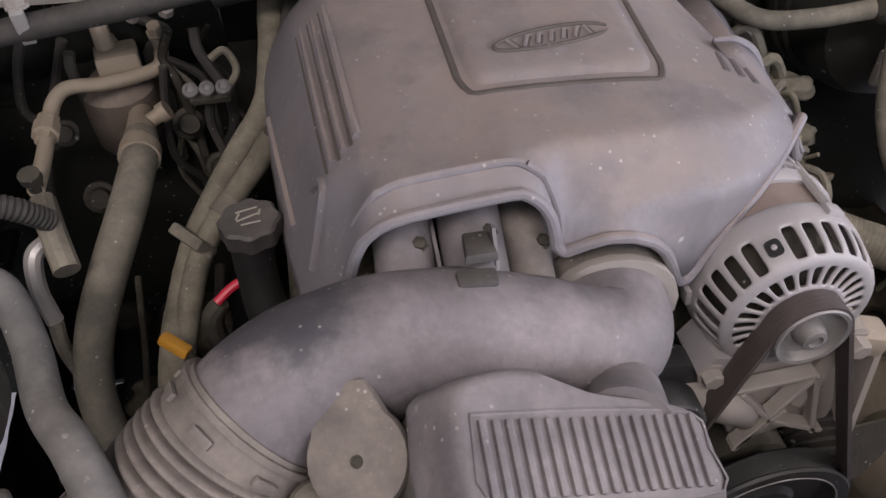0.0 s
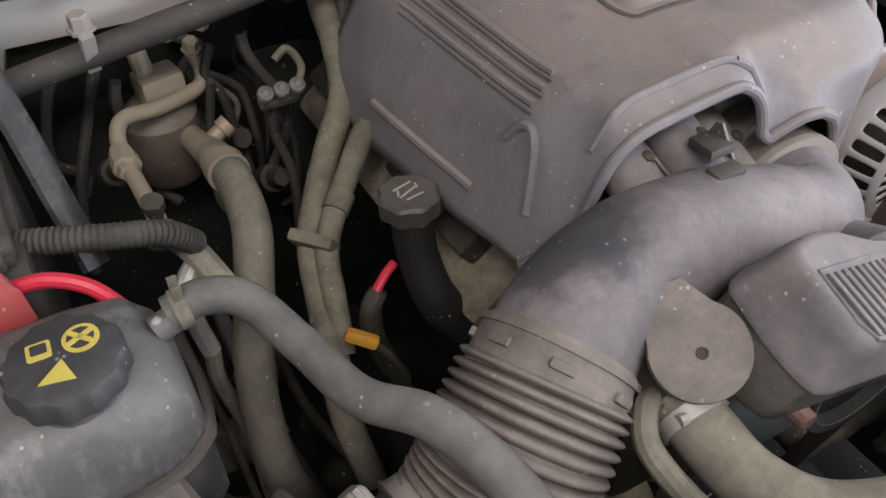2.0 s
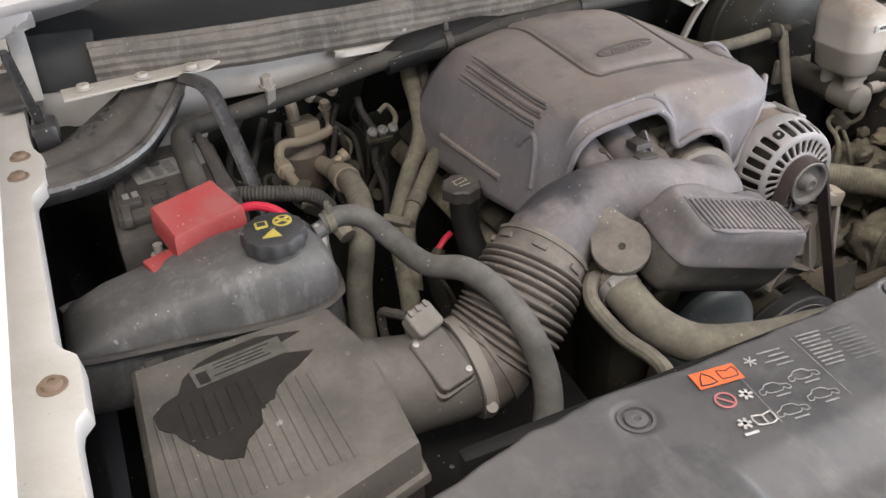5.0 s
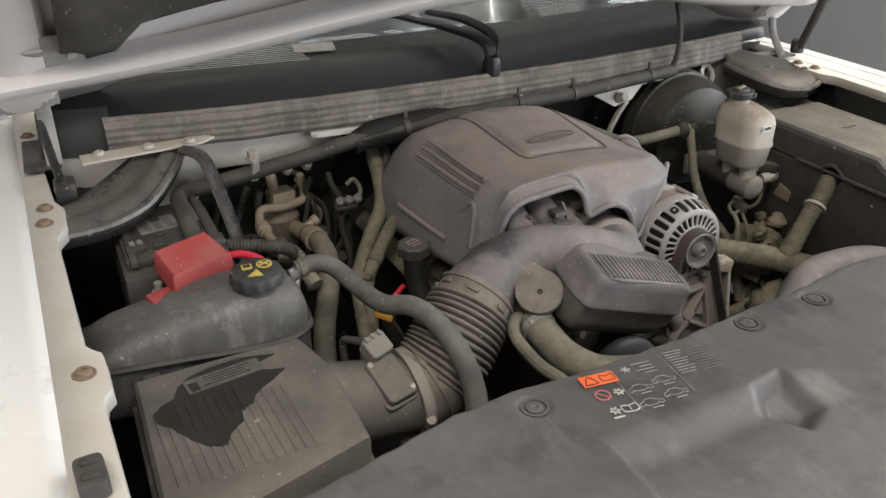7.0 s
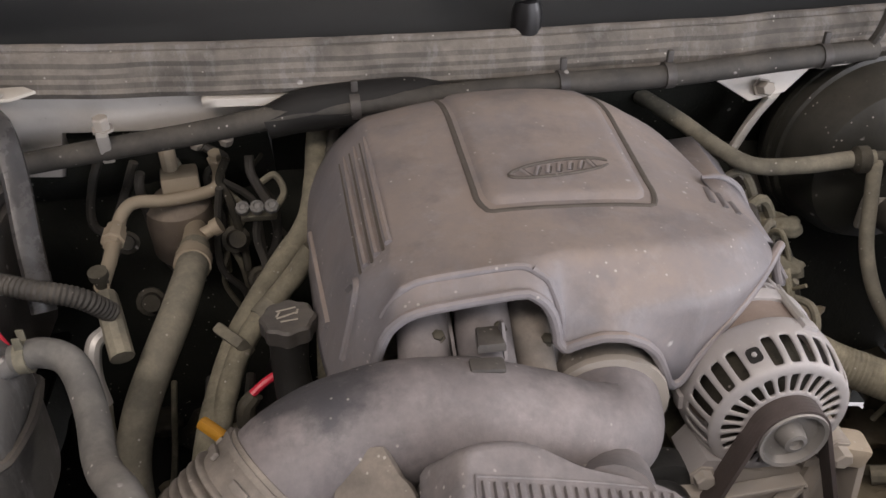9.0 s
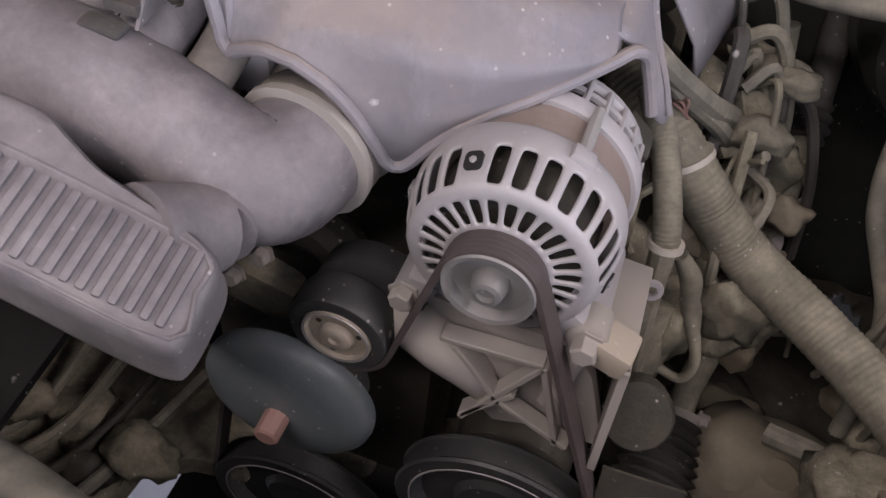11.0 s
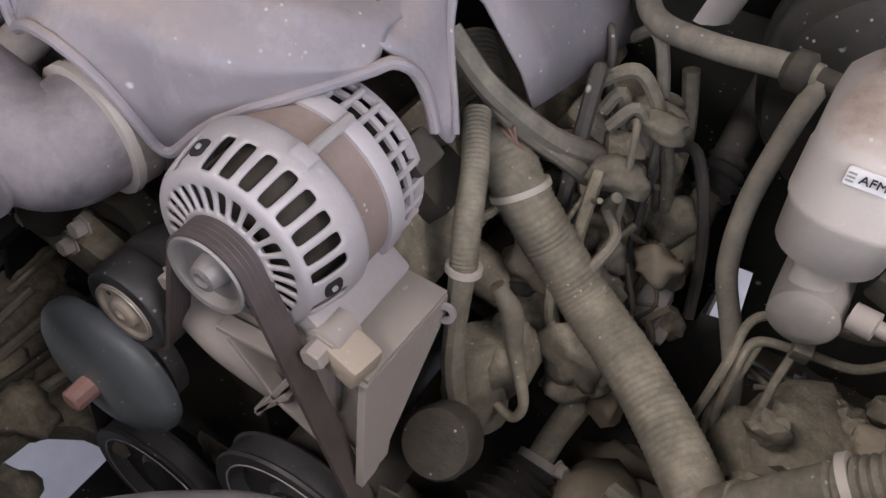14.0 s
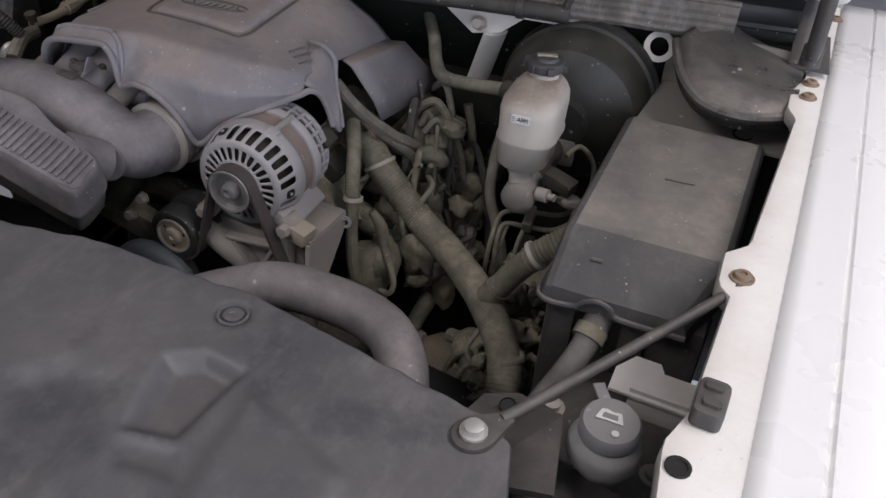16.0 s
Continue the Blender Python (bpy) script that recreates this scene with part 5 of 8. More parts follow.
part("sensor_base", prism(rounded(0.054, 0.080, 0.010), 0.020, SM @ pose(0, 0, -0.014), 0.003), M_AIRBOX, mf)
for dx, dy in ((-0.017, 0.028), (0.017, -0.028)):
    part("sensor_screw", lathe(SM @ V(dx, dy, 0.0), SM.to_3x3() @ V(0, 0, 1), [(0, 0.004), (0.0022, 0.0038), (0.0026, 0.002)], 12), M_STEEL, mf)
PM = pose(-0.423, -0.074, 1.166, 34, -10, 16)
part("plug", prism(rounded(0.036, 0.034, 0.006), 0.024, PM @ pose(0, 0, 0.012), 0.004, seg=3), M_PLUG, mf, "pale grey electrical plug")
for k in range(3):
    part("pin_rib", rbox(PM @ pose(-0.011 + 0.011 * k, 0.013, 0.013), 0.005, 0.008, 0.006, 0.0015), M_PLUG, mf)
part("plug_wire", tube([PM @ V(-0.012, 0.016, 0.0), PM @ V(-0.02, 0.03, -0.008), PM @ V(-0.022, 0.04, -0.035), V(-0.452, -0.03, 1.09)], 0.0055, 8), M_RUBBER_D, mf)

ab = thing("air_filter_box", (-0.62, -0.12, 0.95), "dusty black air filter box with ribbed lid and wiped patch", "air filter box")
AB = [(-0.742, 0.018), (-0.507, 0.028), (-0.485, -0.06), (-0.492, -0.225), (-0.66, -0.275), (-0.745, -0.25)]


def inset(pts, k, c=(-0.62, -0.12)):
    return [(c[0] + (x - c[0]) * k, c[1] + (y - c[1]) * k) for x, y in pts]


part("lid", prism(AB, 0.05, pose(0, 0, 1.152), 0.014, seg=3), M_AIRBOX, ab)
part("lid_rim", prism(inset(AB, 1.05), 0.012, pose(0, 0, 1.104), 0.003), M_AIRBOX, ab)
part("base", prism(inset(AB, 1.0), 0.20, pose(0, 0, 1.091), 0.0), M_BLACK, ab)
rib_ab = mesh_of("lid_rib", rbox(pose(0, 0, 0), 0.006, 0.14, 0.003, 0.001, 1), M_AIRBOX)
for k in range(14):
    piece("lid_rib", rib_ab, pose(-0.722 + 0.0125 * k, -0.150, 1.1518, 0, 0, 3), ab)
patch = [(-0.728, -0.075), (-0.715, -0.06), (-0.698, -0.052), (-0.69, -0.03), (-0.672, -0.012), (-0.645, -0.002), (-0.60, 0.004), (-0.552, -0.008), (-0.585, -0.020), (-0.60, -0.032), (-0.575, -0.04), (-0.548, -0.048), (-0.572, -0.068), (-0.585, -0.075), (-0.60, -0.09), (-0.607, -0.105), (-0.622, -0.11), (-0.627, -0.135), (-0.645, -0.15), (-0.655, -0.172), (-0.675, -0.165), (-0.688, -0.15), (-0.70, -0.13), (-0.71, -0.11), (-0.725, -0.095)]
part("wiped_patch", prism(patch, 0.0012, pose(0, 0, 1.1538)), M_WASHCLEAN, ab, "dark clean patch wiped through the dust")
LM2 = pose(-0.628, -0.03, 1.1542, 0, 0, 8)
rib_dk = mesh_of("clean_rib", rbox(pose(0, 0, 0), 0.004, 0.062, 0.0014, 0.0005, 1), M_WASHCLEAN)
for k in range(7):
    piece("clean_rib", rib_dk, pose(-0.697 + 0.0125 * k, -0.098 - 0.003 * k + 0.0009 * k * k, 1.1542, 0, 0, 3), ab)
flat_bar("sticker", 0.0, 0.0, 0.105, 0.032, M_STICKER, ab, LM2, label="faded grey sticker with fine print")
flat_bar("sticker_code", -0.042, -0.004, 0.012, 0.020, M_WASHCLEAN, ab, LM2 @ pose(0, 0, 0.0007))
for k in range(4):
    flat_bar("text_bar", 0.006 - 0.004 * (k % 2), 0.010 - 0.006 * k, 0.066 - 0.010 * (k % 3), 0.0012, M_WASHCLEAN, ab, LM2 @ pose(0, 0, 0.0007))
part("latch", rbox(pose(-0.715, 0.026, 1.137), 0.022, 0.012, 0.018, 0.003), M_BLACK, ab)
part("outlet", tube([(-0.48, -0.075, 1.09), (-0.505, -0.075, 1.09)], 0.062, 24, per=2), M_AIRBOX, ab)

# ---------------------------------------------------------------- surge tank
tk = thing("coolant_surge_tank", (-0.63, 0.1, 1.05), "dusty black plastic coolant surge tank with seam", "coolant tank")
secs = []
TK = [(-0.805, 0.115, 0.10, 1.145), (-0.79, 0.115, 0.115, 1.165), (-0.75, 0.112, 0.125, 1.185), (-0.70, 0.108, 0.13, 1.198), (-0.655, 0.104, 0.135, 1.208), (-0.60, 0.098, 0.14, 1.222), (-0.54, 0.094, 0.14, 1.226), (-0.505, 0.096, 0.13, 1.222), (-0.487, 0.097, 0.105, 1.205), (-0.48, 0.098, 0.085, 1.185)]
for x, cy, d, zt in TK:
    h = zt - 1.15
    secs.append([V(x, cy + d / 2 * math.copysign(abs(math.cos(a)) ** 0.5, math.cos(a)), 1.15 + (h * max(0, math.sin(a)) ** 0.55 if math.sin(a) > 0 else -0.0 + 0.10 * -abs(math.sin(a)) ** 0.4)) for a in (2 * math.pi * j / 28 for j in range(28))])
part("body", hull_loft(secs), M_TANK, tk, "", 50)
rim = [V(x, cy - d / 2 - 0.004, 1.152) for x, cy, d, zt in TK] + [V(-0.474, 0.098, 1.152)] + [V(x, cy + d / 2 + 0.004, 1.152) for x, cy, d, zt in TK[::-1]]
part("seam", tube(rim, 0.005, 6, per=3), M_BLACK, tk)
part("cap_neck", lathe((-0.547, 0.075, 1.205), (0, -0.05, 1), [(0, 0.034), (0.026, 0.032)], 24), M_TANK, tk)
CM = axes_at(V(-0.547, 0.073, 1.247), (0.97, -0.22, 0.0), (0, -0.06, 1))
cap_loops = []
for z, r in ((-0.019, 0.035), (-0.017, 0.038), (-0.005, 0.038), (0.0, 0.0355), (0.002, 0.030), (0.0025, 0.008)):
    cap_loops.append([CM @ V((r + 0.0012 * math.cos(12 * a)) * math.cos(a), (r + 0.0012 * math.cos(12 * a)) * math.sin(a), z) for a in (2 * math.pi * j / 72 for j in range(72))])
cap = part("cap", hull_loft(cap_loops), M_CAP, tk, "black knurled cap with yellow warning signs")
part("yellow_sign", lathe(CM @ V(0.012, 0.011, 0.0015), CM.to_3x3() @ V(0, 0, 1), [(0, 0.0115), (0.0018, 0.0115)], 24), M_YELLOW, cap)
part("sign_mark", lathe(CM @ V(0.012, 0.011, 0.002), CM.to_3x3() @ V(0, 0, 1), [(0, 0.0085), (0.0018, 0.0085)], 24), M_CAP, cap)
for a in (35, -35):
    part("sign_mark", prism(rounded(0.018, 0.0035, 0.0015), 0.0012, CM @ pose(0.012, 0.011, 0.0046, 0, 0, a)), M_YELLOW, cap)
part("yellow_sign", prism([(-0.011, -0.008), (0.011, -0.008), (0.002, 0.009)], 0.0012, CM @ pose(-0.001, -0.012, 0.0034)), M_YELLOW, cap)
part("yellow_sign", prism(rounded(0.015, 0.014, 0.002), 0.0012, CM @ pose(-0.013, 0.007, 0.0034, 0, 0, 10)), M_YELLOW, cap)
part("sign_mark", prism(rounded(0.010, 0.008, 0.001), 0.0012, CM @ pose(-0.013, 0.008, 0.0039, 0, 0, 10)), M_CAP, cap)
part("nipple", tube([(-0.49, 0.108, 1.205), (-0.462, 0.112, 1.213)], 0.011, 12, per=3), M_TANK, tk)

bh = thing("vent_hose", (-0.4, 0.02, 1.15), "grey dusty rubber coolant hose curving over the bay", "hose")
part("hose", tube([(-0.478, 0.112, 1.212), (-0.452, 0.112, 1.217), (-0.425, 0.098, 1.212), (-0.404, 0.055, 1.196), (-0.385, -0.005, 1.190), (-0.357, -0.052, 1.203), (-0.335, -0.098, 1.190), (-0.320, -0.142, 1.155), (-0.318, -0.178, 1.105), (-0.335, -0.205, 1.05), (-0.365, -0.235, 1.0)], [0.0138, 0.0140, 0.0142, 0.0145, 0.0155, 0.0165, 0.017, 0.0175], 16), M_GREYHOSE, bh)
clip_ring("clamp", (-0.468, 0.112, 1.214), (1, 0, 0.12), 0.0140, 0.010, M_LOOM, bh, "dusty spring clamp", 0.0015)
for dy in (-0.006, 0.006):
    part("clamp_ear", rbox(pose(-0.468, 0.112 + dy, 1.2335), 0.007, 0.0025, 0.013, 0.0008), M_LOOM, bh)

# ---------------------------------------------------------------- battery
bt = thing("battery", (-0.63, 0.3, 1.05), "dusty black car battery with faded labels", "battery")
part("case", rbox(pose(-0.637, 0.305, 1.12), 0.165, 0.24, 0.19, 0.008), M_BLACK, bt)
part("top", rbox(pose(-0.637, 0.315, 1.222), 0.15, 0.20, 0.014, 0.004), M_BLACK, bt)
for x in (-0.70, -0.575):
    part("top_rail", rbox(pose(x, 0.315, 1.228), 0.012, 0.22, 0.014, 0.003), M_BLACK, bt)
part("label", prism(rounded(0.065, 0.055, 0.004), 0.001, pose(-0.648, 0.335, 1.2305, 0, 0, 8)), M_LABELG, bt, "faded grey label")
for k in range(3):
    flat_bar("label_bar", -0.018 + 0.018 * k, 0.0, 0.012, 0.04, M_FAINT, bt, pose(-0.648, 0.335, 1.2306, 0, 0, 8))
part("label", prism(rounded(0.02, 0.075, 0.006), 0.001, pose(-0.59, 0.36, 1.2305, 0, 0, 4)), M_LABELG, bt)
for k in range(6):
    part("cell_cap", lathe((-0.637 + (0.03 if k % 2 else -0.012), 0.235 + 0.03 * k, 1.2285), (0, 0, 1), [(0, 0.009), (0.003, 0.009), (0.004, 0.006)], 14), M_BLACK, bt)
for x, y, w, d in ((-0.575, 0.23, 0.03, 0.03), (-0.692, 0.25, 0.03, 0.022), (-0.655, 0.25, 0.022, 0.022)):
    part("moulding", rbox(pose(x, y, 1.231), w, d, 0.012, 0.003), M_BLACK, bt)
for k in range(2):
    flat_bar("label_bar", -0.006 + 0.012 * k, 0.0, 0.008, 0.016, M_LABELG, bt, pose(-0.690, 0.262, 1.2375, 0, 0, 5))
part("terminal", lathe((-0.675, 0.172, 1.175), (0, 0, 1), [(0, 0.012), (0.02, 0.011), (0.022, 0.006), (0.034, 0.006)], 12), M_STEEL, bt)
part("terminal_clamp", rbox(pose(-0.67, 0.17, 1.175, 0, 0, 20), 0.05, 0.03, 0.018, 0.004), M_RUST, bt, "rusty cable clamp")

rc = thing("terminal_cover", (-0.62, 0.18, 1.2), "bright red plastic battery terminal cover", "terminal cover")
T1, T2, T3, T4 = V(-0.672, 0.190, 1.252), V(-0.588, 0.222, 1.255), V(-0.563, 0.168, 1.236), V(-0.655, 0.135, 1.232)
secs = []
for dz, k in ((0.0, 0.94), (-0.004, 1.0), (-0.030, 1.03), (-0.034, 1.03)):
    c = (T1 + T2 + T3 + T4) / 4
    secs.append([c + (q - c) * k + V(0, 0, dz) for q in (T1, T1.lerp(T2, 0.5), T2, T2.lerp(T3, 0.5), T3, T3.lerp(T4, 0.5), T4, T4.lerp(T1, 0.5))])
part("cover", hull_loft(secs), M_RED, rc)
part("flap", rbox(pose(-0.672, 0.142, 1.198, 10, 0, 20), 0.045, 0.03, 0.012, 0.004), M_RED, rc)
solo("positive_cable", tube([(-0.568, 0.185, 1.222), (-0.545, 0.178, 1.224), (-0.52, 0.165, 1.215), (-0.50, 0.15, 1.19)], 0.006, 10), M_REDWIRE, "bright red battery cable", "cable")

# black curved side braces below the hinges
def side_brace(sgn, label):
    root = thing("cowl_side_brace", (sgn * 0.7, 0.4, 1.28), label, "brace", "cowl side braces")
    if sgn < 0:
        front = [(-0.795, 0.262, 1.268), (-0.72, 0.285, 1.264), (-0.655, 0.335, 1.268), (-0.605, 0.40, 1.290), (-0.575, 0.455, 1.305)]
        back = [(-0.80, 0.385, 1.262), (-0.755, 0.40, 1.270), (-0.71, 0.43, 1.285), (-0.665, 0.465, 1.300), (-0.635, 0.49, 1.308)]
    else:
        front = [(0.925, 0.378, 1.266), (0.86, 0.350, 1.262), (0.795, 0.362, 1.266), (0.752, 0.42, 1.280), (0.728, 0.50, 1.298)]
        back = [(0.932, 0.56, 1.285), (0.905, 0.545, 1.292), (0.865, 0.545, 1.302), (0.825, 0.555, 1.312), (0.80, 0.575, 1.318)]
    p, q = spline(front, 8), spline(back, 8)
    rows = []
    for a, e in zip(p, q):
        rows.append([a + V(0, 0.004, -0.022)] + [a.lerp(e, f) + V(0, 0, h) for f, h in ((0, 0), (0.12, 0.012), (0.3, 0.016), (0.42, 0.008), (0.5, 0.009), (0.75, 0.014), (1, 0.004))])
    thicken(part("panel", grid_sheet(rows), M_GLOSSB, root, angle=50), 0.003)
    part("rolled_edge", tube(p[::4], 0.008, 8), M_GLOSSB, root)
    return root


side_brace(-1, "curved black glossy plastic brace over the battery")
side_brace(1, "curved black glossy plastic brace behind the fuse box")

br = thing("support_bar", (-0.53, 0.38, 1.25), "flattened black steel support bar down from the cowl", "support bar")
part("bar", tube([(-0.575, 0.435, 1.318), (-0.548, 0.405, 1.306), (-0.535, 0.375, 1.26), (-0.525, 0.33, 1.20), (-0.515, 0.29, 1.13)], 0.015, 10, flat=0.45), M_BAR, br)
part("flange", prism([(-0.14, -0.016), (0.06, -0.012), (0.085, 0.002), (0.07, 0.014), (-0.14, 0.016)], 0.004, pose(-0.60, 0.445, 1.326, 8, 0, 4), 0.001), M_DULLF, br, "dusty cream cowl flange with bolts")
for dx in (-0.11, -0.03, 0.04):
    piece("bolt", BOLTW, pose(-0.60 + dx, 0.442, 1.327), br)

# ---------------------------------------------------------------- air conditioning lines
ac = thing("accumulator", (-0.40, 0.53, 1.0), "tan dusty air conditioning accumulator can with pipes", "accumulator")
part("can", lathe((-0.40, 0.532, 1.035), (0, -0.05, 1), [(0, 0.036), (0.012, 0.044), (0.06, 0.046), (0.085, 0.044), (0.10, 0.03), (0.105, 0.01)], 28), M_CAN, ac)
part("block", rbox(pose(-0.39, 0.525, 1.155, 0, 0, 10), 0.05, 0.04, 0.035, 0.006), M_PIPE, ac)
part("stub_pipe", tube([(-0.40, 0.53, 1.14), (-0.402, 0.535, 1.19), (-0.405, 0.55, 1.215)], 0.011, 10), M_PIPE, ac)
part("loop_pipe", tube([(-0.342, 0.545, 1.175), (-0.340, 0.533, 1.155), (-0.350, 0.515, 1.145), (-0.40, 0.487, 1.150), (-0.438, 0.470, 1.160), (-0.452, 0.450, 1.158), (-0.456, 0.42, 1.150), (-0.454, 0.36, 1.147), (-0.452, 0.30, 1.150)], 0.0085, 12), M_PIPE, ac)
part("nut", lathe((-0.457, 0.425, 1.151), (0.0, -1, -0.05), [(0, 0.012), (0.012, 0.013), (0.013, 0.0145), (0.03, 0.0145), (0.031, 0.011), (0.04, 0.010)], 8), M_PIPE, ac)
part("service_port", lathe((-0.452, 0.305, 1.15), (0, -0.2, 1), [(0, 0.008), (0.012, 0.008), (0.013, 0.011), (0.022, 0.011)], 12), M_GREASE, ac)
part("bolt", hexhead((-0.342, 0.545, 1.175), (0, -0.3, 1), 0.009, 0.016), M_PIPE, ac)
for k, (x, y, z) in enumerate(((-0.365, 0.555, 1.195), (-0.375, 0.55, 1.21), (-0.325, 0.55, 1.20))):
    part("fitting", lathe((x, y, z), (0.2, -0.5, 0.8), [(0, 0.010), (0.012, 0.010), (0.013, 0.007), (0.022, 0.006)], 8), M_BRKT, ac)

ah = thing("suction_hose", (-0.38, 0.3, 1.0), "thick tan dusty air conditioning hose", "hose")
part("hose", tube([(-0.368, 0.425, 1.112), (-0.364, 0.375, 1.120), (-0.372, 0.29, 1.118), (-0.395, 0.232, 1.085), (-0.417, 0.195, 1.040), (-0.428, 0.165, 0.985), (-0.425, 0.15, 0.90), (-0.40, 0.15, 0.80)], 0.0195, 16), M_RUBBER, ah)
part("metal_end", tube([(-0.377, 0.50, 1.098), (-0.374, 0.475, 1.102), (-0.368, 0.425, 1.112), (-0.366, 0.395, 1.117)], [0.014, 0.015, 0.018, 0.0215], 16), M_PIPE, ah)
part("port", lathe((-0.365, 0.455, 1.11), (0.8, 0.1, 0.4), [(0, 0.009), (0.02, 0.009), (0.021, 0.012), (0.032, 0.012)], 12), M_PIPE, ah)
clip_ring("ferrule", (-0.365, 0.385, 1.118), (0.02, -1, 0.1), 0.0205, 0.02, M_PIPE, ah)

hh = thing("heater_hose", (-0.5, 0.23, 1.15), "black rubber heater hose with tee fitting", "hose")
part("hose", tube([(-0.60, 0.285, 1.195), (-0.567, 0.26, 1.205), (-0.50, 0.232, 1.203), (-0.455, 0.235, 1.185), (-0.430, 0.25, 1.150)], 0.0118, 14, rib=(0.0052, 0.0012)), M_RUBBER_D, hh)
part("tee", tube([(-0.45, 0.30, 1.135), (-0.435, 0.255, 1.14), (-0.42, 0.21, 1.12)], 0.013, 10), M_RUBBER, hh)
part("steel_elbow", tube([(-0.440, 0.245, 1.13), (-0.452, 0.230, 1.125), (-0.455, 0.215, 1.095), (-0.45, 0.205, 1.06)], 0.009, 10), M_STEEL, hh, "bright steel elbow")
part("thin_pipe", tube([(-0.45, 0.205, 1.06), (-0.452, 0.20, 1.02), (-0.44, 0.19, 0.94), (-0.44, 0.18, 0.84)], 0.008, 8), M_RUBBER, hh)

fp = thing("firewall_hose", (0.0, 0.47, 1.25), "long black hose clipped below the cowl seal", "hose")
part("hose", tube([(-0.605, 0.20, 1.215), (-0.606, 0.26, 1.246), (-0.606, 0.33, 1.254), (-0.600, 0.39, 1.248), (-0.58, 0.44, 1.236), (-0.545, 0.458, 1.232), (-0.45, 0.455, 1.246), (-0.35, 0.448, 1.262), (-0.22, 0.440, 1.285), (-0.05, 0.437, 1.298), (0.1, 0.437, 1.306), (0.25, 0.44, 1.308), (0.42, 0.46, 1.312), (0.55, 0.48, 1.312)], 0.0145, 12), M_RUBBER_D, fp)
for x, y, z in ((0.107, 0.437, 1.307), (0.245, 0.44, 1.309), (-0.15, 0.437, 1.292), (0.47, 0.467, 1.312)):
    clip_ring("clip", (x, y, z), (1, 0.02, 0.05), 0.0145, 0.012, M_BLACK, fp)
    part("clip_tab", rbox(pose(x, y + 0.002, z + 0.022), 0.008, 0.006, 0.02, 0.001), M_BLACK, fp)
part("steel_clip", rbox(pose(-0.452, 0.445, 1.252, 20, 0, 10), 0.014, 0.010, 0.045, 0.002), M_STEEL, fp, "bright steel clip")
part("steel_clip_bolt", hexhead((-0.452, 0.452, 1.272), (0, -0.1, 1), 0.010, 0.018), M_BRKT, fp)
part("black_sleeve", tube([(-0.26, 0.445, 1.272), (-0.20, 0.452, 1.285), (-0.08, 0.452, 1.29), (-0.02, 0.455, 1.28)], [0.02, 0.028, 0.028, 0.02], 12), M_BLACKER, fp)

# wiring looms on the passenger side
lm = thing("wiring_loom", (-0.3, 0.3, 1.0), "dusty sleeved wiring loom hanging beside the engine", "wiring loom")
part("main_sleeve", tube([(-0.190, 0.50, 1.262), (-0.200, 0.49, 1.225), (-0.207, 0.44, 1.188), (-0.222, 0.40, 1.150), (-0.262, 0.362, 1.112), (-0.312, 0.300, 1.062), (-0.332, 0.235, 1.038), (-0.345, 0.18, 1.01), (-0.352, 0.15, 0.96), (-0.34, 0.13, 0.86)], 0.0155, 12, wobble=0.05), M_LOOM, lm)
part("second_sleeve", tube([(-0.215, 0.345, 1.150), (-0.240, 0.335, 1.120), (-0.278, 0.302, 1.092), (-0.306, 0.272, 1.065), (-0.322, 0.222, 1.045), (-0.335, 0.18, 1.01)], 0.013, 12, wobble=0.05), M_LOOM, lm)
part("clip", rbox(pose(-0.315, 0.282, 1.072, 30, 0, -50), 0.05, 0.014, 0.03, 0.004), M_RUBBER, lm)
part("tape_band", tube([(-0.268, 0.31, 1.098), (-0.283, 0.297, 1.089)], 0.0148, 12, per=2), M_RUBBER, lm)
thn = thing("thin_wiring", (-0.2, 0.5, 1.2), "thin black wiring sleeve beside the loom", "wiring")
part("sleeve", tube([(-0.165, 0.50, 1.265), (-0.180, 0.475, 1.225), (-0.195, 0.43, 1.18), (-0.22, 0.385, 1.13)], 0.009, 10), M_RUBBER_D, thn)

hb = thing("heater_pipes", (-0.42, 0.52, 1.05), "dark heater pipes and wires below the firewall", "pipes")
random.seed(5)
for k in range(14):
    x, y, z = random.uniform(-0.50, -0.27), random.uniform(0.50, 0.565), random.uniform(1.12, 1.215)
    p = [V(x, y, z)]
    for q in range(4):
        p.append(p[-1] + V(random.uniform(-0.03, 0.03), random.uniform(-0.02, 0.015), random.uniform(-0.075, -0.02)))
    part("pipe", tube(p, random.uniform(0.003, 0.009), 8, per=5), random.choice((M_RUBBER_D, M_LOOM, M_GREASE)), hb)
for x, y, z, r in ((-0.47, 0.50, 1.08, 0.016), (-0.33, 0.52, 1.06, 0.02), (-0.30, 0.49, 1.01, 0.018), (-0.45, 0.47, 1.00, 0.02)):
    part("fitting", lathe((x, y, z), (0.2, -0.8, 0.5), [(0, r), (0.02, r), (0.022, r * 0.7), (0.045, r * 0.6)], 12), M_GREASE, hb)

cn = thing("loose_connector", (-0.28, 0.43, 1.15), "clear plastic connector on a looped wire", "connector")
for k in range(3):
    part("port", lathe((-0.300 + 0.018 * k, 0.425, 1.163), (0.05, -0.6, 0.8), [(0, 0.0075), (0.006, 0.0095), (0.012, 0.0085), (0.015, 0.005), (0.012, 0.003)], 14), M_CLEAR, cn)
part("body", rbox(pose(-0.282, 0.436, 1.150, 35, 0, 0), 0.046, 0.016, 0.016, 0.005), M_LOOM, cn)
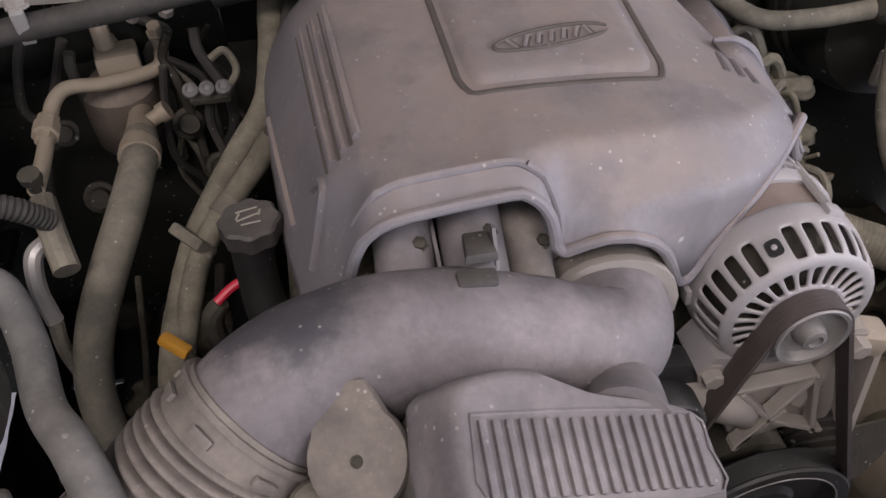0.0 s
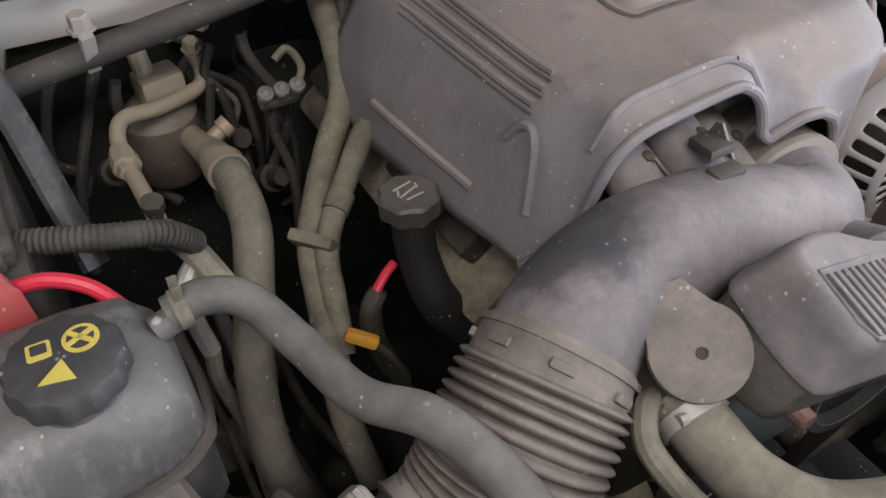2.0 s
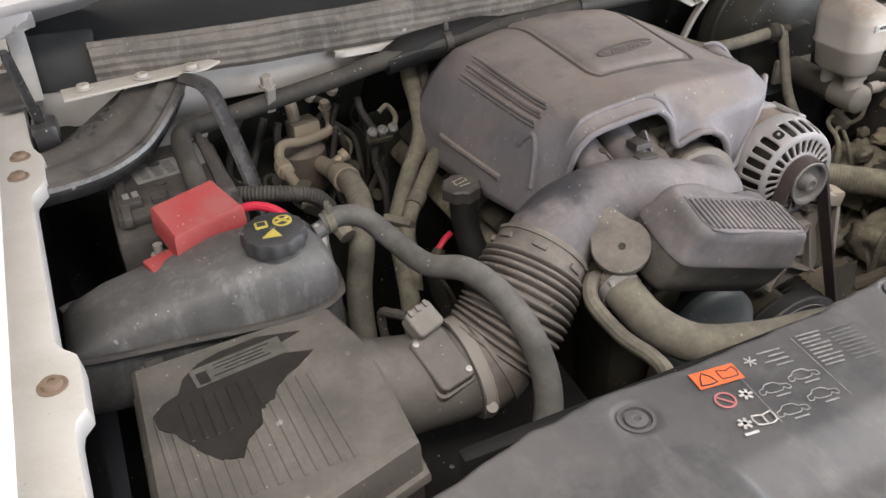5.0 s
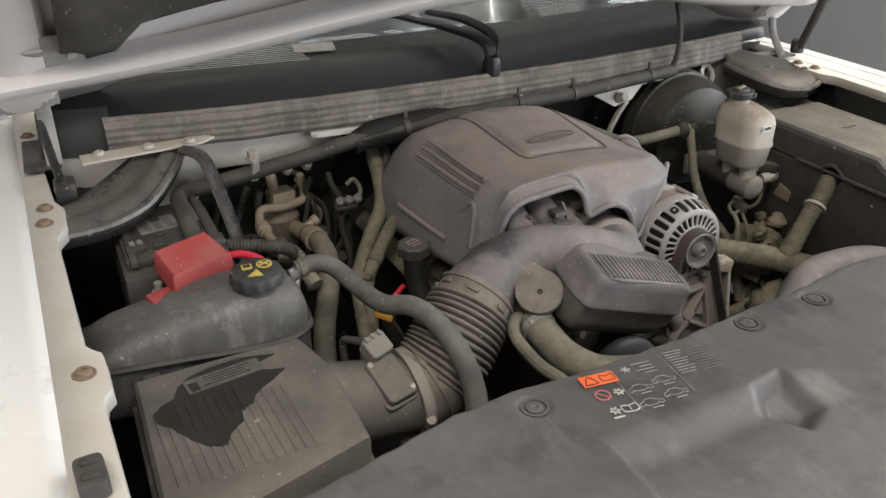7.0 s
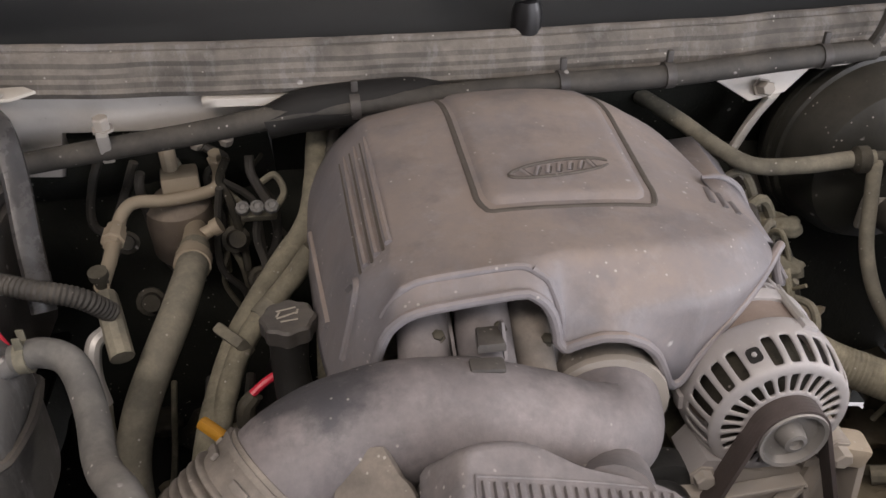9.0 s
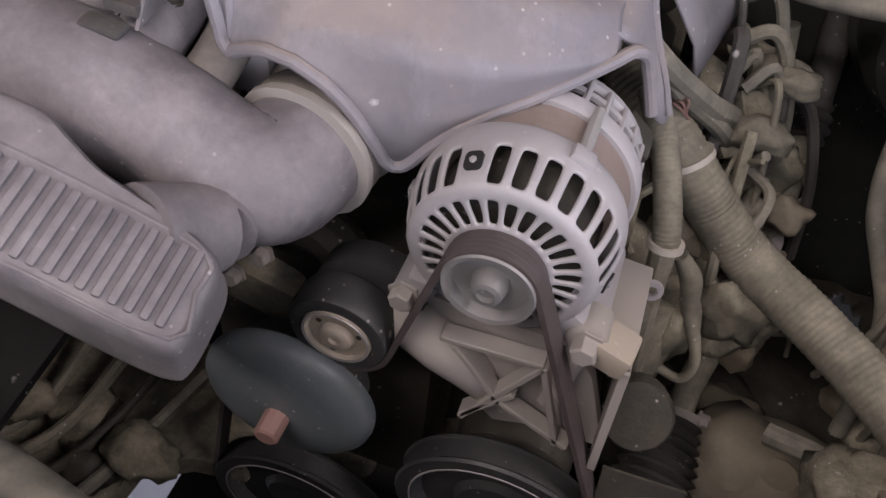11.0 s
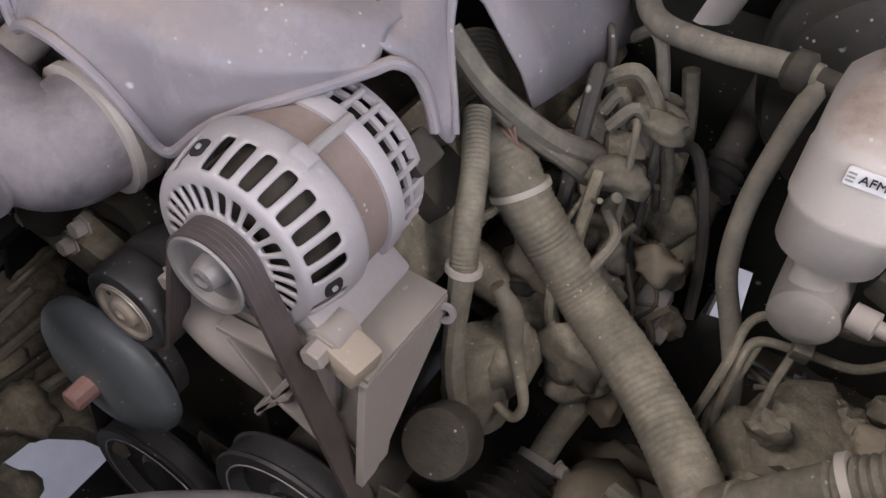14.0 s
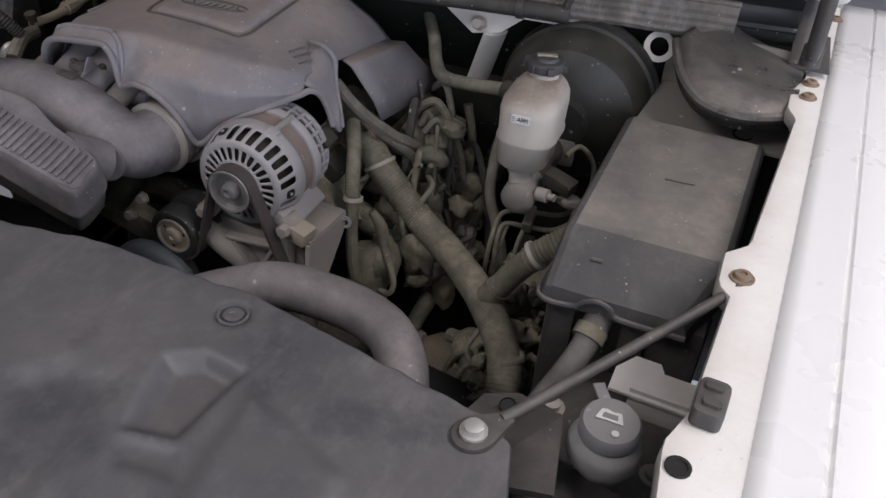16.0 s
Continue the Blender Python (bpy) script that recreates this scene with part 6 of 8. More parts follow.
part("loop", tube([(-0.262, 0.435, 1.155), (-0.248, 0.445, 1.175), (-0.258, 0.455, 1.195), (-0.275, 0.452, 1.188)], 0.0045, 8), M_LOOM, cn)
part("tail", tube([(-0.285, 0.445, 1.14), (-0.29, 0.45, 1.10), (-0.28, 0.44, 1.04), (-0.29, 0.42, 0.97)], 0.006, 8), M_RUBBER_D, cn)

# oil filler, dipsticks
of = thing("oil_filler", (-0.24, 0.18, 1.05), "black oil filler neck with worn white marked cap", "oil filler")
part("neck", tube([(-0.243, 0.196, 1.145), (-0.244, 0.185, 1.10), (-0.235, 0.165, 1.05), (-0.20, 0.16, 1.0)], [0.021, 0.020, 0.022, 0.024], 16), M_BLACKER, of)
oc = bmesh.new()
loops = []
for z, r in ((-0.022, 0.026), (-0.02, 0.029), (-0.003, 0.029), (0.0, 0.026), (0.001, 0.006)):
    loops.append([V(-0.242, 0.202, 1.164) + Vector(((r + 0.0015 * math.cos(8 * a)) * math.cos(a), (r + 0.0015 * math.cos(8 * a)) * math.sin(a), z - 0.12 * r * math.sin(a) * 0)) for a in (2 * math.pi * j / 48 for j in range(48))])
skin(oc, loops)
bmesh.ops.recalc_face_normals(oc, faces=oc.faces)
cap2 = part("cap", oc, M_BLACK, of)
for x, y, w, a in ((-0.002, 0.009, 0.03, 14), (0.0, -0.001, 0.034, 22), (0.002, -0.010, 0.026, 8), (-0.010, 0.001, 0.012, 70), (0.010, 0.004, 0.011, 80)):
    flat_bar("worn_mark", x, y, w * 0.7, 0.0019, M_TIE, cap2, pose(-0.242, 0.202, 1.1652), turn=a)
rd = thing("red_dipstick_tube", (-0.26, 0.24, 1.02), "short bright red plastic tube", "dipstick")
part("tube", tube([(-0.290, 0.188, 1.070), (-0.276, 0.196, 1.078), (-0.262, 0.203, 1.082)], 0.0048, 10), M_REDWIRE, rd)
part("holder", tube([(-0.286, 0.190, 1.068), (-0.298, 0.186, 1.050), (-0.296, 0.188, 1.00), (-0.27, 0.19, 0.92)], [0.009, 0.012, 0.012], 10), M_GREASE, rd)
yd = thing("dipstick", (-0.33, 0.137, 1.05), "orange yellow dipstick handle on a thin wire", "dipstick")
part("handle", rbox(pose(-0.328, 0.138, 1.073, -25, 20, -35), 0.032, 0.013, 0.012, 0.004), M_ORANGE, yd)
part("wire", tube([(-0.318, 0.132, 1.066), (-0.30, 0.125, 1.03), (-0.28, 0.13, 0.95), (-0.25, 0.14, 0.85)], 0.004, 8), M_GREASE, yd)

# upper radiator hose and bleed hose in front of the engine
uh = thing("upper_radiator_hose", (-0.15, -0.18, 1.1), "tan dusty radiator hose with band clamp", "hose")
part("hose", tube([(-0.180, -0.095, 1.155), (-0.178, -0.125, 1.148), (-0.165, -0.165, 1.128), (-0.13, -0.205, 1.115), (-0.06, -0.235, 1.115), (0.02, -0.25, 1.115), (0.10, -0.27, 1.11), (0.16, -0.31, 1.09)], 0.0245, 16), M_RUBBER, uh)
clip_ring("clamp", (-0.179, -0.112, 1.151), (0, -1, -0.25), 0.0245, 0.012, M_STEEL, uh, "worn steel hose clamp")
part("clamp_screw", lathe((-0.20, -0.118, 1.168), (1, 0, 0), [(0, 0.005), (0.035, 0.005)], 8), M_STEEL, uh)
part("outlet", tube([(-0.175, -0.03, 1.13), (-0.178, -0.07, 1.15), (-0.180, -0.105, 1.155)], 0.024, 14), M_GREASE, uh)
bhs = thing("bleed_hose", (-0.2, -0.2, 1.1), "thin grey hose beside the radiator hose", "hose")
part("hose", tube([(-0.195, -0.09, 1.16), (-0.212, -0.098, 1.165), (-0.222, -0.12, 1.150), (-0.210, -0.165, 1.128), (-0.195, -0.205, 1.120), (-0.205, -0.245, 1.125), (-0.25, -0.285, 1.14), (-0.30, -0.315, 1.165), (-0.33, -0.34, 1.18)], 0.0095, 10), M_RUBBER, bhs)

# ---------------------------------------------------------------- radiator outlet hose along the shield
rh = thing("radiator_hose", (0.35, -0.15, 1.09), "thick mauve-grey dusty radiator hose along the shield", "hose")
part("hose", tube([(0.06, -0.28, 1.10), (0.137, -0.250, 1.100), (0.19, -0.232, 1.092), (0.242, -0.206, 1.092), (0.30, -0.168, 1.106), (0.358, -0.143, 1.12), (0.424, -0.136, 1.12), (0.489, -0.142, 1.117), (0.535, -0.162, 1.108), (0.565, -0.20, 1.085), (0.575, -0.245, 1.05), (0.575, -0.30, 1.01)], 0.0305, 18, wobble=0.02), M_DUCT, rh)
clip_ring("clamp", (0.572, -0.232, 1.06), (0.1, -0.75, -0.6), 0.0305, 0.012, M_STEEL, rh, "worn steel hose clamp")

# ---------------------------------------------------------------- alternator
AX, AZ = 0.211, 1.149
al = thing("alternator", (AX, 0.06, 1.07), "cast aluminium alternator with finned vents and brown stator band", "alternator")


def ring_y(y0, prof, seg=48):
    return lathe((AX, y0, AZ), (0, 1, 0), prof, seg, cap=False)


part("rotor", lathe((AX, 0.012, AZ), (0, 1, 0), [(0, 0.056), (0.05, 0.060), (0.12, 0.060)], 32), M_GREASE, al, "dark rotor and copper windings inside")
def vent_shell(prof, n, slots, shut=(), rest=2, of=5):
    """A cast shell of revolution with n rounded slots in each of the row spans; shut: slots of the last span left closed."""
    bm = lathe((AX, 0, AZ), (0, 1, 0), prof, n * of, cap=False)
    bm.faces.ensure_lookup_table()
    gone = []
    for i, f in enumerate(list(bm.faces)):
        row, seg = divmod(i, n * of)
        for s_no, (lo, hi) in enumerate(slots):
            if lo <= row < hi and seg % of >= rest and not (s_no == len(slots) - 1 and seg // of in shut):
                gone.append(f)
    bmesh.ops.delete(bm, geom=gone, context="FACES")
    bm.normal_update()
    if sum((f.calc_center_median() - V(AX, 0.05, AZ)).dot(f.normal) for f in bm.faces) < 0:
        bmesh.ops.reverse_faces(bm, faces=bm.faces)
    return bm


SHUT = (3, 12, 21)
FRONT = [(0.004, 0.0325), (-0.003, 0.0335), (-0.0035, 0.037), (-0.002, 0.0400), (-0.0005, 0.048), (0.0005, 0.0572), (0.0005, 0.0600), (0.0012, 0.0655), (0.0045, 0.0695), (0.013, 0.0725), (0.024, 0.0752), (0.0345, 0.0768), (0.0375, 0.0776), (0.046, 0.0785), (0.057, 0.0785), (0.060, 0.0755), (0.060, 0.066)]
shell_al = part("front_housing", vent_shell(FRONT, 27, ((3, 5), (8, 11)), SHUT), M_ALU, al, "cast front housing with rounded vent slots", 60)
thicken(shell_al, 0.0032)
sub = shell_al.modifiers.new("rounding", "SUBSURF")
sub.levels = sub.render_levels = 1
for k in SHUT:
    ang = 2 * math.pi * (k + 0.72) / 27
    s_ = V(0, 1, 0).orthogonal().normalized()
    out_ = s_ * math.cos(ang) + V(0, 1, 0).cross(s_) * math.sin(ang)
    c = V(AX, 0.020, AZ) + out_ * 0.0732
    ax_ = (out_ + V(0, -0.25, 0)).normalized()
    # black plate on the shell paints the shade of a recess
    part("bolt_recess", prism(rounded(0.013, 0.015, 0.004), 0.004, axes_at(c + ax_ * 0.0022, ax_.cross(V(0, 1, 0)), ax_), 0.0), M_BLACKER, al, "square recess drawn as a black plate")
    part("recess_bolt", hexhead(c + ax_ * 0.0016, ax_, 0.0026, 0.0022), M_ALU, al)
part("stator", ring_y(0.0, [(0.058, 0.060), (0.058, 0.0735), (0.092, 0.0735), (0.092, 0.06)]), M_STATOR, al, "brown laminated stator band")
part("rear_band", ring_y(0.0, [(0.088, 0.066), (0.088, 0.077), (0.092, 0.079), (0.102, 0.079), (0.104, 0.075), (0.104, 0.066)]), M_ALU, al)
part("rear_cap", ring_y(0.0, [(0.128, 0.070), (0.130, 0.0745), (0.136, 0.074), (0.142, 0.066), (0.145, 0.045), (0.146, 0.01)]), M_ALU, al)
rear_fin = mesh_of("rear_fin", rbox(pose(0, 0.117, 0.073), 0.005, 0.030, 0.007, 0.0015, 1), M_ALU)
for k in range(28):
    piece("rear_fin", rear_fin, Matrix.Translation((AX, 0, AZ)) @ Matrix.Rotation(radians(k * 360 / 28 + 4), 4, "Y"), al)
part("rear_mesh_ring", ring_y(0.0, [(0.114, 0.0715), (0.114, 0.0755), (0.119, 0.0755), (0.119, 0.0715)]), M_ALU, al)
for a in (25, 150, 265):
    c = V(AX + 0.078 * math.sin(radians(a)), 0, AZ + 0.078 * math.cos(radians(a)))
    part("through_bolt", tube([c + V(0, 0.052, 0), c + V(0, 0.10, 0)], 0.0045, 8, per=3), M_STEEL, al)
    part("bolt_lug", rbox(Matrix.Translation(c + V(0, 0.048, 0)) @ Matrix.Rotation(radians(a), 4, "Y"), 0.018, 0.014, 0.009, 0.003), M_ALU, al)
# mounting ears
part("lower_ear", rbox(pose(0.272, 0.055, 1.098, 0, 38, 0), 0.045, 0.10, 0.026, 0.007), M_ALU, al)
part("left_ear", hull_loft([[V(0.148, y, 1.105), V(0.135, y, 1.085), V(0.142, y, 1.07), V(0.16, y, 1.075), V(0.172, y, 1.10)] for y in (0.0, 0.05)]), M_ALU, al)
part("left_bolt", hexhead((0.146, 0.0, 1.085), (0, -1, 0), 0.010, 0.012), M_BRKT, al)
part("rear_connector", rbox(pose(0.268, 0.145, 1.165, 0, 40, 0), 0.03, 0.035, 0.03, 0.005), M_GREASE, al)
# pulley
part("pulley", lathe((AX, 0.0, AZ), (0, -1, 0), [(-0.002, 0.020), (-0.002, 0.0315), (0.001, 0.0335), (0.003, 0.0305), (0.022, 0.0305), (0.0245, 0.0335), (0.0265, 0.0325), (0.0255, 0.029), (0.017, 0.027), (0.015, 0.0135), (0.022, 0.0125), (0.029, 0.0105), (0.030, 0.0065), (0.026, 0.006)], 40), M_PSTEEL, al, "turned steel pulley with centre nut")

# bracket below
bk = thing("alternator_bracket", (0.25, 0.03, 0.95), "dusty cast aluminium accessory bracket with ribs", "bracket")
part("side_plate", hull_loft([[V(x, 0.002, 1.072), V(x, 0.118, 1.064), V(x + 0.002, 0.112, 1.045), V(x + 0.004, 0.008, 0.948), V(x + 0.004, -0.012, 0.95)] for x in (0.316, 0.323)]), M_BRKT, bk)
part("top_plate", hull_loft([[V(0.258, y, z + 0.012), V(0.322, y, z + 0.008), V(0.322, y, z), V(0.258, y, z + 0.003)] for y, z in ((0.006, 1.068), (0.118, 1.06))]), M_BRKT, bk)
part("front_web", prism([(0.150, 1.066), (0.146, 1.05), (0.166, 1.03), (0.190, 0.985), (0.208, 0.940), (0.232, 0.918), (0.265, 0.93), (0.322, 0.935), (0.324, 0.955), (0.30, 1.03), (0.275, 1.062), (0.20, 1.062)], 0.012, pose(0, 0.020, 0, 90, 0, 0), 0.003), M_BRKT, bk)
for a, b in (((0.178, 1.045), (0.262, 1.052)), ((0.205, 0.94), (0.262, 1.05)), ((0.190, 1.04), (0.232, 0.985)), ((0.232, 0.985), (0.30, 0.948)), ((0.262, 1.05), (0.29, 0.948)), ((0.205, 0.945), (0.245, 1.0))):
    c = V((a[0] + b[0]) / 2, 0.006, (a[1] + b[1]) / 2)
    d = V(b[0] - a[0], 0, b[1] - a[1])
    part("rib", rbox(axes_at(c, d, (0, -1, 0)), d.length, 0.006, 0.016, 0.001, 1), M_BRKT, bk)
part("boss", lathe((0.285, 0.03, 1.093), (0, -1, 0), [(0, 0.016), (0.026, 0.016), (0.028, 0.013)], 18), M_BRKT, bk)
part("boss_arm", rbox(pose(0.303, 0.012, 1.086, 0, 12, -8), 0.036, 0.032, 0.026, 0.006), M_WORN, bk, "worn tan edge of the boss")
part("boss_bolt", hexhead((0.285, 0.004, 1.093), (0, -1, 0), 0.0105, 0.016), M_BRKT, bk)
part("post", tube([(0.282, 0.012, 1.08), (0.277, 0.016, 1.03), (0.272, 0.02, 0.985)], 0.011, 10), M_BRKT, bk)
part("small_eye", lathe((0.326, 0.11, 1.052), (0.2, -1, 0.2), [(0, 0.005), (0, 0.010), (0.004, 0.010), (0.004, 0.005)], 14, cap=False), M_ALU, bk)
part("water_neck", tube([(0.122, 0.022, 1.052), (0.145, 0.012, 1.040), (0.178, 0.010, 1.020), (0.205, 0.014, 0.995), (0.222, 0.02, 0.965)], [0.017, 0.021, 0.022, 0.019, 0.014], 18), M_BRKT, bk)

# pulleys and belt
BY = -0.012


def pulley(name, x, z, r, label, cat="pulley", face=None, y=BY):
    root = thing(name, (x, y, z), label, cat, "belt pulleys")
    part("wheel", lathe((x, y + 0.014, z), (0, -1, 0), [(0, r * 0.4), (0, r), (0.003, r + 0.003), (0.005, r), (0.024, r), (0.027, r + 0.003), (0.030, r + 0.001), (0.028, r * 0.86), (0.016, r * 0.78), (0.014, r * 0.45), (0.020, r * 0.38), (0.020, r * 0.05)], 44), M_PULLEY, root)
    part("rim_line", lathe((x, y - 0.0155, z), (0, -1, 0), [(0, r * 0.86), (0, r * 0.875), (0.001, r * 0.875), (0.001, r * 0.86)], 44, cap=False), M_ALU, root, "worn bright edge")
    return root


idl = thing("idler_pulley", (0.1, BY, 1.04), "black ribbed idler pulley with dusty tan face", "pulley", "belt pulleys")
IX, IZ = 0.101, 1.037
part("wheel", lathe((IX, 0.006, IZ), (0, -1, 0), [(0, 0.030), (0, 0.041), (0.003, 0.0425), (0.028, 0.0425), (0.0315, 0.0405), (0.033, 0.037), (0.0325, 0.0305), (0.024, 0.0298), (0.012, 0.029)], 44), M_PULLEY, idl)
part("face", lathe((IX, -0.022, IZ), (0, -1, 0), [(0, 0.0297), (0.0055, 0.0292), (0.006, 0.0268), (0.0030, 0.0245), (0.0025, 0.0150), (0.0075, 0.0130), (0.0090, 0.0105), (0.0088, 0.005), (0.006, 0.004)], 40), M_WORN, idl, "dusty pale pressed steel face")
part("rim_line", lathe((IX, -0.0282, IZ), (0, -1, 0), [(0, 0.0268), (0, 0.0290), (0.0008, 0.0288), (0.0008, 0.0270)], 36, cap=False), M_STEEL, idl, "bright worn rim")
for k in range(3):
    an = radians(120 * k + 20)
    # dark discs paint the unlit holes on the face
    part("face_hole", lathe((IX + 0.0198 * math.cos(an), -0.0242, IZ + 0.0198 * math.sin(an)), (0, -1, 0), [(0, 0.0026), (0.0012, 0.0024)], 10), M_GREASE, idl)
part("back_plate", lathe((IX + 0.012, 0.036, IZ + 0.006), (0, -1, 0), [(0, 0.046), (0.004, 0.048), (0.026, 0.048), (0.028, 0.040)], 36), M_PULLEY, idl, "black tensioner housing behind the wheel")
part("arm", tube([(0.10, 0.03, 1.04), (0.06, 0.05, 1.06), (-0.02, 0.06, 1.05)], 0.022, 10), M_GREASE, idl)
pulley("power_steering_pulley", 0.258, 0.825, 0.096, "large black pressed steel pulley")
pulley("crank_pulley", 0.045, 0.67, 0.098, "large black crankshaft pulley deep in the bay")
wpm = thing("fan_clutch", (0.04, -0.03, 0.9), "blue-grey domed fan clutch with coppery centre nut", "fan clutch")
part("dome", lathe((0.058, -0.026, 0.934), (0, -1, 0), [(-0.004, 0.04), (-0.004, 0.074), (-0.001, 0.079), (0.006, 0.0805), (0.013, 0.079), (0.020, 0.072), (0.026, 0.058), (0.030, 0.036), (0.031, 0.014)], 44), M_FANCL, wpm)
part("nut", lathe((0.058, -0.048, 0.934), (0, -1, 0), [(0, 0.012), (0.030, 0.0115), (0.032, 0.009)], 10), M_PINKNUT, wpm, "rusty pink centre nut")
part("wheel", lathe((0.058, 0.004, 0.934), (0, -1, 0), [(0, 0.05), (0.002, 0.062), (0.018, 0.062)], 36), M_PULLEY, wpm)


def belt_path(circ):
    """Round the circles of (x, z, r, way): way 1 keeps the circle to the right of the run, -1 to its left."""
    n, out = len(circ), []
    tan = []
    for i in range(n):
        x1, z1, r1, s1 = circ[i]
        x2, z2, r2, s2 = circ[(i + 1) % n]
        dx, dz = x2 - x1, z2 - z1
        ln = math.hypot(dx, dz)
        e, p = (dx / ln, dz / ln), (-dz / ln, dx / ln)
        k = (r1 * s1 - r2 * s2) / ln
        q = math.sqrt(max(0.0, 1 - k * k))
        tan.append((e[0] * k + p[0] * q, e[1] * k + p[1] * q))
    for i in range(n):
        x, z, r, s = circ[i]
        a0 = math.atan2(tan[i - 1][1] * s, tan[i - 1][0] * s)
        a1 = math.atan2(tan[i][1] * s, tan[i][0] * s)
        if s > 0:
            while a1 > a0:
                a1 -= 2 * math.pi
        else:
            while a1 < a0:
                a1 += 2 * math.pi
        for k in range(13):
            a = a0 + (a1 - a0) * k / 12
            out.append((x + r * math.cos(a), z + r * math.sin(a)))
    return out


bpts = belt_path([(AX, AZ, 0.0335, 1), (0.258, 0.825, 0.099, 1), (0.045, 0.67, 0.101, 1), (0.040, 0.925, 0.050, 1), (0.101, 1.037, 0.044, -1)])
bm = bmesh.new()
loops = []
nb = len(bpts)
for i in range(nb):
    (xa, za), (x, z), (xb, zb) = bpts[i - 1], bpts[i], bpts[(i + 1) % nb]
    tx, tz = xb - xa, zb - za
    ln = math.hypot(tx, tz) or 1
    nx_, nz_ = -tz / ln * 0.0022, tx / ln * 0.0022
    loops.append([V(x + nx_, -0.024, z + nz_), V(x + nx_, -0.001, z + nz_), V(x - nx_, -0.001, z - nz_), V(x - nx_, -0.024, z - nz_)])
skin(bm, loops + [loops[0]], cap=False)
bmesh.ops.remove_doubles(bm, verts=bm.verts, dist=0.00002)
bmesh.ops.recalc_face_normals(bm, faces=bm.faces)
belt = thing("drive_belt", (0.15, -0.012, 0.9), "dark brown-black ribbed drive belt round the pulleys", "belt")
part("band", bm, M_BELT, belt)
for k in range(5):
    y = -0.0215 + 0.0045 * k
    part("rib", tube([V(q[0].x * 0.5 + q[2].x * 0.5, y, q[0].z * 0.5 + q[2].z * 0.5) for q in loops + [loops[0]]], 0.00245, 6, per=1), M_BELT, belt)

def lump(at, r, squash=(1, 1, 1), rough=0.35, seed=0.0):
    """A dirt-caked casting of uneven shape."""
    bm = bmesh.new()
    bmesh.ops.create_icosphere(bm, subdivisions=3, radius=1.0)
    for v in bm.verts:
        q = v.co.copy()
        k = 1 + rough * noise.noise(q * 1.4 + V(seed, 0, 0)) + rough * 0.5 * noise.noise(q * 4.5 + V(0, seed, 0))
        v.co = Vector(at) + V(q.x * squash[0], q.y * squash[1], q.z * squash[2]) * (r * k)
    return bm


# castings low at the front
fc = thing("front_casting", (0.0, 0.03, 0.95), "greasy castings and bolts low on the engine front", "engine casting")
part("bracket", rbox(pose(-0.03, 0.04, 1.0, 0, 15, 0), 0.14, 0.05, 0.05, 0.01), M_ENGINE, fc)
part("neck", tube([(-0.02, 0.06, 1.09), (-0.03, 0.03, 1.06), (-0.05, 0.02, 1.03)], 0.025, 12), M_GREASE, fc)
for x, z in ((-0.06, 1.03), (-0.01, 1.02), (0.02, 1.06)):
    part("bolt", hexhead((x, 0.012, z), (0, -1, 0.2), 0.008, 0.012), M_BRKT, fc)
part("compressor", lathe((0.353, 0.085, 0.915), (0.0, -0.6, 0.6), [(0, 0.034), (0.03, 0.034), (0.036, 0.031), (0.038, 0.012)], 24), M_GREASE, fc)
part("shield_plate", prism([(0, 0), (0.075, -0.012), (0.06, -0.05), (0.02, -0.075), (0, -0.07)], 0.003, pose(0.335, 0.0, 0.94, 70, 0, 10)), M_GREASE, fc)
part("pump_body", lathe((0.258, 0.10, 0.825), (0, -1, 0), [(0, 0.06), (0.07, 0.06), (0.085, 0.04)], 24), M_GREASE, fc)

# frame, axle and steering below
fr = thing("frame_rail", (0.5, 0.2, 0.55), "dirty black steel frame rail under the engine bay", "frame rail", "frame rails")
part("rail", rbox(pose(0.46, 0.25, 0.56), 0.08, 1.5, 0.12, 0.012), M_GREASE, fr)
fr2 = thing("frame_rail", (-0.4, 0.2, 0.55), "dirty black steel frame rail under the engine bay", "frame rail", "frame rails")
part("rail", rbox(pose(-0.38, 0.25, 0.56), 0.08, 1.5, 0.12, 0.012), M_GREASE, fr2)
solo("cross_member", rbox(pose(0.04, 0.22, 0.52), 0.78, 0.22, 0.10, 0.02), M_GREASE, "dirty steel cross member between the frame rails", "cross member")
wl = thing("wheelhouse_floor", (0.68, 0.2, 0.75), "dirty inner wheelhouse floor with gaps, shade in its dark colour", "wheelhouse", "wheelhouse floors")
part("shelf", rbox(pose(0.76, 0.16, 0.80, 8, 12, 0), 0.24, 0.34, 0.012, 0.003), M_GREASE, wl)
# shelves close the view down; their dark colours carry the bay's deep shade
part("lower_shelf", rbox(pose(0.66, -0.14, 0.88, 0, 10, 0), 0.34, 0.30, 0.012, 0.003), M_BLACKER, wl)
wl2 = thing("wheelhouse_floor", (-0.62, 0.2, 0.75), "dirty inner wheelhouse floor with gaps, shade in its dark colour", "wheelhouse", "wheelhouse floors")
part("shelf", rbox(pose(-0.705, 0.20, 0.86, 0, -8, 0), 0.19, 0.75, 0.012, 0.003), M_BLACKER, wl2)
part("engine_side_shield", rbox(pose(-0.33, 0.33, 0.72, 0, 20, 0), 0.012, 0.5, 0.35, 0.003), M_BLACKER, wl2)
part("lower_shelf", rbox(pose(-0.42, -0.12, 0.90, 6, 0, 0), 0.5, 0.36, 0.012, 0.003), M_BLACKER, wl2)

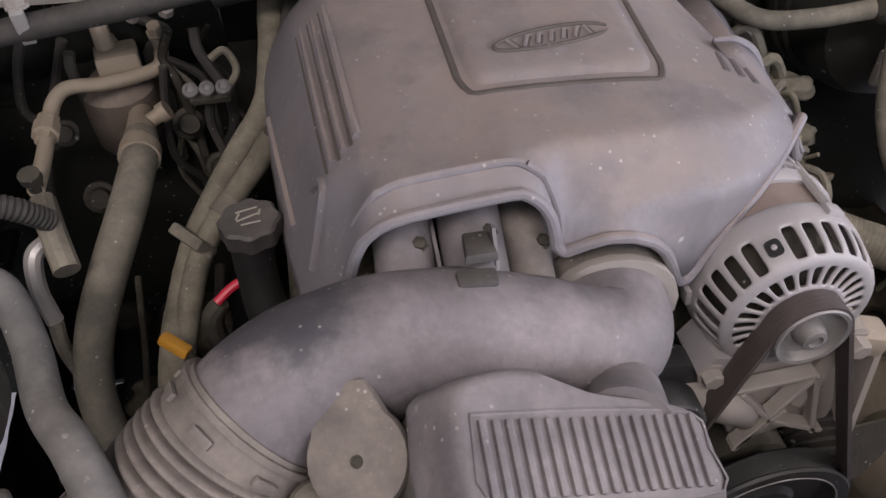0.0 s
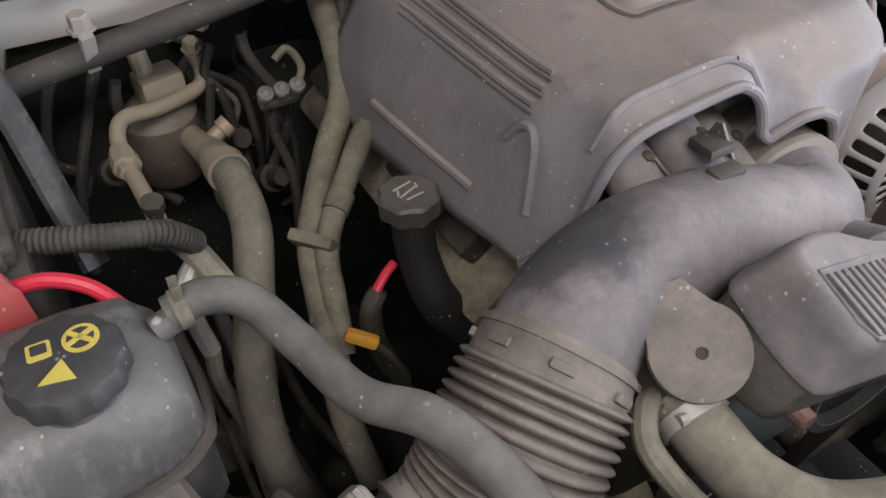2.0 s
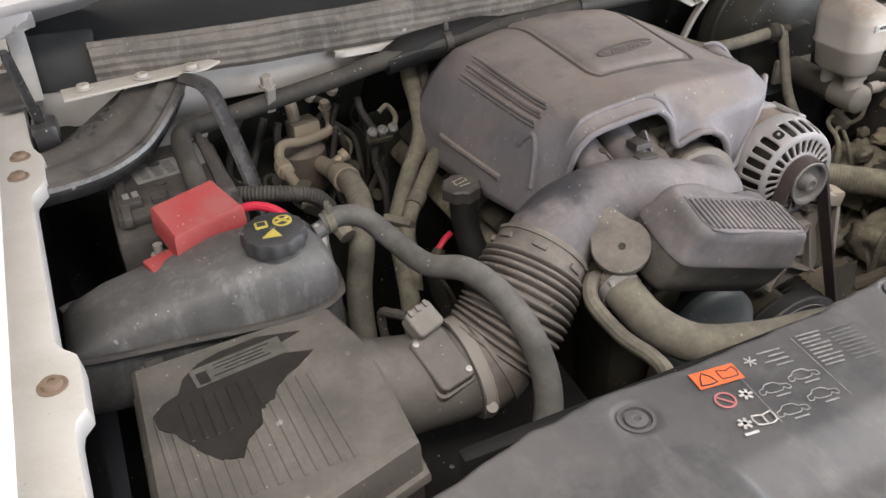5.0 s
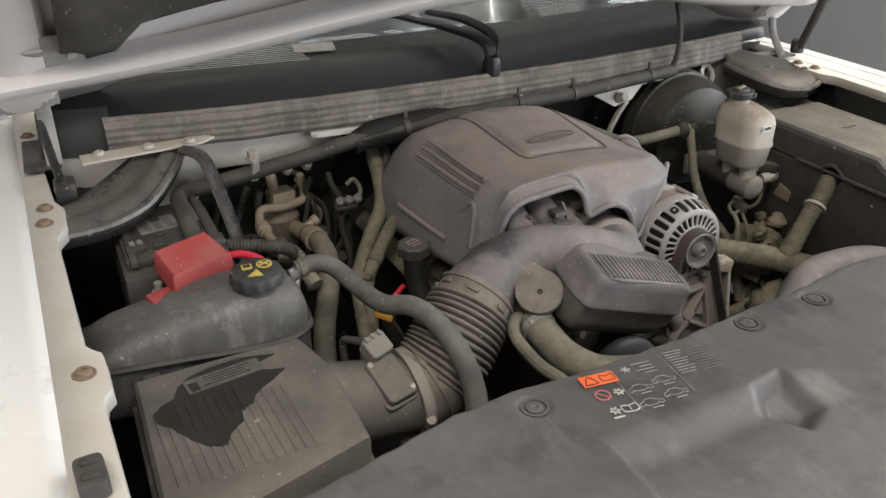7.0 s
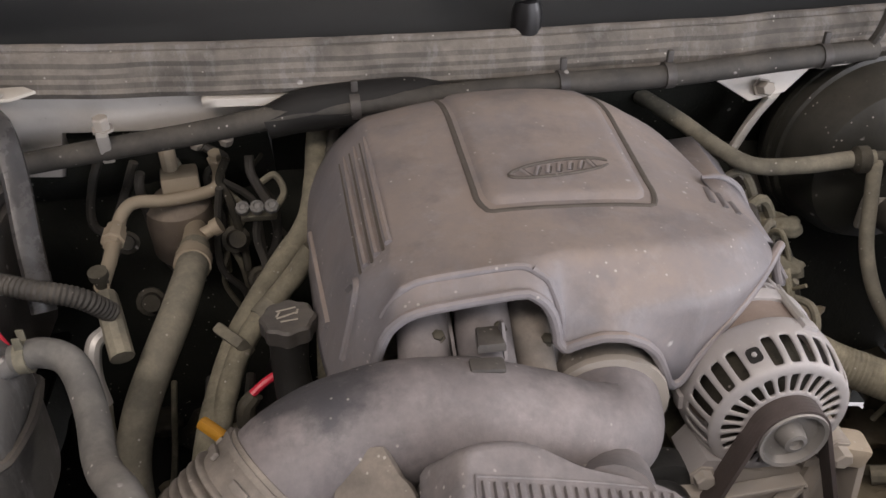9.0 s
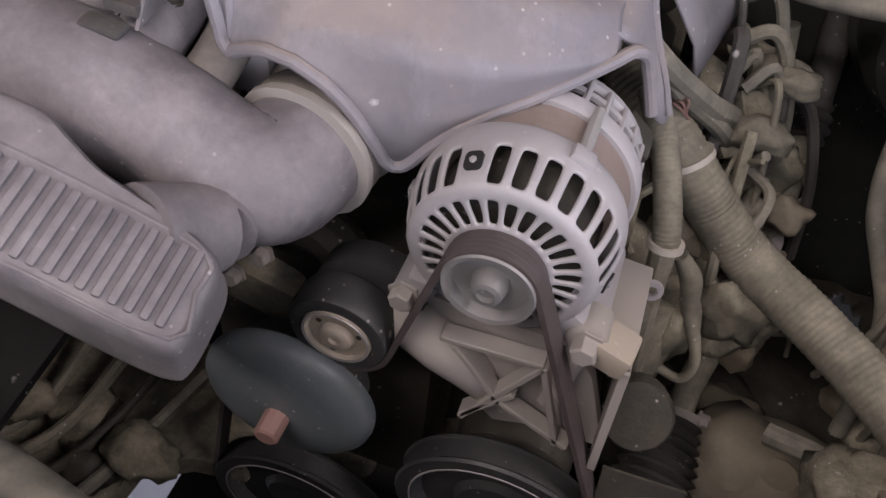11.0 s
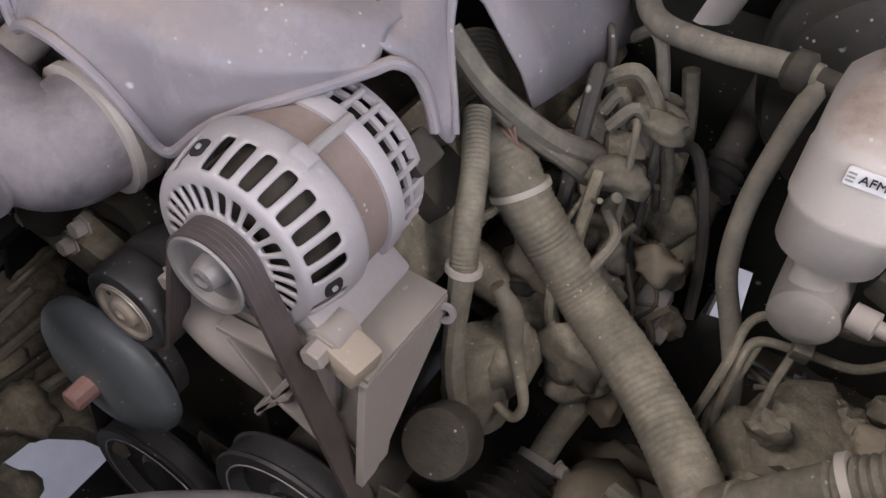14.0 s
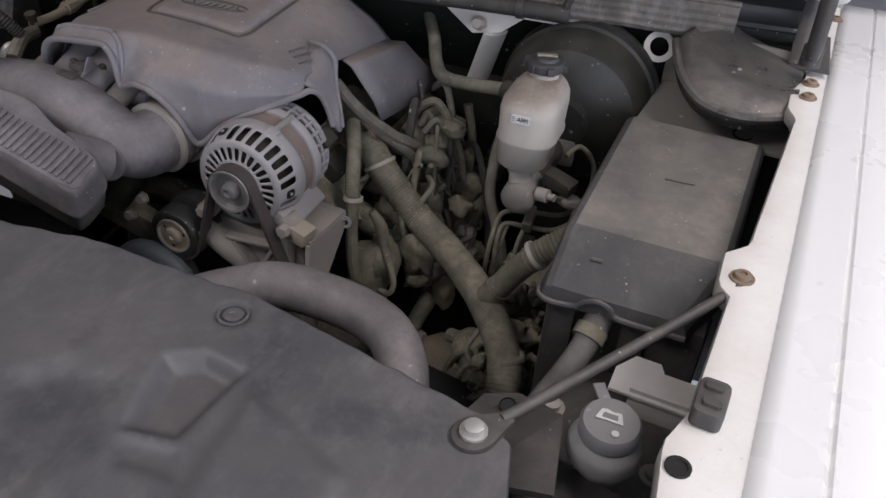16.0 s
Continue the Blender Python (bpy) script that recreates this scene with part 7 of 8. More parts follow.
la = thing("suspension_arm", (0.5, 0.2, 0.6), "dirty forged suspension arm below the steering shaft", "suspension arm")
part("arm", tube([(0.38, 0.10, 0.62), (0.46, 0.16, 0.64), (0.56, 0.22, 0.62), (0.70, 0.25, 0.58)], [0.05, 0.055, 0.05, 0.04], 12, flat=0.6), M_GREASE, la)
part("rear_leg", tube([(0.40, 0.42, 0.64), (0.50, 0.34, 0.64), (0.62, 0.26, 0.60)], 0.04, 12, flat=0.6), M_GREASE, la)
part("engine_mount", rbox(pose(0.33, 0.22, 0.66, 0, 30, 0), 0.14, 0.16, 0.12, 0.02), M_GREASE, la)
sg = thing("steering_gear", (0.53, 0.15, 0.72), "large tan dirty steering gear casting", "steering gear")
part("housing", lathe((0.545, 0.12, 0.62), (-0.1, 0.1, 1), [(0, 0.11), (0.10, 0.115), (0.15, 0.108), (0.172, 0.08), (0.180, 0.03), (0.188, 0.02)], 28), M_TAN, sg)
part("lobe", lump((0.50, 0.16, 0.755), 0.075, (1, 0.9, 0.8), 0.35, 9.0), M_TAN, sg)
part("lobe", lump((0.585, 0.05, 0.74), 0.06, (1, 1.1, 0.8), 0.35, 4.0), M_TAN, sg)
part("cover", lathe((0.50, 0.07, 0.74), (-0.3, -0.75, 0.5), [(0, 0.06), (0.04, 0.058), (0.05, 0.045), (0.052, 0.01)], 24), M_TAN, sg)
part("line", tube([(0.49, 0.06, 0.82), (0.52, 0.04, 0.84), (0.57, 0.05, 0.84), (0.60, 0.10, 0.80), (0.60, 0.18, 0.74)], 0.012, 10), M_TAN, sg)
part("fitting", lathe((0.555, 0.135, 0.80), (0, -0.6, 0.8), [(0, 0.012), (0.008, 0.012), (0.008, 0.005), (0.004, 0.004)], 10), M_BRKT, sg)
part("flat_hose", tube([(0.50, 0.16, 0.84), (0.56, 0.13, 0.86), (0.605, 0.09, 0.82), (0.62, 0.03, 0.74), (0.60, -0.02, 0.68)], 0.013, 10), M_RUBBER, sg)

ss = thing("steering_shaft", (0.43, 0.25, 0.8), "steering shaft with universal joint and rubber boots", "steering shaft")
part("column_tube", tube([(0.463, 0.60, 1.09), (0.459, 0.52, 1.05), (0.457, 0.46, 1.012)], 0.018, 14), M_RUBBER_D, ss)
part("firewall_boot", tube([(0.458, 0.478, 1.022), (0.457, 0.455, 1.008), (0.456, 0.432, 0.992)], [0.022, 0.026, 0.022], 18, rib=(0.014, 0.006)), M_RUBBER_D, ss)
part("upper_tube", tube([(0.456, 0.44, 1.002), (0.454, 0.395, 0.962), (0.452, 0.35, 0.925)], [0.017, 0.0165, 0.015], 14), M_LOOM, ss)
part("joint", rbox(axes_at(V(0.451, 0.338, 0.912), (0.05, 0.75, 0.62), (0, -0.5, 0.8)), 0.05, 0.034, 0.034, 0.007), M_BRKT, ss)
part("joint_cross", rbox(axes_at(V(0.450, 0.322, 0.898), (0.9, 0, -0.2), (0, -0.5, 0.8)), 0.058, 0.018, 0.018, 0.005), M_BRKT, ss)
part("yoke", rbox(axes_at(V(0.447, 0.308, 0.882), (0.1, 0.7, 0.6), (0, -0.5, 0.8)), 0.04, 0.030, 0.026, 0.006), M_BRKT, ss)
part("upper_boot", tube([(0.443, 0.30, 0.872), (0.428, 0.240, 0.838)], [0.019, 0.026], 18, rib=(0.0105, 0.007)), M_RUBBER, ss)
part("lower_shaft", tube([(0.430, 0.248, 0.842), (0.42, 0.205, 0.812), (0.417, 0.172, 0.795)], [0.016, 0.015, 0.015], 14), M_LOOM, ss)
part("collar", lathe((0.4175, 0.180, 0.798), (-0.05, -0.85, -0.42), [(0, 0.016), (0, 0.024), (0.010, 0.024), (0.012, 0.018)], 16), M_BRKT, ss)
part("collar_bolt", hexhead((0.438, 0.176, 0.80), (0.9, -0.2, 0.3), 0.008, 0.012), M_BRKT, ss)
part("lower_boot", tube([(0.416, 0.168, 0.792), (0.410, 0.12, 0.775), (0.404, 0.06, 0.752)], [0.030, 0.044, 0.048], 24, rib=(0.012, 0.009)), M_RUBBER_D, ss)

# ---------------------------------------------------------------- corrugated conduits
cd = thing("wiring_conduit", (0.42, 0.2, 0.95), "thick tan corrugated wiring conduit with pale ties", "conduit", "wiring conduits")
part("sleeve", tube([(0.215, 0.335, 1.145), (0.257, 0.288, 1.126), (0.32, 0.240, 1.092), (0.365, 0.231, 1.048), (0.415, 0.219, 1.010), (0.483, 0.179, 0.995), (0.553, 0.115, 0.990), (0.613, 0.040, 0.985), (0.640, -0.006, 0.970), (0.648, -0.045, 0.93), (0.64, -0.08, 0.86)], 0.0255, 20, rib=(0.0062, 0.0009), wobble=0.025), M_LOOM, cd)
clip_ring("tie", (0.323, 0.239, 1.089), (0.55, -0.2, -0.75), 0.0262, 0.006, M_TIE, cd, "pale nylon cable tie")
cd2 = thing("wiring_conduit", (0.32, 0.14, 1.05), "slim tan corrugated conduit with nylon tie", "conduit", "wiring conduits")
part("sleeve", tube([(0.275, 0.235, 1.155), (0.300, 0.19, 1.135), (0.318, 0.150, 1.105), (0.325, 0.137, 1.082)], 0.0122, 16, rib=(0.0042, 0.0006)), M_LOOM, cd2)
clip_ring("tie", (0.3255, 0.137, 1.080), (0.05, -0.25, -0.9), 0.0132, 0.006, M_TIE, cd2)
part("tail", tube([(0.325, 0.137, 1.085), (0.329, 0.125, 1.03), (0.334, 0.118, 0.97), (0.345, 0.12, 0.90)], [0.012, 0.010, 0.011, 0.009], 10), M_LOOM, cd2)
hz = thing("coolant_pipe", (0.28, 0.26, 1.15), "two slim grey hoses entering below the engine cover", "hose")
part("hose", tube([(0.235, 0.25, 1.21), (0.28, 0.245, 1.175), (0.33, 0.27, 1.13), (0.36, 0.33, 1.08), (0.37, 0.40, 1.0)], 0.011, 10), M_RUBBER, hz)
part("hose", tube([(0.245, 0.255, 1.19), (0.30, 0.25, 1.15), (0.345, 0.285, 1.10), (0.38, 0.34, 1.03)], 0.009, 10), M_RUBBER, hz)

# pans that close the bay towards the floor; the near-black one has deep shade in its colour
pn = thing("under_pan", (0.45, 0.25, 0.64), "dirt-caked steel pan below the steering shaft", "pan", "under pans")
GAPS = [(0.377, 0.463, 0.022, 0.018), (0.598, 0.548, 0.022, 0.016), (0.652, 0.540, 0.030, 0.042), (0.708, 0.474, 0.040, 0.030)]
GAPS_B = [(-0.545, 0.428, 0.036, 0.026), (-0.334, 0.652, 0.013, 0.030)]


def gapped_pan(x0, y0, nu, nv, z, gaps, mat, root):
    """A dented sheet of packed dirt and steel with ragged gaps through to the floor."""
    bm = bmesh.new()
    knots = [[bm.verts.new((x0 + 0.011 * i, y0 + 0.012 * j, z + 0.012 * noise.noise(V(i * 0.25, j * 0.25, 4)))) for j in range(nv)] for i in range(nu)]
    for i in range(nu - 1):
        for j in range(nv - 1):
            x, y = x0 + 0.011 * i + 0.0055, y0 + 0.012 * j + 0.006
            ragged = 1 + 0.5 * noise.noise(V(x * 45, y * 45, 0))
            if all(math.hypot((x - gx) / gw, (y - gy) / gd) > ragged for gx, gy, gw, gd in gaps):
                bm.faces.new((knots[i][j], knots[i + 1][j], knots[i + 1][j + 1], knots[i][j + 1]))
    bmesh.ops.delete(bm, geom=[v for v in bm.verts if not v.link_faces], context="VERTS")
    thicken(part("pan", bm, mat, root), 0.012)


gapped_pan(0.22, -0.02, 58, 54, 0.65, GAPS, M_GREASE, pn)
for k in range(22):
    x, y = 0.27 + 0.42 * noise.cell(V(k * 3.7, 0.5, 0.5)), 0.06 + 0.42 * noise.cell(V(0.5, k * 2.9, 0.5))
    if all(math.hypot(x - gx, y - gy) > 0.085 for gx, gy, gw, gd in GAPS):
        part("dirt_caked_boss", lump((x, y, 0.66), 0.03 + 0.012 * (k % 3), (1.3, 1.0, 0.7), 0.5, 300 + k), (M_ENGINE, M_TAN, M_GREASE)[k % 3], pn)
pn2 = thing("under_pan", (-0.27, 0.3, 0.66), "near-black pan beside the engine block, unlit depth in its colour", "pan", "under pans")
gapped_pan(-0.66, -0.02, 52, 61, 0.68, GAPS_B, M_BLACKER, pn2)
for k in range(16):
    at = (-0.25 - 0.085 * (k % 4) + 0.02 * math.sin(k * 2.3), 0.12 + 0.13 * (k // 4) + 0.03 * math.cos(k * 1.7), 0.69)
    if all(math.hypot(at[0] - gx, at[1] - gy) > 0.08 for gx, gy, gw, gd in GAPS_B):
        part("dirt_caked_boss", lump(at, 0.03 + 0.008 * (k % 3), (1.3, 1.0, 0.8), 0.5, 400 + k), (M_GREASE, M_ENGINE, M_GREASE)[k % 3], pn2)
for k in range(5):
    part("line", tube([(-0.28 - 0.05 * k, 0.05, 0.74), (-0.27 - 0.06 * k, 0.20, 0.77), (-0.30 - 0.05 * k, 0.36, 0.75), (-0.28 - 0.06 * k, 0.52, 0.80)], 0.005 + 0.003 * (k % 3), 8), (M_LOOM, M_RUBBER_D, M_GREYHOSE)[k % 3], pn2)
lc = thing("lower_casting", (-0.15, 0.0, 0.6), "dirt-caked lower engine casting beside the fan", "engine casting")
part("casting", prism([(-0.36, -0.27), (-0.15, -0.24), (-0.13, -0.06), (-0.08, -0.03), (-0.02, -0.02), (0.02, 0.12), (-0.36, 0.12)], 0.03, pose(0, 0, 0.70), 0.012), M_ENGINE, lc)
for k in range(11):
    at = (-0.32 + 0.052 * (k % 6), -0.20 + 0.11 * (k // 6) + 0.03 * (k % 3), 0.705 + 0.02 * (k % 4))
    part("dirt_caked_boss", lump(at, 0.026 + 0.006 * (k % 3), (1.2, 0.9, 0.8), 0.5, 210 + k), M_ENGINE if k % 3 else M_GREASE, lc)
for k in range(4):
    part("line", tube([(-0.34 + 0.05 * k, -0.24, 0.74), (-0.30 + 0.05 * k, -0.15, 0.755), (-0.25 + 0.04 * k, -0.06, 0.74), (-0.24 + 0.05 * k, 0.06, 0.76)], 0.006 + 0.002 * (k % 2), 8), (M_RUBBER, M_LOOM, M_GREASE, M_RUBBER)[k], lc)
part("bolt", hexhead((-0.24, -0.12, 0.70), (0, 0, 1), 0.012, 0.012), M_ENGINE, lc)

# connector cluster and hoses behind the alternator
cl = thing("connector_cluster", (0.37, 0.38, 1.05), "cluster of dusty wiring connectors on the cylinder head", "connectors")
random.seed(7)
for k in range(16):
    x, y, z = random.uniform(0.31, 0.42), random.uniform(0.30, 0.46), random.uniform(0.98, 1.13)
    part("connector", lump((x, y, z), random.uniform(0.014, 0.022), (random.uniform(0.8, 1.7), random.uniform(0.7, 1.1), random.uniform(0.7, 1.2)), 0.45, k * 1.7), random.choice((M_ENGINE, M_LOOM, M_RUBBER)), cl)
for k in range(12):
    x, y, z = random.uniform(0.30, 0.40), random.uniform(0.32, 0.48), random.uniform(1.05, 1.16)
    dx, dy = random.uniform(0.0, 0.10), random.uniform(-0.10, 0.05)
    part("wire", tube([(x, y, z), (x + dx * 0.4, y + dy * 0.3, z + 0.02), (x + dx * 0.8, y + dy * 0.7, z - 0.06), (x + dx, y + dy, z - 0.16)], random.uniform(0.0035, 0.008), 8), random.choice((M_RUBBER, M_LOOM, M_RUBBER_D)), cl)
for k in range(15):
    at = (random.uniform(0.28, 0.43), random.uniform(0.24, 0.47), random.uniform(0.86, 1.03))
    part("dirty_housing", lump(at, random.uniform(0.022, 0.042), (1, random.uniform(0.6, 1.2), random.uniform(0.6, 1.2)), 0.6, k * 3.1), random.choice((M_ENGINE, M_ENGINE, M_GREASE)), cl)
for k in range(24):
    x, y, z = random.uniform(0.27, 0.42), random.uniform(0.24, 0.44), random.uniform(0.96, 1.12)
    p = [V(x, y, z)]
    for q in range(4):
        p.append(p[-1] + V(random.uniform(-0.02, 0.03), random.uniform(-0.035, 0.03), random.uniform(-0.05, 0.006)))
    part("wire", tube(p, random.uniform(0.0025, 0.007), 8, per=5), random.choice((M_ENGINE, M_LOOM, M_RUBBER)), cl)
for k in range(3):
    part("red_wire", tube([(0.288 + 0.006 * k, 0.252, 1.135), (0.300 + 0.004 * k, 0.240, 1.142 + 0.004 * k), (0.312, 0.246, 1.130), (0.318 + 0.004 * k, 0.262, 1.11)], 0.0013, 6), M_PINKNUT, cl)
HSP = [[(0.350, 0.365, 1.010), (0.372, 0.350, 1.018), (0.398, 0.345, 1.000), (0.410, 0.350, 0.985)], [(0.352, 0.345, 0.985), (0.374, 0.325, 0.990), (0.400, 0.322, 0.975), (0.420, 0.335, 0.962)], [(0.356, 0.335, 0.955), (0.378, 0.312, 0.960), (0.404, 0.312, 0.948), (0.432, 0.330, 0.938)], [(0.362, 0.345, 0.930), (0.384, 0.332, 0.928), (0.410, 0.334, 0.922), (0.436, 0.352, 0.918)]]
thicken(part("heat_shield", grid_sheet([[V(*p) for p in row] for row in HSP]), M_TAN, cl, "bent tan heat shield plate", 25), 0.003)
part("drop_hose", tube([(0.352, 0.40, 1.10), (0.366, 0.395, 1.05), (0.378, 0.375, 1.01), (0.392, 0.350, 0.975)], [0.013, 0.012, 0.009, 0.008], 12), M_LOOM, cl)
part("far_hose", tube([(0.395, 0.46, 1.12), (0.412, 0.455, 1.05), (0.414, 0.44, 0.99), (0.408, 0.41, 0.955)], [0.009, 0.008, 0.007, 0.007], 10), M_LOOM, cl)
part("looped_hose", tube([(0.345, 0.165, 1.045), (0.362, 0.165, 1.02), (0.372, 0.160, 0.985), (0.388, 0.150, 0.955), (0.397, 0.145, 0.925), (0.390, 0.142, 0.905), (0.370, 0.15, 0.90), (0.350, 0.16, 0.90)], [0.007, 0.0105, 0.0085, 0.006, 0.005, 0.005, 0.005, 0.005], 12), M_LOOM, cl)
part("side_cover", lump((0.362, 0.175, 0.945), 0.042, (0.7, 0.8, 1.2), 0.3, 61.0), M_ENGINE, cl)
for k, (x, y, z, r) in enumerate(((0.335, 0.36, 1.09, 0.034), (0.375, 0.35, 1.085, 0.026), (0.345, 0.42, 1.10, 0.03), (0.385, 0.41, 1.075, 0.022), (0.36, 0.31, 1.065, 0.02))):
    part("plug_housing", rbox(pose(x, y, z, 20 + 13 * k, 25 - 17 * k, 35 * k), r * 1.5, r * 1.1, r, 0.006), M_ENGINE, cl)
part("tan_plate", prism([(-0.02, -0.03), (0.02, -0.03), (0.022, 0.02), (-0.015, 0.03)], 0.01, axes_at(V(0.40, 0.30, 0.90), (0.9, -0.2, 0.2), (0, -0.5, 0.85)), 0.003), M_TAN, cl)
part("tan_plate", lump((0.392, 0.338, 0.992), 0.032, (0.8, 0.7, 1.3), 0.45, 9.0), M_TAN, cl, "tan dusty cast lump")
part("tan_plate", lump((0.345, 0.352, 1.03), 0.026, (0.9, 0.8, 1.2), 0.5, 17.0), M_TAN, cl)
random.seed(31)
for k in range(38):
    at = (random.uniform(0.33, 0.46), random.uniform(0.20, 0.40), random.uniform(0.84, 1.01))
    part("connector", lump(at, random.uniform(0.012, 0.026), (random.uniform(0.7, 1.4), random.uniform(0.6, 1.1), random.uniform(0.8, 1.7)), 0.5, 130 + k), random.choice((M_ENGINE, M_LOOM, M_TAN, M_ENGINE)), cl)
for k in range(26):
    p = [V(random.uniform(0.36, 0.47), random.uniform(0.22, 0.40), random.uniform(0.90, 1.02))]
    for q in range(4):
        p.append(p[-1] + V(random.uniform(-0.025, 0.025), random.uniform(-0.03, 0.02), random.uniform(-0.045, 0.004)))
    part("wire", tube(p, random.uniform(0.002, 0.005), 7, per=4), random.choice((M_ENGINE, M_LOOM, M_TAN)), cl)
mfd = thing("exhaust_manifold", (0.36, 0.35, 0.85), "dirty cast exhaust manifold and heat shield", "manifold")
for k in range(4):
    part("runner", tube([(0.27, 0.22 + 0.10 * k, 1.0), (0.32, 0.23 + 0.09 * k, 0.97), (0.36, 0.27 + 0.06 * k, 0.90), (0.37, 0.36, 0.80)], 0.024, 12), M_ENGINE, mfd)
part("shield", tube([(0.34, 0.16, 0.98), (0.345, 0.15, 0.92), (0.35, 0.16, 0.84)], [0.028, 0.036, 0.03], 14, flat=0.6), M_ENGINE, mfd)

# ---------------------------------------------------------------- brakes
bo = thing("brake_booster", (0.585, 0.48, 1.03), "large round black dusty brake booster", "brake booster")
part("front_shell", lathe((0.585, 0.50, 1.165), (0, -1, 0), [(0, 0.137), (0.02, 0.138), (0.022, 0.132), (0.06, 0.128), (0.085, 0.115), (0.10, 0.085), (0.106, 0.045), (0.125, 0.042), (0.126, 0.01)], 48), M_BOOST, bo)
part("rear_shell", lathe((0.585, 0.50, 1.165), (0, 1, 0), [(0, 0.141), (0.012, 0.141), (0.014, 0.135), (0.05, 0.128), (0.08, 0.10), (0.082, 0.02)], 48), M_BOOST, bo, "dusty rear shell with rolled rim")
mc = thing("master_cylinder", (0.57, 0.25, 1.09), "cast aluminium brake master cylinder under the reservoir", "brake cylinder")
part("cylinder", lathe((0.572, 0.385, 1.118), (0, -1, -0.02), [(0, 0.03), (0.02, 0.026), (0.15, 0.026), (0.17, 0.027), (0.178, 0.022), (0.182, 0.01)], 24), M_RUBBER_D, mc)
part("nose", lathe((0.572, 0.262, 1.1155), (0, -1, -0.02), [(0, 0.0268), (0.045, 0.0272), (0.056, 0.0265), (0.062, 0.021), (0.065, 0.010)], 24), M_PLUG, mc, "pale cast nose of the cylinder")
part("flange", rbox(pose(0.572, 0.378, 1.118), 0.09, 0.012, 0.05, 0.008), M_PLUG, mc)
part("sensor_plug", rbox(pose(0.628, 0.235, 1.145, 0, 10, -15), 0.05, 0.03, 0.022, 0.005), M_GREASE, mc)
part("valve", lathe((0.60, 0.215, 1.128), (0.9, -0.2, 0.1), [(0, 0.011), (0.018, 0.011), (0.019, 0.006), (0.03, 0.006)], 12), M_BRKT, mc)
rv = thing("brake_fluid_reservoir", (0.565, 0.26, 1.14), "translucent cream brake fluid reservoir with brown dust", "reservoir")
secs = []
for z, x, y, w, d, r in ((1.163, 0.565, 0.25, 0.064, 0.092, 0.026), (1.169, 0.565, 0.25, 0.076, 0.108, 0.033), (1.205, 0.566, 0.252, 0.082, 0.117, 0.034), (1.209, 0.567, 0.254, 0.090, 0.124, 0.036), (1.214, 0.567, 0.254, 0.090, 0.124, 0.036), (1.218, 0.567, 0.254, 0.086, 0.12, 0.034), (1.255, 0.567, 0.256, 0.088, 0.124, 0.034), (1.270, 0.567, 0.259, 0.084, 0.118, 0.032), (1.279, 0.568, 0.266, 0.072, 0.10, 0.03), (1.287, 0.568, 0.276, 0.055, 0.07, 0.024), (1.289, 0.568, 0.280, 0.05, 0.055, 0.02)):
    secs.append([V(x + px, y + py, z) for px, py in rounded(w, d, r, 6)])
part("body", hull_loft(secs), M_RES, rv, "", 50)
for dy in (-0.022, 0.030):
    part("outlet", lathe((0.567, 0.248 + dy, 1.130), (0, 0, 1), [(0, 0.017), (0.022, 0.017), (0.024, 0.021), (0.034, 0.021)], 20), M_RES, rv)
part("neck", lathe((0.568, 0.284, 1.285), (0, -0.02, 1), [(0, 0.022), (0.014, 0.022)], 20), M_RES, rv)
part("cap", lathe((0.568, 0.284, 1.298), (0, -0.02, 1), [(0, 0.026), (0.003, 0.029), (0.012, 0.029), (0.015, 0.026), (0.016, 0.018), (0.020, 0.016), (0.021, 0.006)], 24), M_CAP, rv, "black screw cap with dusty top")
for a in range(0, 360, 60):
    part("cap_lug", rbox(pose(0.568 + 0.029 * math.cos(radians(a)), 0.284 + 0.029 * math.sin(radians(a)), 1.305, 0, 0, a), 0.008, 0.012, 0.012, 0.002), M_CAP, rv)
part("cap_sign", rbox(pose(0.568, 0.284, 1.3195, 0, 0, 20), 0.03, 0.008, 0.003, 0.001), M_TAN, rv)
part("label", prism(rounded(0.028, 0.013, 0.002), 0.0015, pose(0.564, 0.1925, 1.254, 88, 0, 0)), M_LABEL, rv, "small white printed label")
fcv = bpy.data.curves.new("label_text", "FONT")
fcv.body, fcv.size, fcv.align_x, fcv.align_y, fcv.extrude = "AFM", 0.0088, "CENTER", "CENTER", 0.0004
fcv.materials.append(M_INK)
ft = new("label_text", fcv)
ft.matrix_basis = pose(0.5670, 0.1918, 1.2543, 88, 0, 0)
ft.parent = rv
ft.matrix_parent_inverse = WORLD_OF[rv].inverted()
for k in range(3):
    part("label_bar", prism([(-0.0025, -0.0006), (0.0025, -0.0006), (0.0025, 0.0006), (-0.0025, 0.0006)], 0.0004, pose(0.5535, 0.1916, 1.257 - 0.003 * k, 88, 0, 0)), M_LABELG, rv)

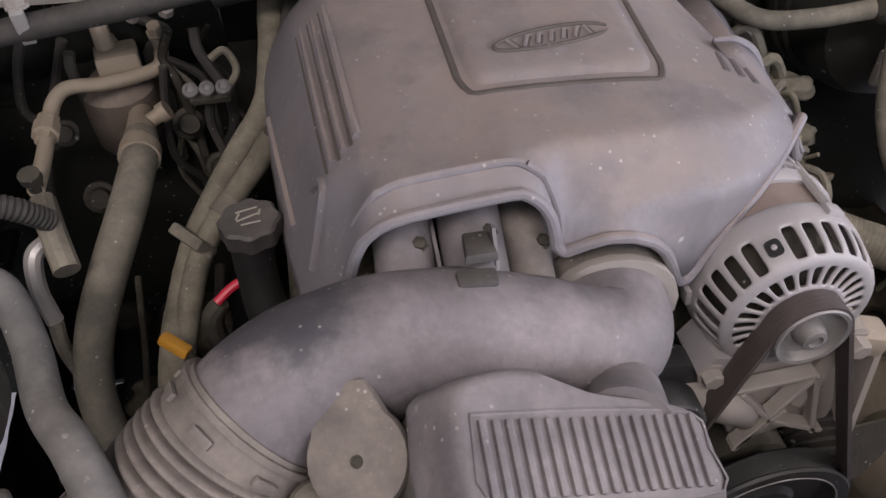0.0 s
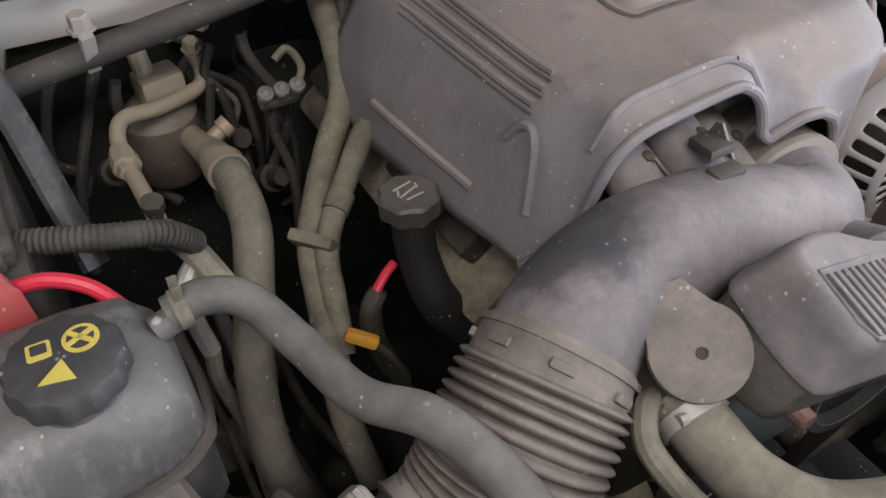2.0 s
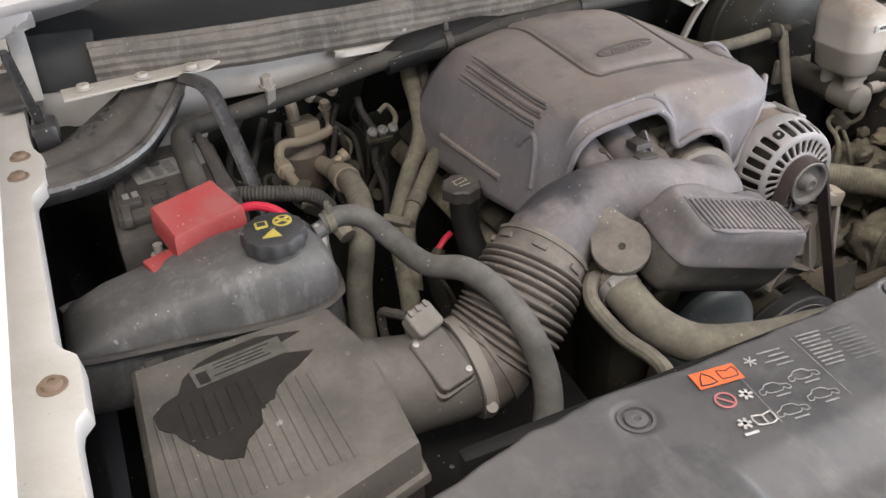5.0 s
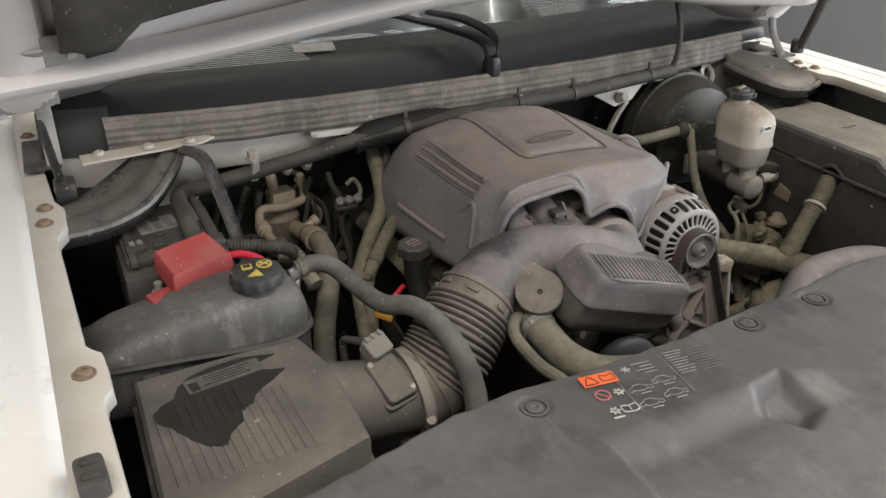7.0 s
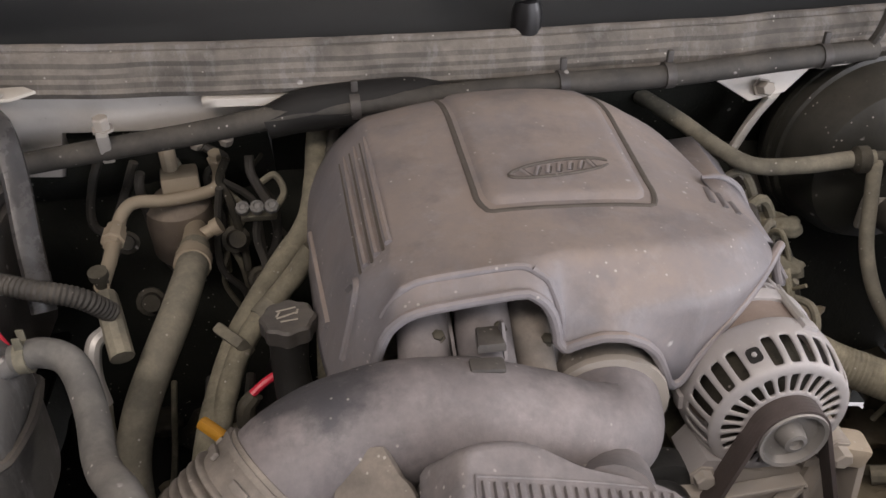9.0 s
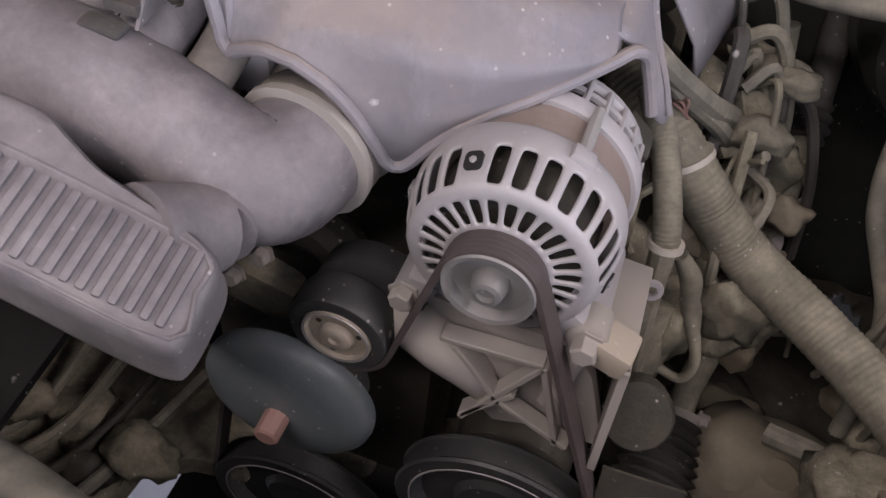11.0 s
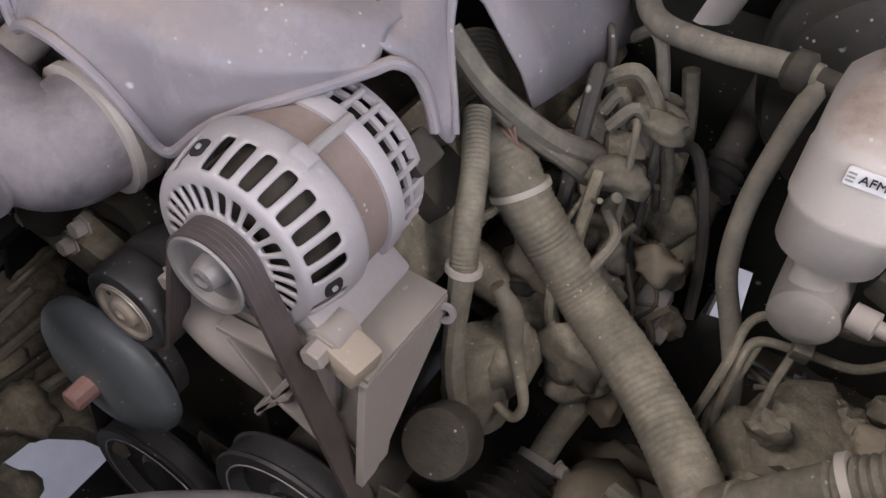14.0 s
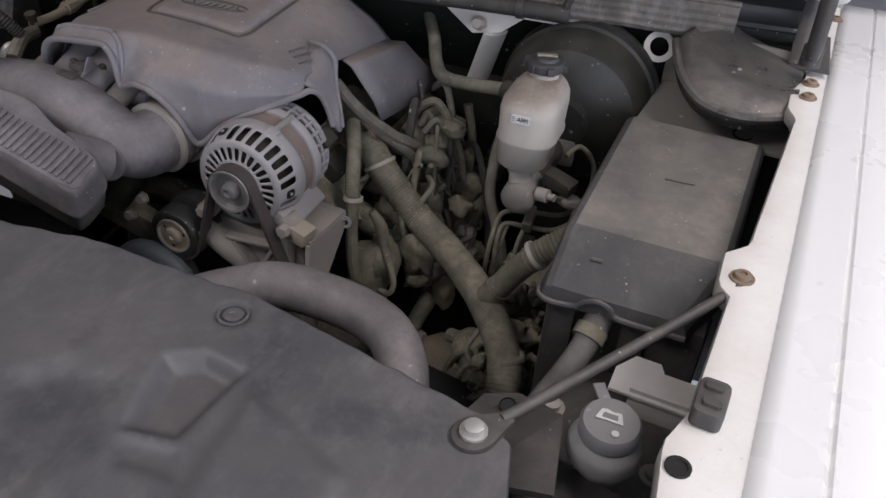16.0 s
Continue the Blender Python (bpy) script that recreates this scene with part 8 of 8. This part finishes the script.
vp = thing("vacuum_pipe", (0.4, 0.33, 1.23), "grey rubber vacuum pipe to the brake booster", "pipe")
part("pipe", tube([(0.265, 0.57, 1.225), (0.303, 0.506, 1.212), (0.335, 0.44, 1.199), (0.366, 0.398, 1.193), (0.42, 0.377, 1.20), (0.48, 0.368, 1.209), (0.51, 0.362, 1.212)], 0.0115, 14), M_RUBBER, vp)
part("check_valve", lathe((0.482, 0.367, 1.209), (1, -0.15, 0.05), [(0, 0.012), (0.006, 0.018), (0.02, 0.018), (0.024, 0.011), (0.045, 0.010)], 16), M_GREASE, vp)
part("down_hose", tube([(0.512, 0.360, 1.21), (0.505, 0.338, 1.17), (0.500, 0.31, 1.11), (0.508, 0.28, 1.06), (0.53, 0.26, 1.02), (0.552, 0.235, 0.98), (0.565, 0.21, 0.92), (0.57, 0.19, 0.84)], 0.0095, 12), M_RUBBER, vp)
bl2 = thing("brake_lines", (0.6, 0.2, 1.05), "bundle of thin dusty steel brake lines", "brake lines")
LOOP = [(0.618, 0.30, 1.155), (0.632, 0.335, 1.158), (0.658, 0.345, 1.125), (0.664, 0.29, 1.10), (0.637, 0.262, 1.072), (0.585, 0.262, 1.06), (0.545, 0.24, 1.06), (0.540, 0.205, 1.035), (0.535, 0.20, 0.96), (0.528, 0.22, 0.88)]
part("line", tube(LOOP, 0.0042, 10), M_LOOM, bl2)
part("line", tube([(0.60, 0.215, 1.122), (0.645, 0.232, 1.120), (0.672, 0.262, 1.098), (0.660, 0.258, 1.072), (0.630, 0.242, 1.052), (0.588, 0.243, 1.043), (0.552, 0.226, 1.048), (0.548, 0.205, 1.02), (0.552, 0.205, 0.94), (0.56, 0.21, 0.88)], 0.0042, 10), M_LOOM, bl2)
for k in (0, 2.3):
    part("line", tube([(0.556 + 0.012 * k, 0.232 + 0.004 * k, 1.046), (0.552 + 0.012 * k, 0.212, 1.015), (0.545 + 0.017 * k, 0.205 - 0.006 * k, 0.96), (0.56 + 0.018 * k, 0.19, 0.90)], 0.004, 8), M_LOOM, bl2)
part("line_clip", rbox(pose(0.586, 0.250, 1.055, 20, 0, 5), 0.016, 0.042, 0.022, 0.003), M_RUBBER, bl2)
part("fitting", lump((0.648, 0.232, 1.118), 0.013, (1.5, 0.9, 0.9), 0.2, 4.0), M_BRKT, bl2)
ab2 = thing("brake_valve_block", (0.6, 0.15, 0.9), "dirty tan hydraulic valve block with fittings", "valve block")
part("block", rbox(pose(0.60, 0.20, 0.93, 10, 20, 30), 0.09, 0.08, 0.07, 0.01), M_ENGINE, ab2)
random.seed(11)
for k in range(14):
    x, y, z = random.uniform(0.60, 0.69), random.uniform(0.00, 0.18), random.uniform(0.82, 0.93)
    part("fitting", lathe((x, y, z), (random.uniform(-1, 1), random.uniform(-1, 0.2), random.uniform(0, 1)), [(0, 0.016), (0.015, 0.016), (0.016, 0.011), (0.035, 0.010)], 10), random.choice((M_ENGINE, M_TAN, M_GREASE)), ab2)
for k in range(12):
    at = (random.uniform(0.56, 0.69), random.uniform(-0.04, 0.22), random.uniform(0.78, 0.90))
    part("dirty_housing", lump(at, random.uniform(0.022, 0.04), (1, random.uniform(0.6, 1.2), random.uniform(0.6, 1.2)), 0.6, 50 + k * 2.3), random.choice((M_ENGINE, M_ENGINE, M_GREASE)), ab2)
for k in range(26):
    x, y, z = random.uniform(0.57, 0.68), random.uniform(0.0, 0.22), random.uniform(0.80, 0.86)
    dx, dy, up = random.uniform(-0.05, 0.05), random.uniform(-0.10, -0.02), random.uniform(0.03, 0.09)
    part("line", tube([(x, y, z - 0.05), (x, y, z), (x + dx * 0.2, y + dy * 0.25, z + up), (x + dx * 0.7, y + dy * 0.7, z + up * 0.8), (x + dx, y + dy, z - 0.02), (x + dx, y + dy, z - 0.08)], random.uniform(0.003, 0.0065), 8, per=5), random.choice((M_ENGINE, M_RUBBER, M_LOOM)), ab2)

hy = thing("hydraulic_unit", (0.62, 0.18, 0.95), "dust-caked hydraulic unit with many fittings and lines", "hydraulic unit")
random.seed(23)
part("body", lump((0.625, 0.215, 0.965), 0.055, (1.0, 1.0, 0.8), 0.3, 2.0), M_ENGINE, hy)
for k in range(26):
    at = (random.uniform(0.575, 0.675), random.uniform(-0.01, 0.27), 0)
    at = (at[0], at[1], (0.93 if at[1] < 0.13 else 0.985) + random.uniform(-0.05, 0.03))
    part("fitting", lump(at, random.uniform(0.010, 0.022), (random.uniform(0.7, 1.5), random.uniform(0.7, 1.3), random.uniform(0.8, 1.4)), 0.4, 80 + k), random.choice((M_ENGINE, M_ENGINE, M_LOOM, M_TAN)), hy)
for k in range(22):
    p = [V(random.uniform(0.57, 0.67), random.uniform(0.0, 0.26), random.uniform(0.90, 0.99))]
    for q in range(4):
        p.append(p[-1] + V(random.uniform(-0.025, 0.025), random.uniform(-0.03, 0.03), random.uniform(-0.035, 0.012)))
    part("line", tube(p, random.uniform(0.0025, 0.006), 8, per=5), random.choice((M_ENGINE, M_LOOM, M_RUBBER)), hy)

# ---------------------------------------------------------------- fuse box
fb = thing("fuse_box", (0.79, 0.15, 0.95), "dark grey dusty plastic fuse box with large lid", "fuse box")
FBS = []
for y, zt, x0, x1, dz in ((0.364, 1.205, 0.698, 0.902, 0.03), (0.358, 1.221, 0.694, 0.904, 0.05), (0.345, 1.226, 0.692, 0.903, 0.06), (0.016, 1.227, 0.684, 0.888, 0.065), (0.011, 1.2245, 0.683, 0.888, 0.063), (-0.056, 1.188, 0.682, 0.860, 0.036), (-0.063, 1.184, 0.683, 0.857, 0.022), (-0.066, 1.174, 0.684, 0.856, 0.012)):
    FBS.append([V(x0, y, zt - dz), V(x0, y, zt - 0.012), V(x0 + 0.004, y, zt - 0.004), V(x0 + 0.012, y, zt), V(x1 - 0.012, y, zt), V(x1 - 0.004, y, zt - 0.004), V(x1, y, zt - 0.012), V(x1, y, zt - dz)])
part("lid", hull_loft(FBS), M_FUSE, fb, "dusty grey lid, front slope and sides shaded in colour", 22)
part("lid_rim", tube([V(0.682, 0.20, 1.166), V(0.680, 0.02, 1.164), V(0.680, -0.062, 1.166), V(0.722, -0.069, 1.167), V(0.736, -0.069, 1.178), V(0.752, -0.069, 1.184), V(0.768, -0.069, 1.178), V(0.782, -0.069, 1.167), V(0.858, -0.067, 1.166)], 0.0038, 8, per=4), M_FUSE, fb)
part("base", rbox(pose(0.785, 0.155, 1.06), 0.195, 0.40, 0.20, 0.01), M_BLACK, fb)
for x in (0.712, 0.80):
    part("base_rib", rbox(pose(x, -0.048, 1.06), 0.03, 0.012, 0.18, 0.003), M_BLACK, fb)
part("lid_mark", rbox(pose(0.80, 0.18, 1.2282, 0, 0, 5), 0.040, 0.005, 0.0016, 0.0005), M_AIRBOX, fb)
part("lid_mark", rbox(pose(0.735, -0.022, 1.2085, 26, 0, 0), 0.014, 0.005, 0.0022, 0.0005), M_FUSE, fb)
fh = thing("fuse_box_loom", (0.72, -0.1, 1.05), "dusty loom sleeve leaving the fuse box", "wiring loom", "fuse box looms")
part("sleeve", tube([(0.757, -0.02, 1.155), (0.757, -0.055, 1.150), (0.745, -0.10, 1.12), (0.715, -0.155, 1.07), (0.69, -0.20, 1.03), (0.66, -0.26, 0.98)], [0.018, 0.018, 0.0155, 0.0145, 0.0145, 0.0145], 14), M_GREYHOSE, fh)
clip_ring("tie", (0.752, -0.075, 1.138), (-0.2, -0.75, -0.5), 0.0178, 0.016, M_LOOM, fh, "dusty sleeve clamp")
fh2 = thing("fuse_box_loom", (0.62, 0.1, 1.05), "dusty corrugated loom with white clamp entering the fuse box", "wiring loom", "fuse box looms")
part("sleeve", tube([(0.572, 0.092, 0.992), (0.590, 0.090, 1.028), (0.612, 0.093, 1.065), (0.636, 0.096, 1.10)], 0.0185, 16), M_LOOM, fh2)
part("corrugated_end", tube([(0.630, 0.095, 1.092), (0.655, 0.10, 1.118), (0.69, 0.115, 1.145)], 0.0205, 16, rib=(0.006, 0.0022)), M_LOOM, fh2)
clip_ring("clamp", (0.637, 0.095, 1.102), (0.7, 0.25, 0.65), 0.0208, 0.0065, M_TIE, fh2, "white nylon clamp")
part("joint", lathe((0.578, 0.091, 1.005), (0.45, 0.0, 0.85), [(0, 0.021), (0.028, 0.021)], 16), M_LOOM, fh2)
part("cable_arch", tube([(0.681, 0.078, 1.163), (0.679, 0.085, 1.174), (0.679, 0.105, 1.182), (0.679, 0.125, 1.174), (0.681, 0.132, 1.163)], 0.0042, 8), M_FUSE, fb, "arched lip over the loom")
# black fill paints the port's shaded inside
part("cable_port", lathe((0.690, 0.106, 1.158), (-1, 0, 0), [(0, 0.021), (0.009, 0.021), (0.009, 0.019), (0.004, 0.018)], 20), M_BLACKER, fb, "cable port with its unlit inside in black")
part("pale_tag", prism([(-0.024, -0.012), (0.020, -0.016), (0.024, 0.008), (-0.010, 0.020)], 0.003, axes_at(V(0.684, 0.225, 1.075), (0, -1, 0), (-1, 0, 0)), 0.001), M_TAN, fb, "pale tan tag on the side")

# brace rod, washer filler and side brackets
rod = thing("brace_rod", (0.78, -0.23, 1.2), "black steel brace rod from radiator support to fender", "brace rod")
part("rod", tube([(0.720, -0.350, 1.251), (0.76, -0.292, 1.257), (0.872, -0.128, 1.276), (0.90, -0.09, 1.285)], [0.006, 0.0058, 0.0058, 0.005], 12, per=4), M_BLACK, rod)
part("flat_end", prism([(0.021 * math.cos(radians(a)) - 0.004, 0.019 * math.sin(radians(a))) for a in range(60, 301, 15)] + [(0.034, -0.006), (0.034, 0.006)], 0.006, axes_at(V(0.706, -0.372, 1.2535), (0.6, 0.75, 0.05), (0, 0, 1)), 0.002), M_BLACK, rod)
part("washer", lathe((0.703, -0.376, 1.2538), (0, -0.05, 1), [(0, 0.0125), (0.003, 0.0125), (0.003, 0.009), (0.009, 0.0085), (0.010, 0.005)], 18), M_STEEL, rod, "bright steel bolt with washer")
rsu = thing("radiator_support", (0.75, -0.3, 1.1), "black steel radiator support bracket with holes", "bracket")
part("plate", hull_loft([[V(0.665, -0.205, 1.12), V(0.70, -0.185, 1.118), V(0.76, -0.24, 1.165), V(0.78, -0.36, 1.19), V(0.70, -0.38, 1.195), V(0.66, -0.32, 1.18)], [V(0.665, -0.205, 1.112), V(0.70, -0.185, 1.11), V(0.76, -0.24, 1.157), V(0.78, -0.36, 1.182), V(0.70, -0.38, 1.187), V(0.66, -0.32, 1.172)]]), M_BLACK, rsu)
# hole's unlit depth painted by a black ring and cap
part("hole_rim", lathe((0.70, -0.235, 1.146), (0, -0.3, 1), [(0, 0.010), (0.0022, 0.009), (-0.004, 0.008)], 16), M_BLACKER, rsu)
part("top_panel", prism([(0.705, -0.272), (0.762, -0.262), (0.85, -0.285), (0.862, -0.34), (0.872, -0.62), (0.70, -0.62), (0.69, -0.36)], 0.006, pose(0, 0, 1.140, 3, 0, 0), 0.002), M_BLACK, rsu, "black plastic panel round the filler")
part("tray", rbox(pose(0.82, -0.22, 1.07, 0, 0, 0), 0.20, 0.32, 0.012, 0.004), M_BLACK, rsu)
part("tray_wall", rbox(pose(0.815, -0.40, 1.13, 0, 0, 0), 0.18, 0.012, 0.13, 0.004), M_BLACK, rsu)
for x, y in ((0.735, -0.15), (0.865, -0.20), (0.845, -0.04)):
    part("tray_bolt", lathe((x, y, 1.075), (0, 0, 1), [(0, 0.016), (0.003, 0.016), (0.003, 0.010), (0.010, 0.010)], 12), M_BRKT, rsu)
wb = thing("white_bracket", (0.84, -0.11, 1.1), "white painted steel bracket on the inner fender", "bracket")
part("plate", prism([(-0.05, -0.022), (0.05, -0.022), (0.05, 0.022), (0.005, 0.022), (-0.002, 0.034), (-0.032, 0.034), (-0.05, 0.01)], 0.005, pose(0.842, -0.115, 1.125, 12, 0, -3), 0.001), M_FLANGE, wb)
part("leg", rbox(pose(0.85, -0.125, 1.10, 12, 0, -3), 0.07, 0.006, 0.06, 0.002), M_FLANGE, wb)
wf = thing("washer_filler", (0.805, -0.25, 1.1), "grey translucent washer filler cap with white sign", "filler cap")
part("neck", lathe((0.808, -0.248, 1.08), (0, -0.05, 1), [(0, 0.024), (0.055, 0.027), (0.066, 0.038), (0.080, 0.0385), (0.086, 0.036), (0.092, 0.029)], 28), M_PALECLEAR, wf)
part("cap", lathe((0.808, -0.250, 1.172), (0, -0.08, 1), [(0, 0.028), (0.004, 0.0315), (0.015, 0.0315), (0.020, 0.028), (0.0215, 0.01)], 32), M_WCAP, wf, "grey snap cap")
part("cap_tab", rbox(pose(0.790, -0.213, 1.187, 0, 0, 30), 0.013, 0.024, 0.004, 0.0015), M_WCAP, wf)
part("cap_sign", prism([(-0.014, -0.006), (0.014, -0.006), (0.010, 0.009), (0.006, 0.009), (0.006, 0.013), (-0.006, 0.013), (-0.006, 0.009), (-0.010, 0.009)], 0.0012, pose(0.806, -0.250, 1.1948, -4, 0, 0)), M_LABEL, wf, "white screen wash sign")
part("sign_gap", prism([(-0.008, -0.003), (0.008, -0.003), (0.007, 0.004), (-0.007, 0.004)], 0.0012, pose(0.806, -0.250, 1.1954, -4, 0, 0)), M_WCAP, wf)
part("cap_dot", lathe((0.815, -0.268, 1.192), (0, 0, 1), [(0, 0.004), (0.0015, 0.004)], 12), M_LABEL, wf)

# painted plate between fuse box and cowl
tp = thing("inner_fender_plate", (0.85, 0.45, 1.2), "dusty pale painted inner fender plate with round hole", "plate")
part("plate", hull_loft([[V(0.70, 0.385, z), V(0.93, 0.372, z + 0.008), V(0.935, 0.50, z + 0.03), V(0.72, 0.53, z + 0.02)] for z in (1.196, 1.192)]), M_DULLW, tp)
part("back_wall", hull_loft([[V(0.715, y, 1.15), V(0.94, y - 0.03, 1.15), V(0.94, y - 0.03, 1.31), V(0.715, y, 1.31)] for y in (0.545, 0.55)]), M_DULLW, tp)
# both holes are black discs standing for unlit depth
part("plate_hole", lathe((0.868, 0.412, 1.2055), (0, -0.1, 1), [(0, 0.017), (0.0016, 0.017), (0.0016, 0.014), (0.0004, 0.0135)], 20), M_BLACKER, tp, "round hole drawn as a black disc")
part("wall_hole", lathe((0.862, 0.5285, 1.245), (0.1, -1, 0), [(0, 0.020), (0.0022, 0.020)], 20), M_BLACKER, tp, "round hole drawn as a black disc")
part("ring_lug", lathe((0.700, 0.530, 1.272), (0.2, -0.9, 0.45), [(0, 0.016), (0, 0.026), (0.006, 0.026), (0.006, 0.016)], 24, cap=False), M_FLANGE, tp, "white ring lug")
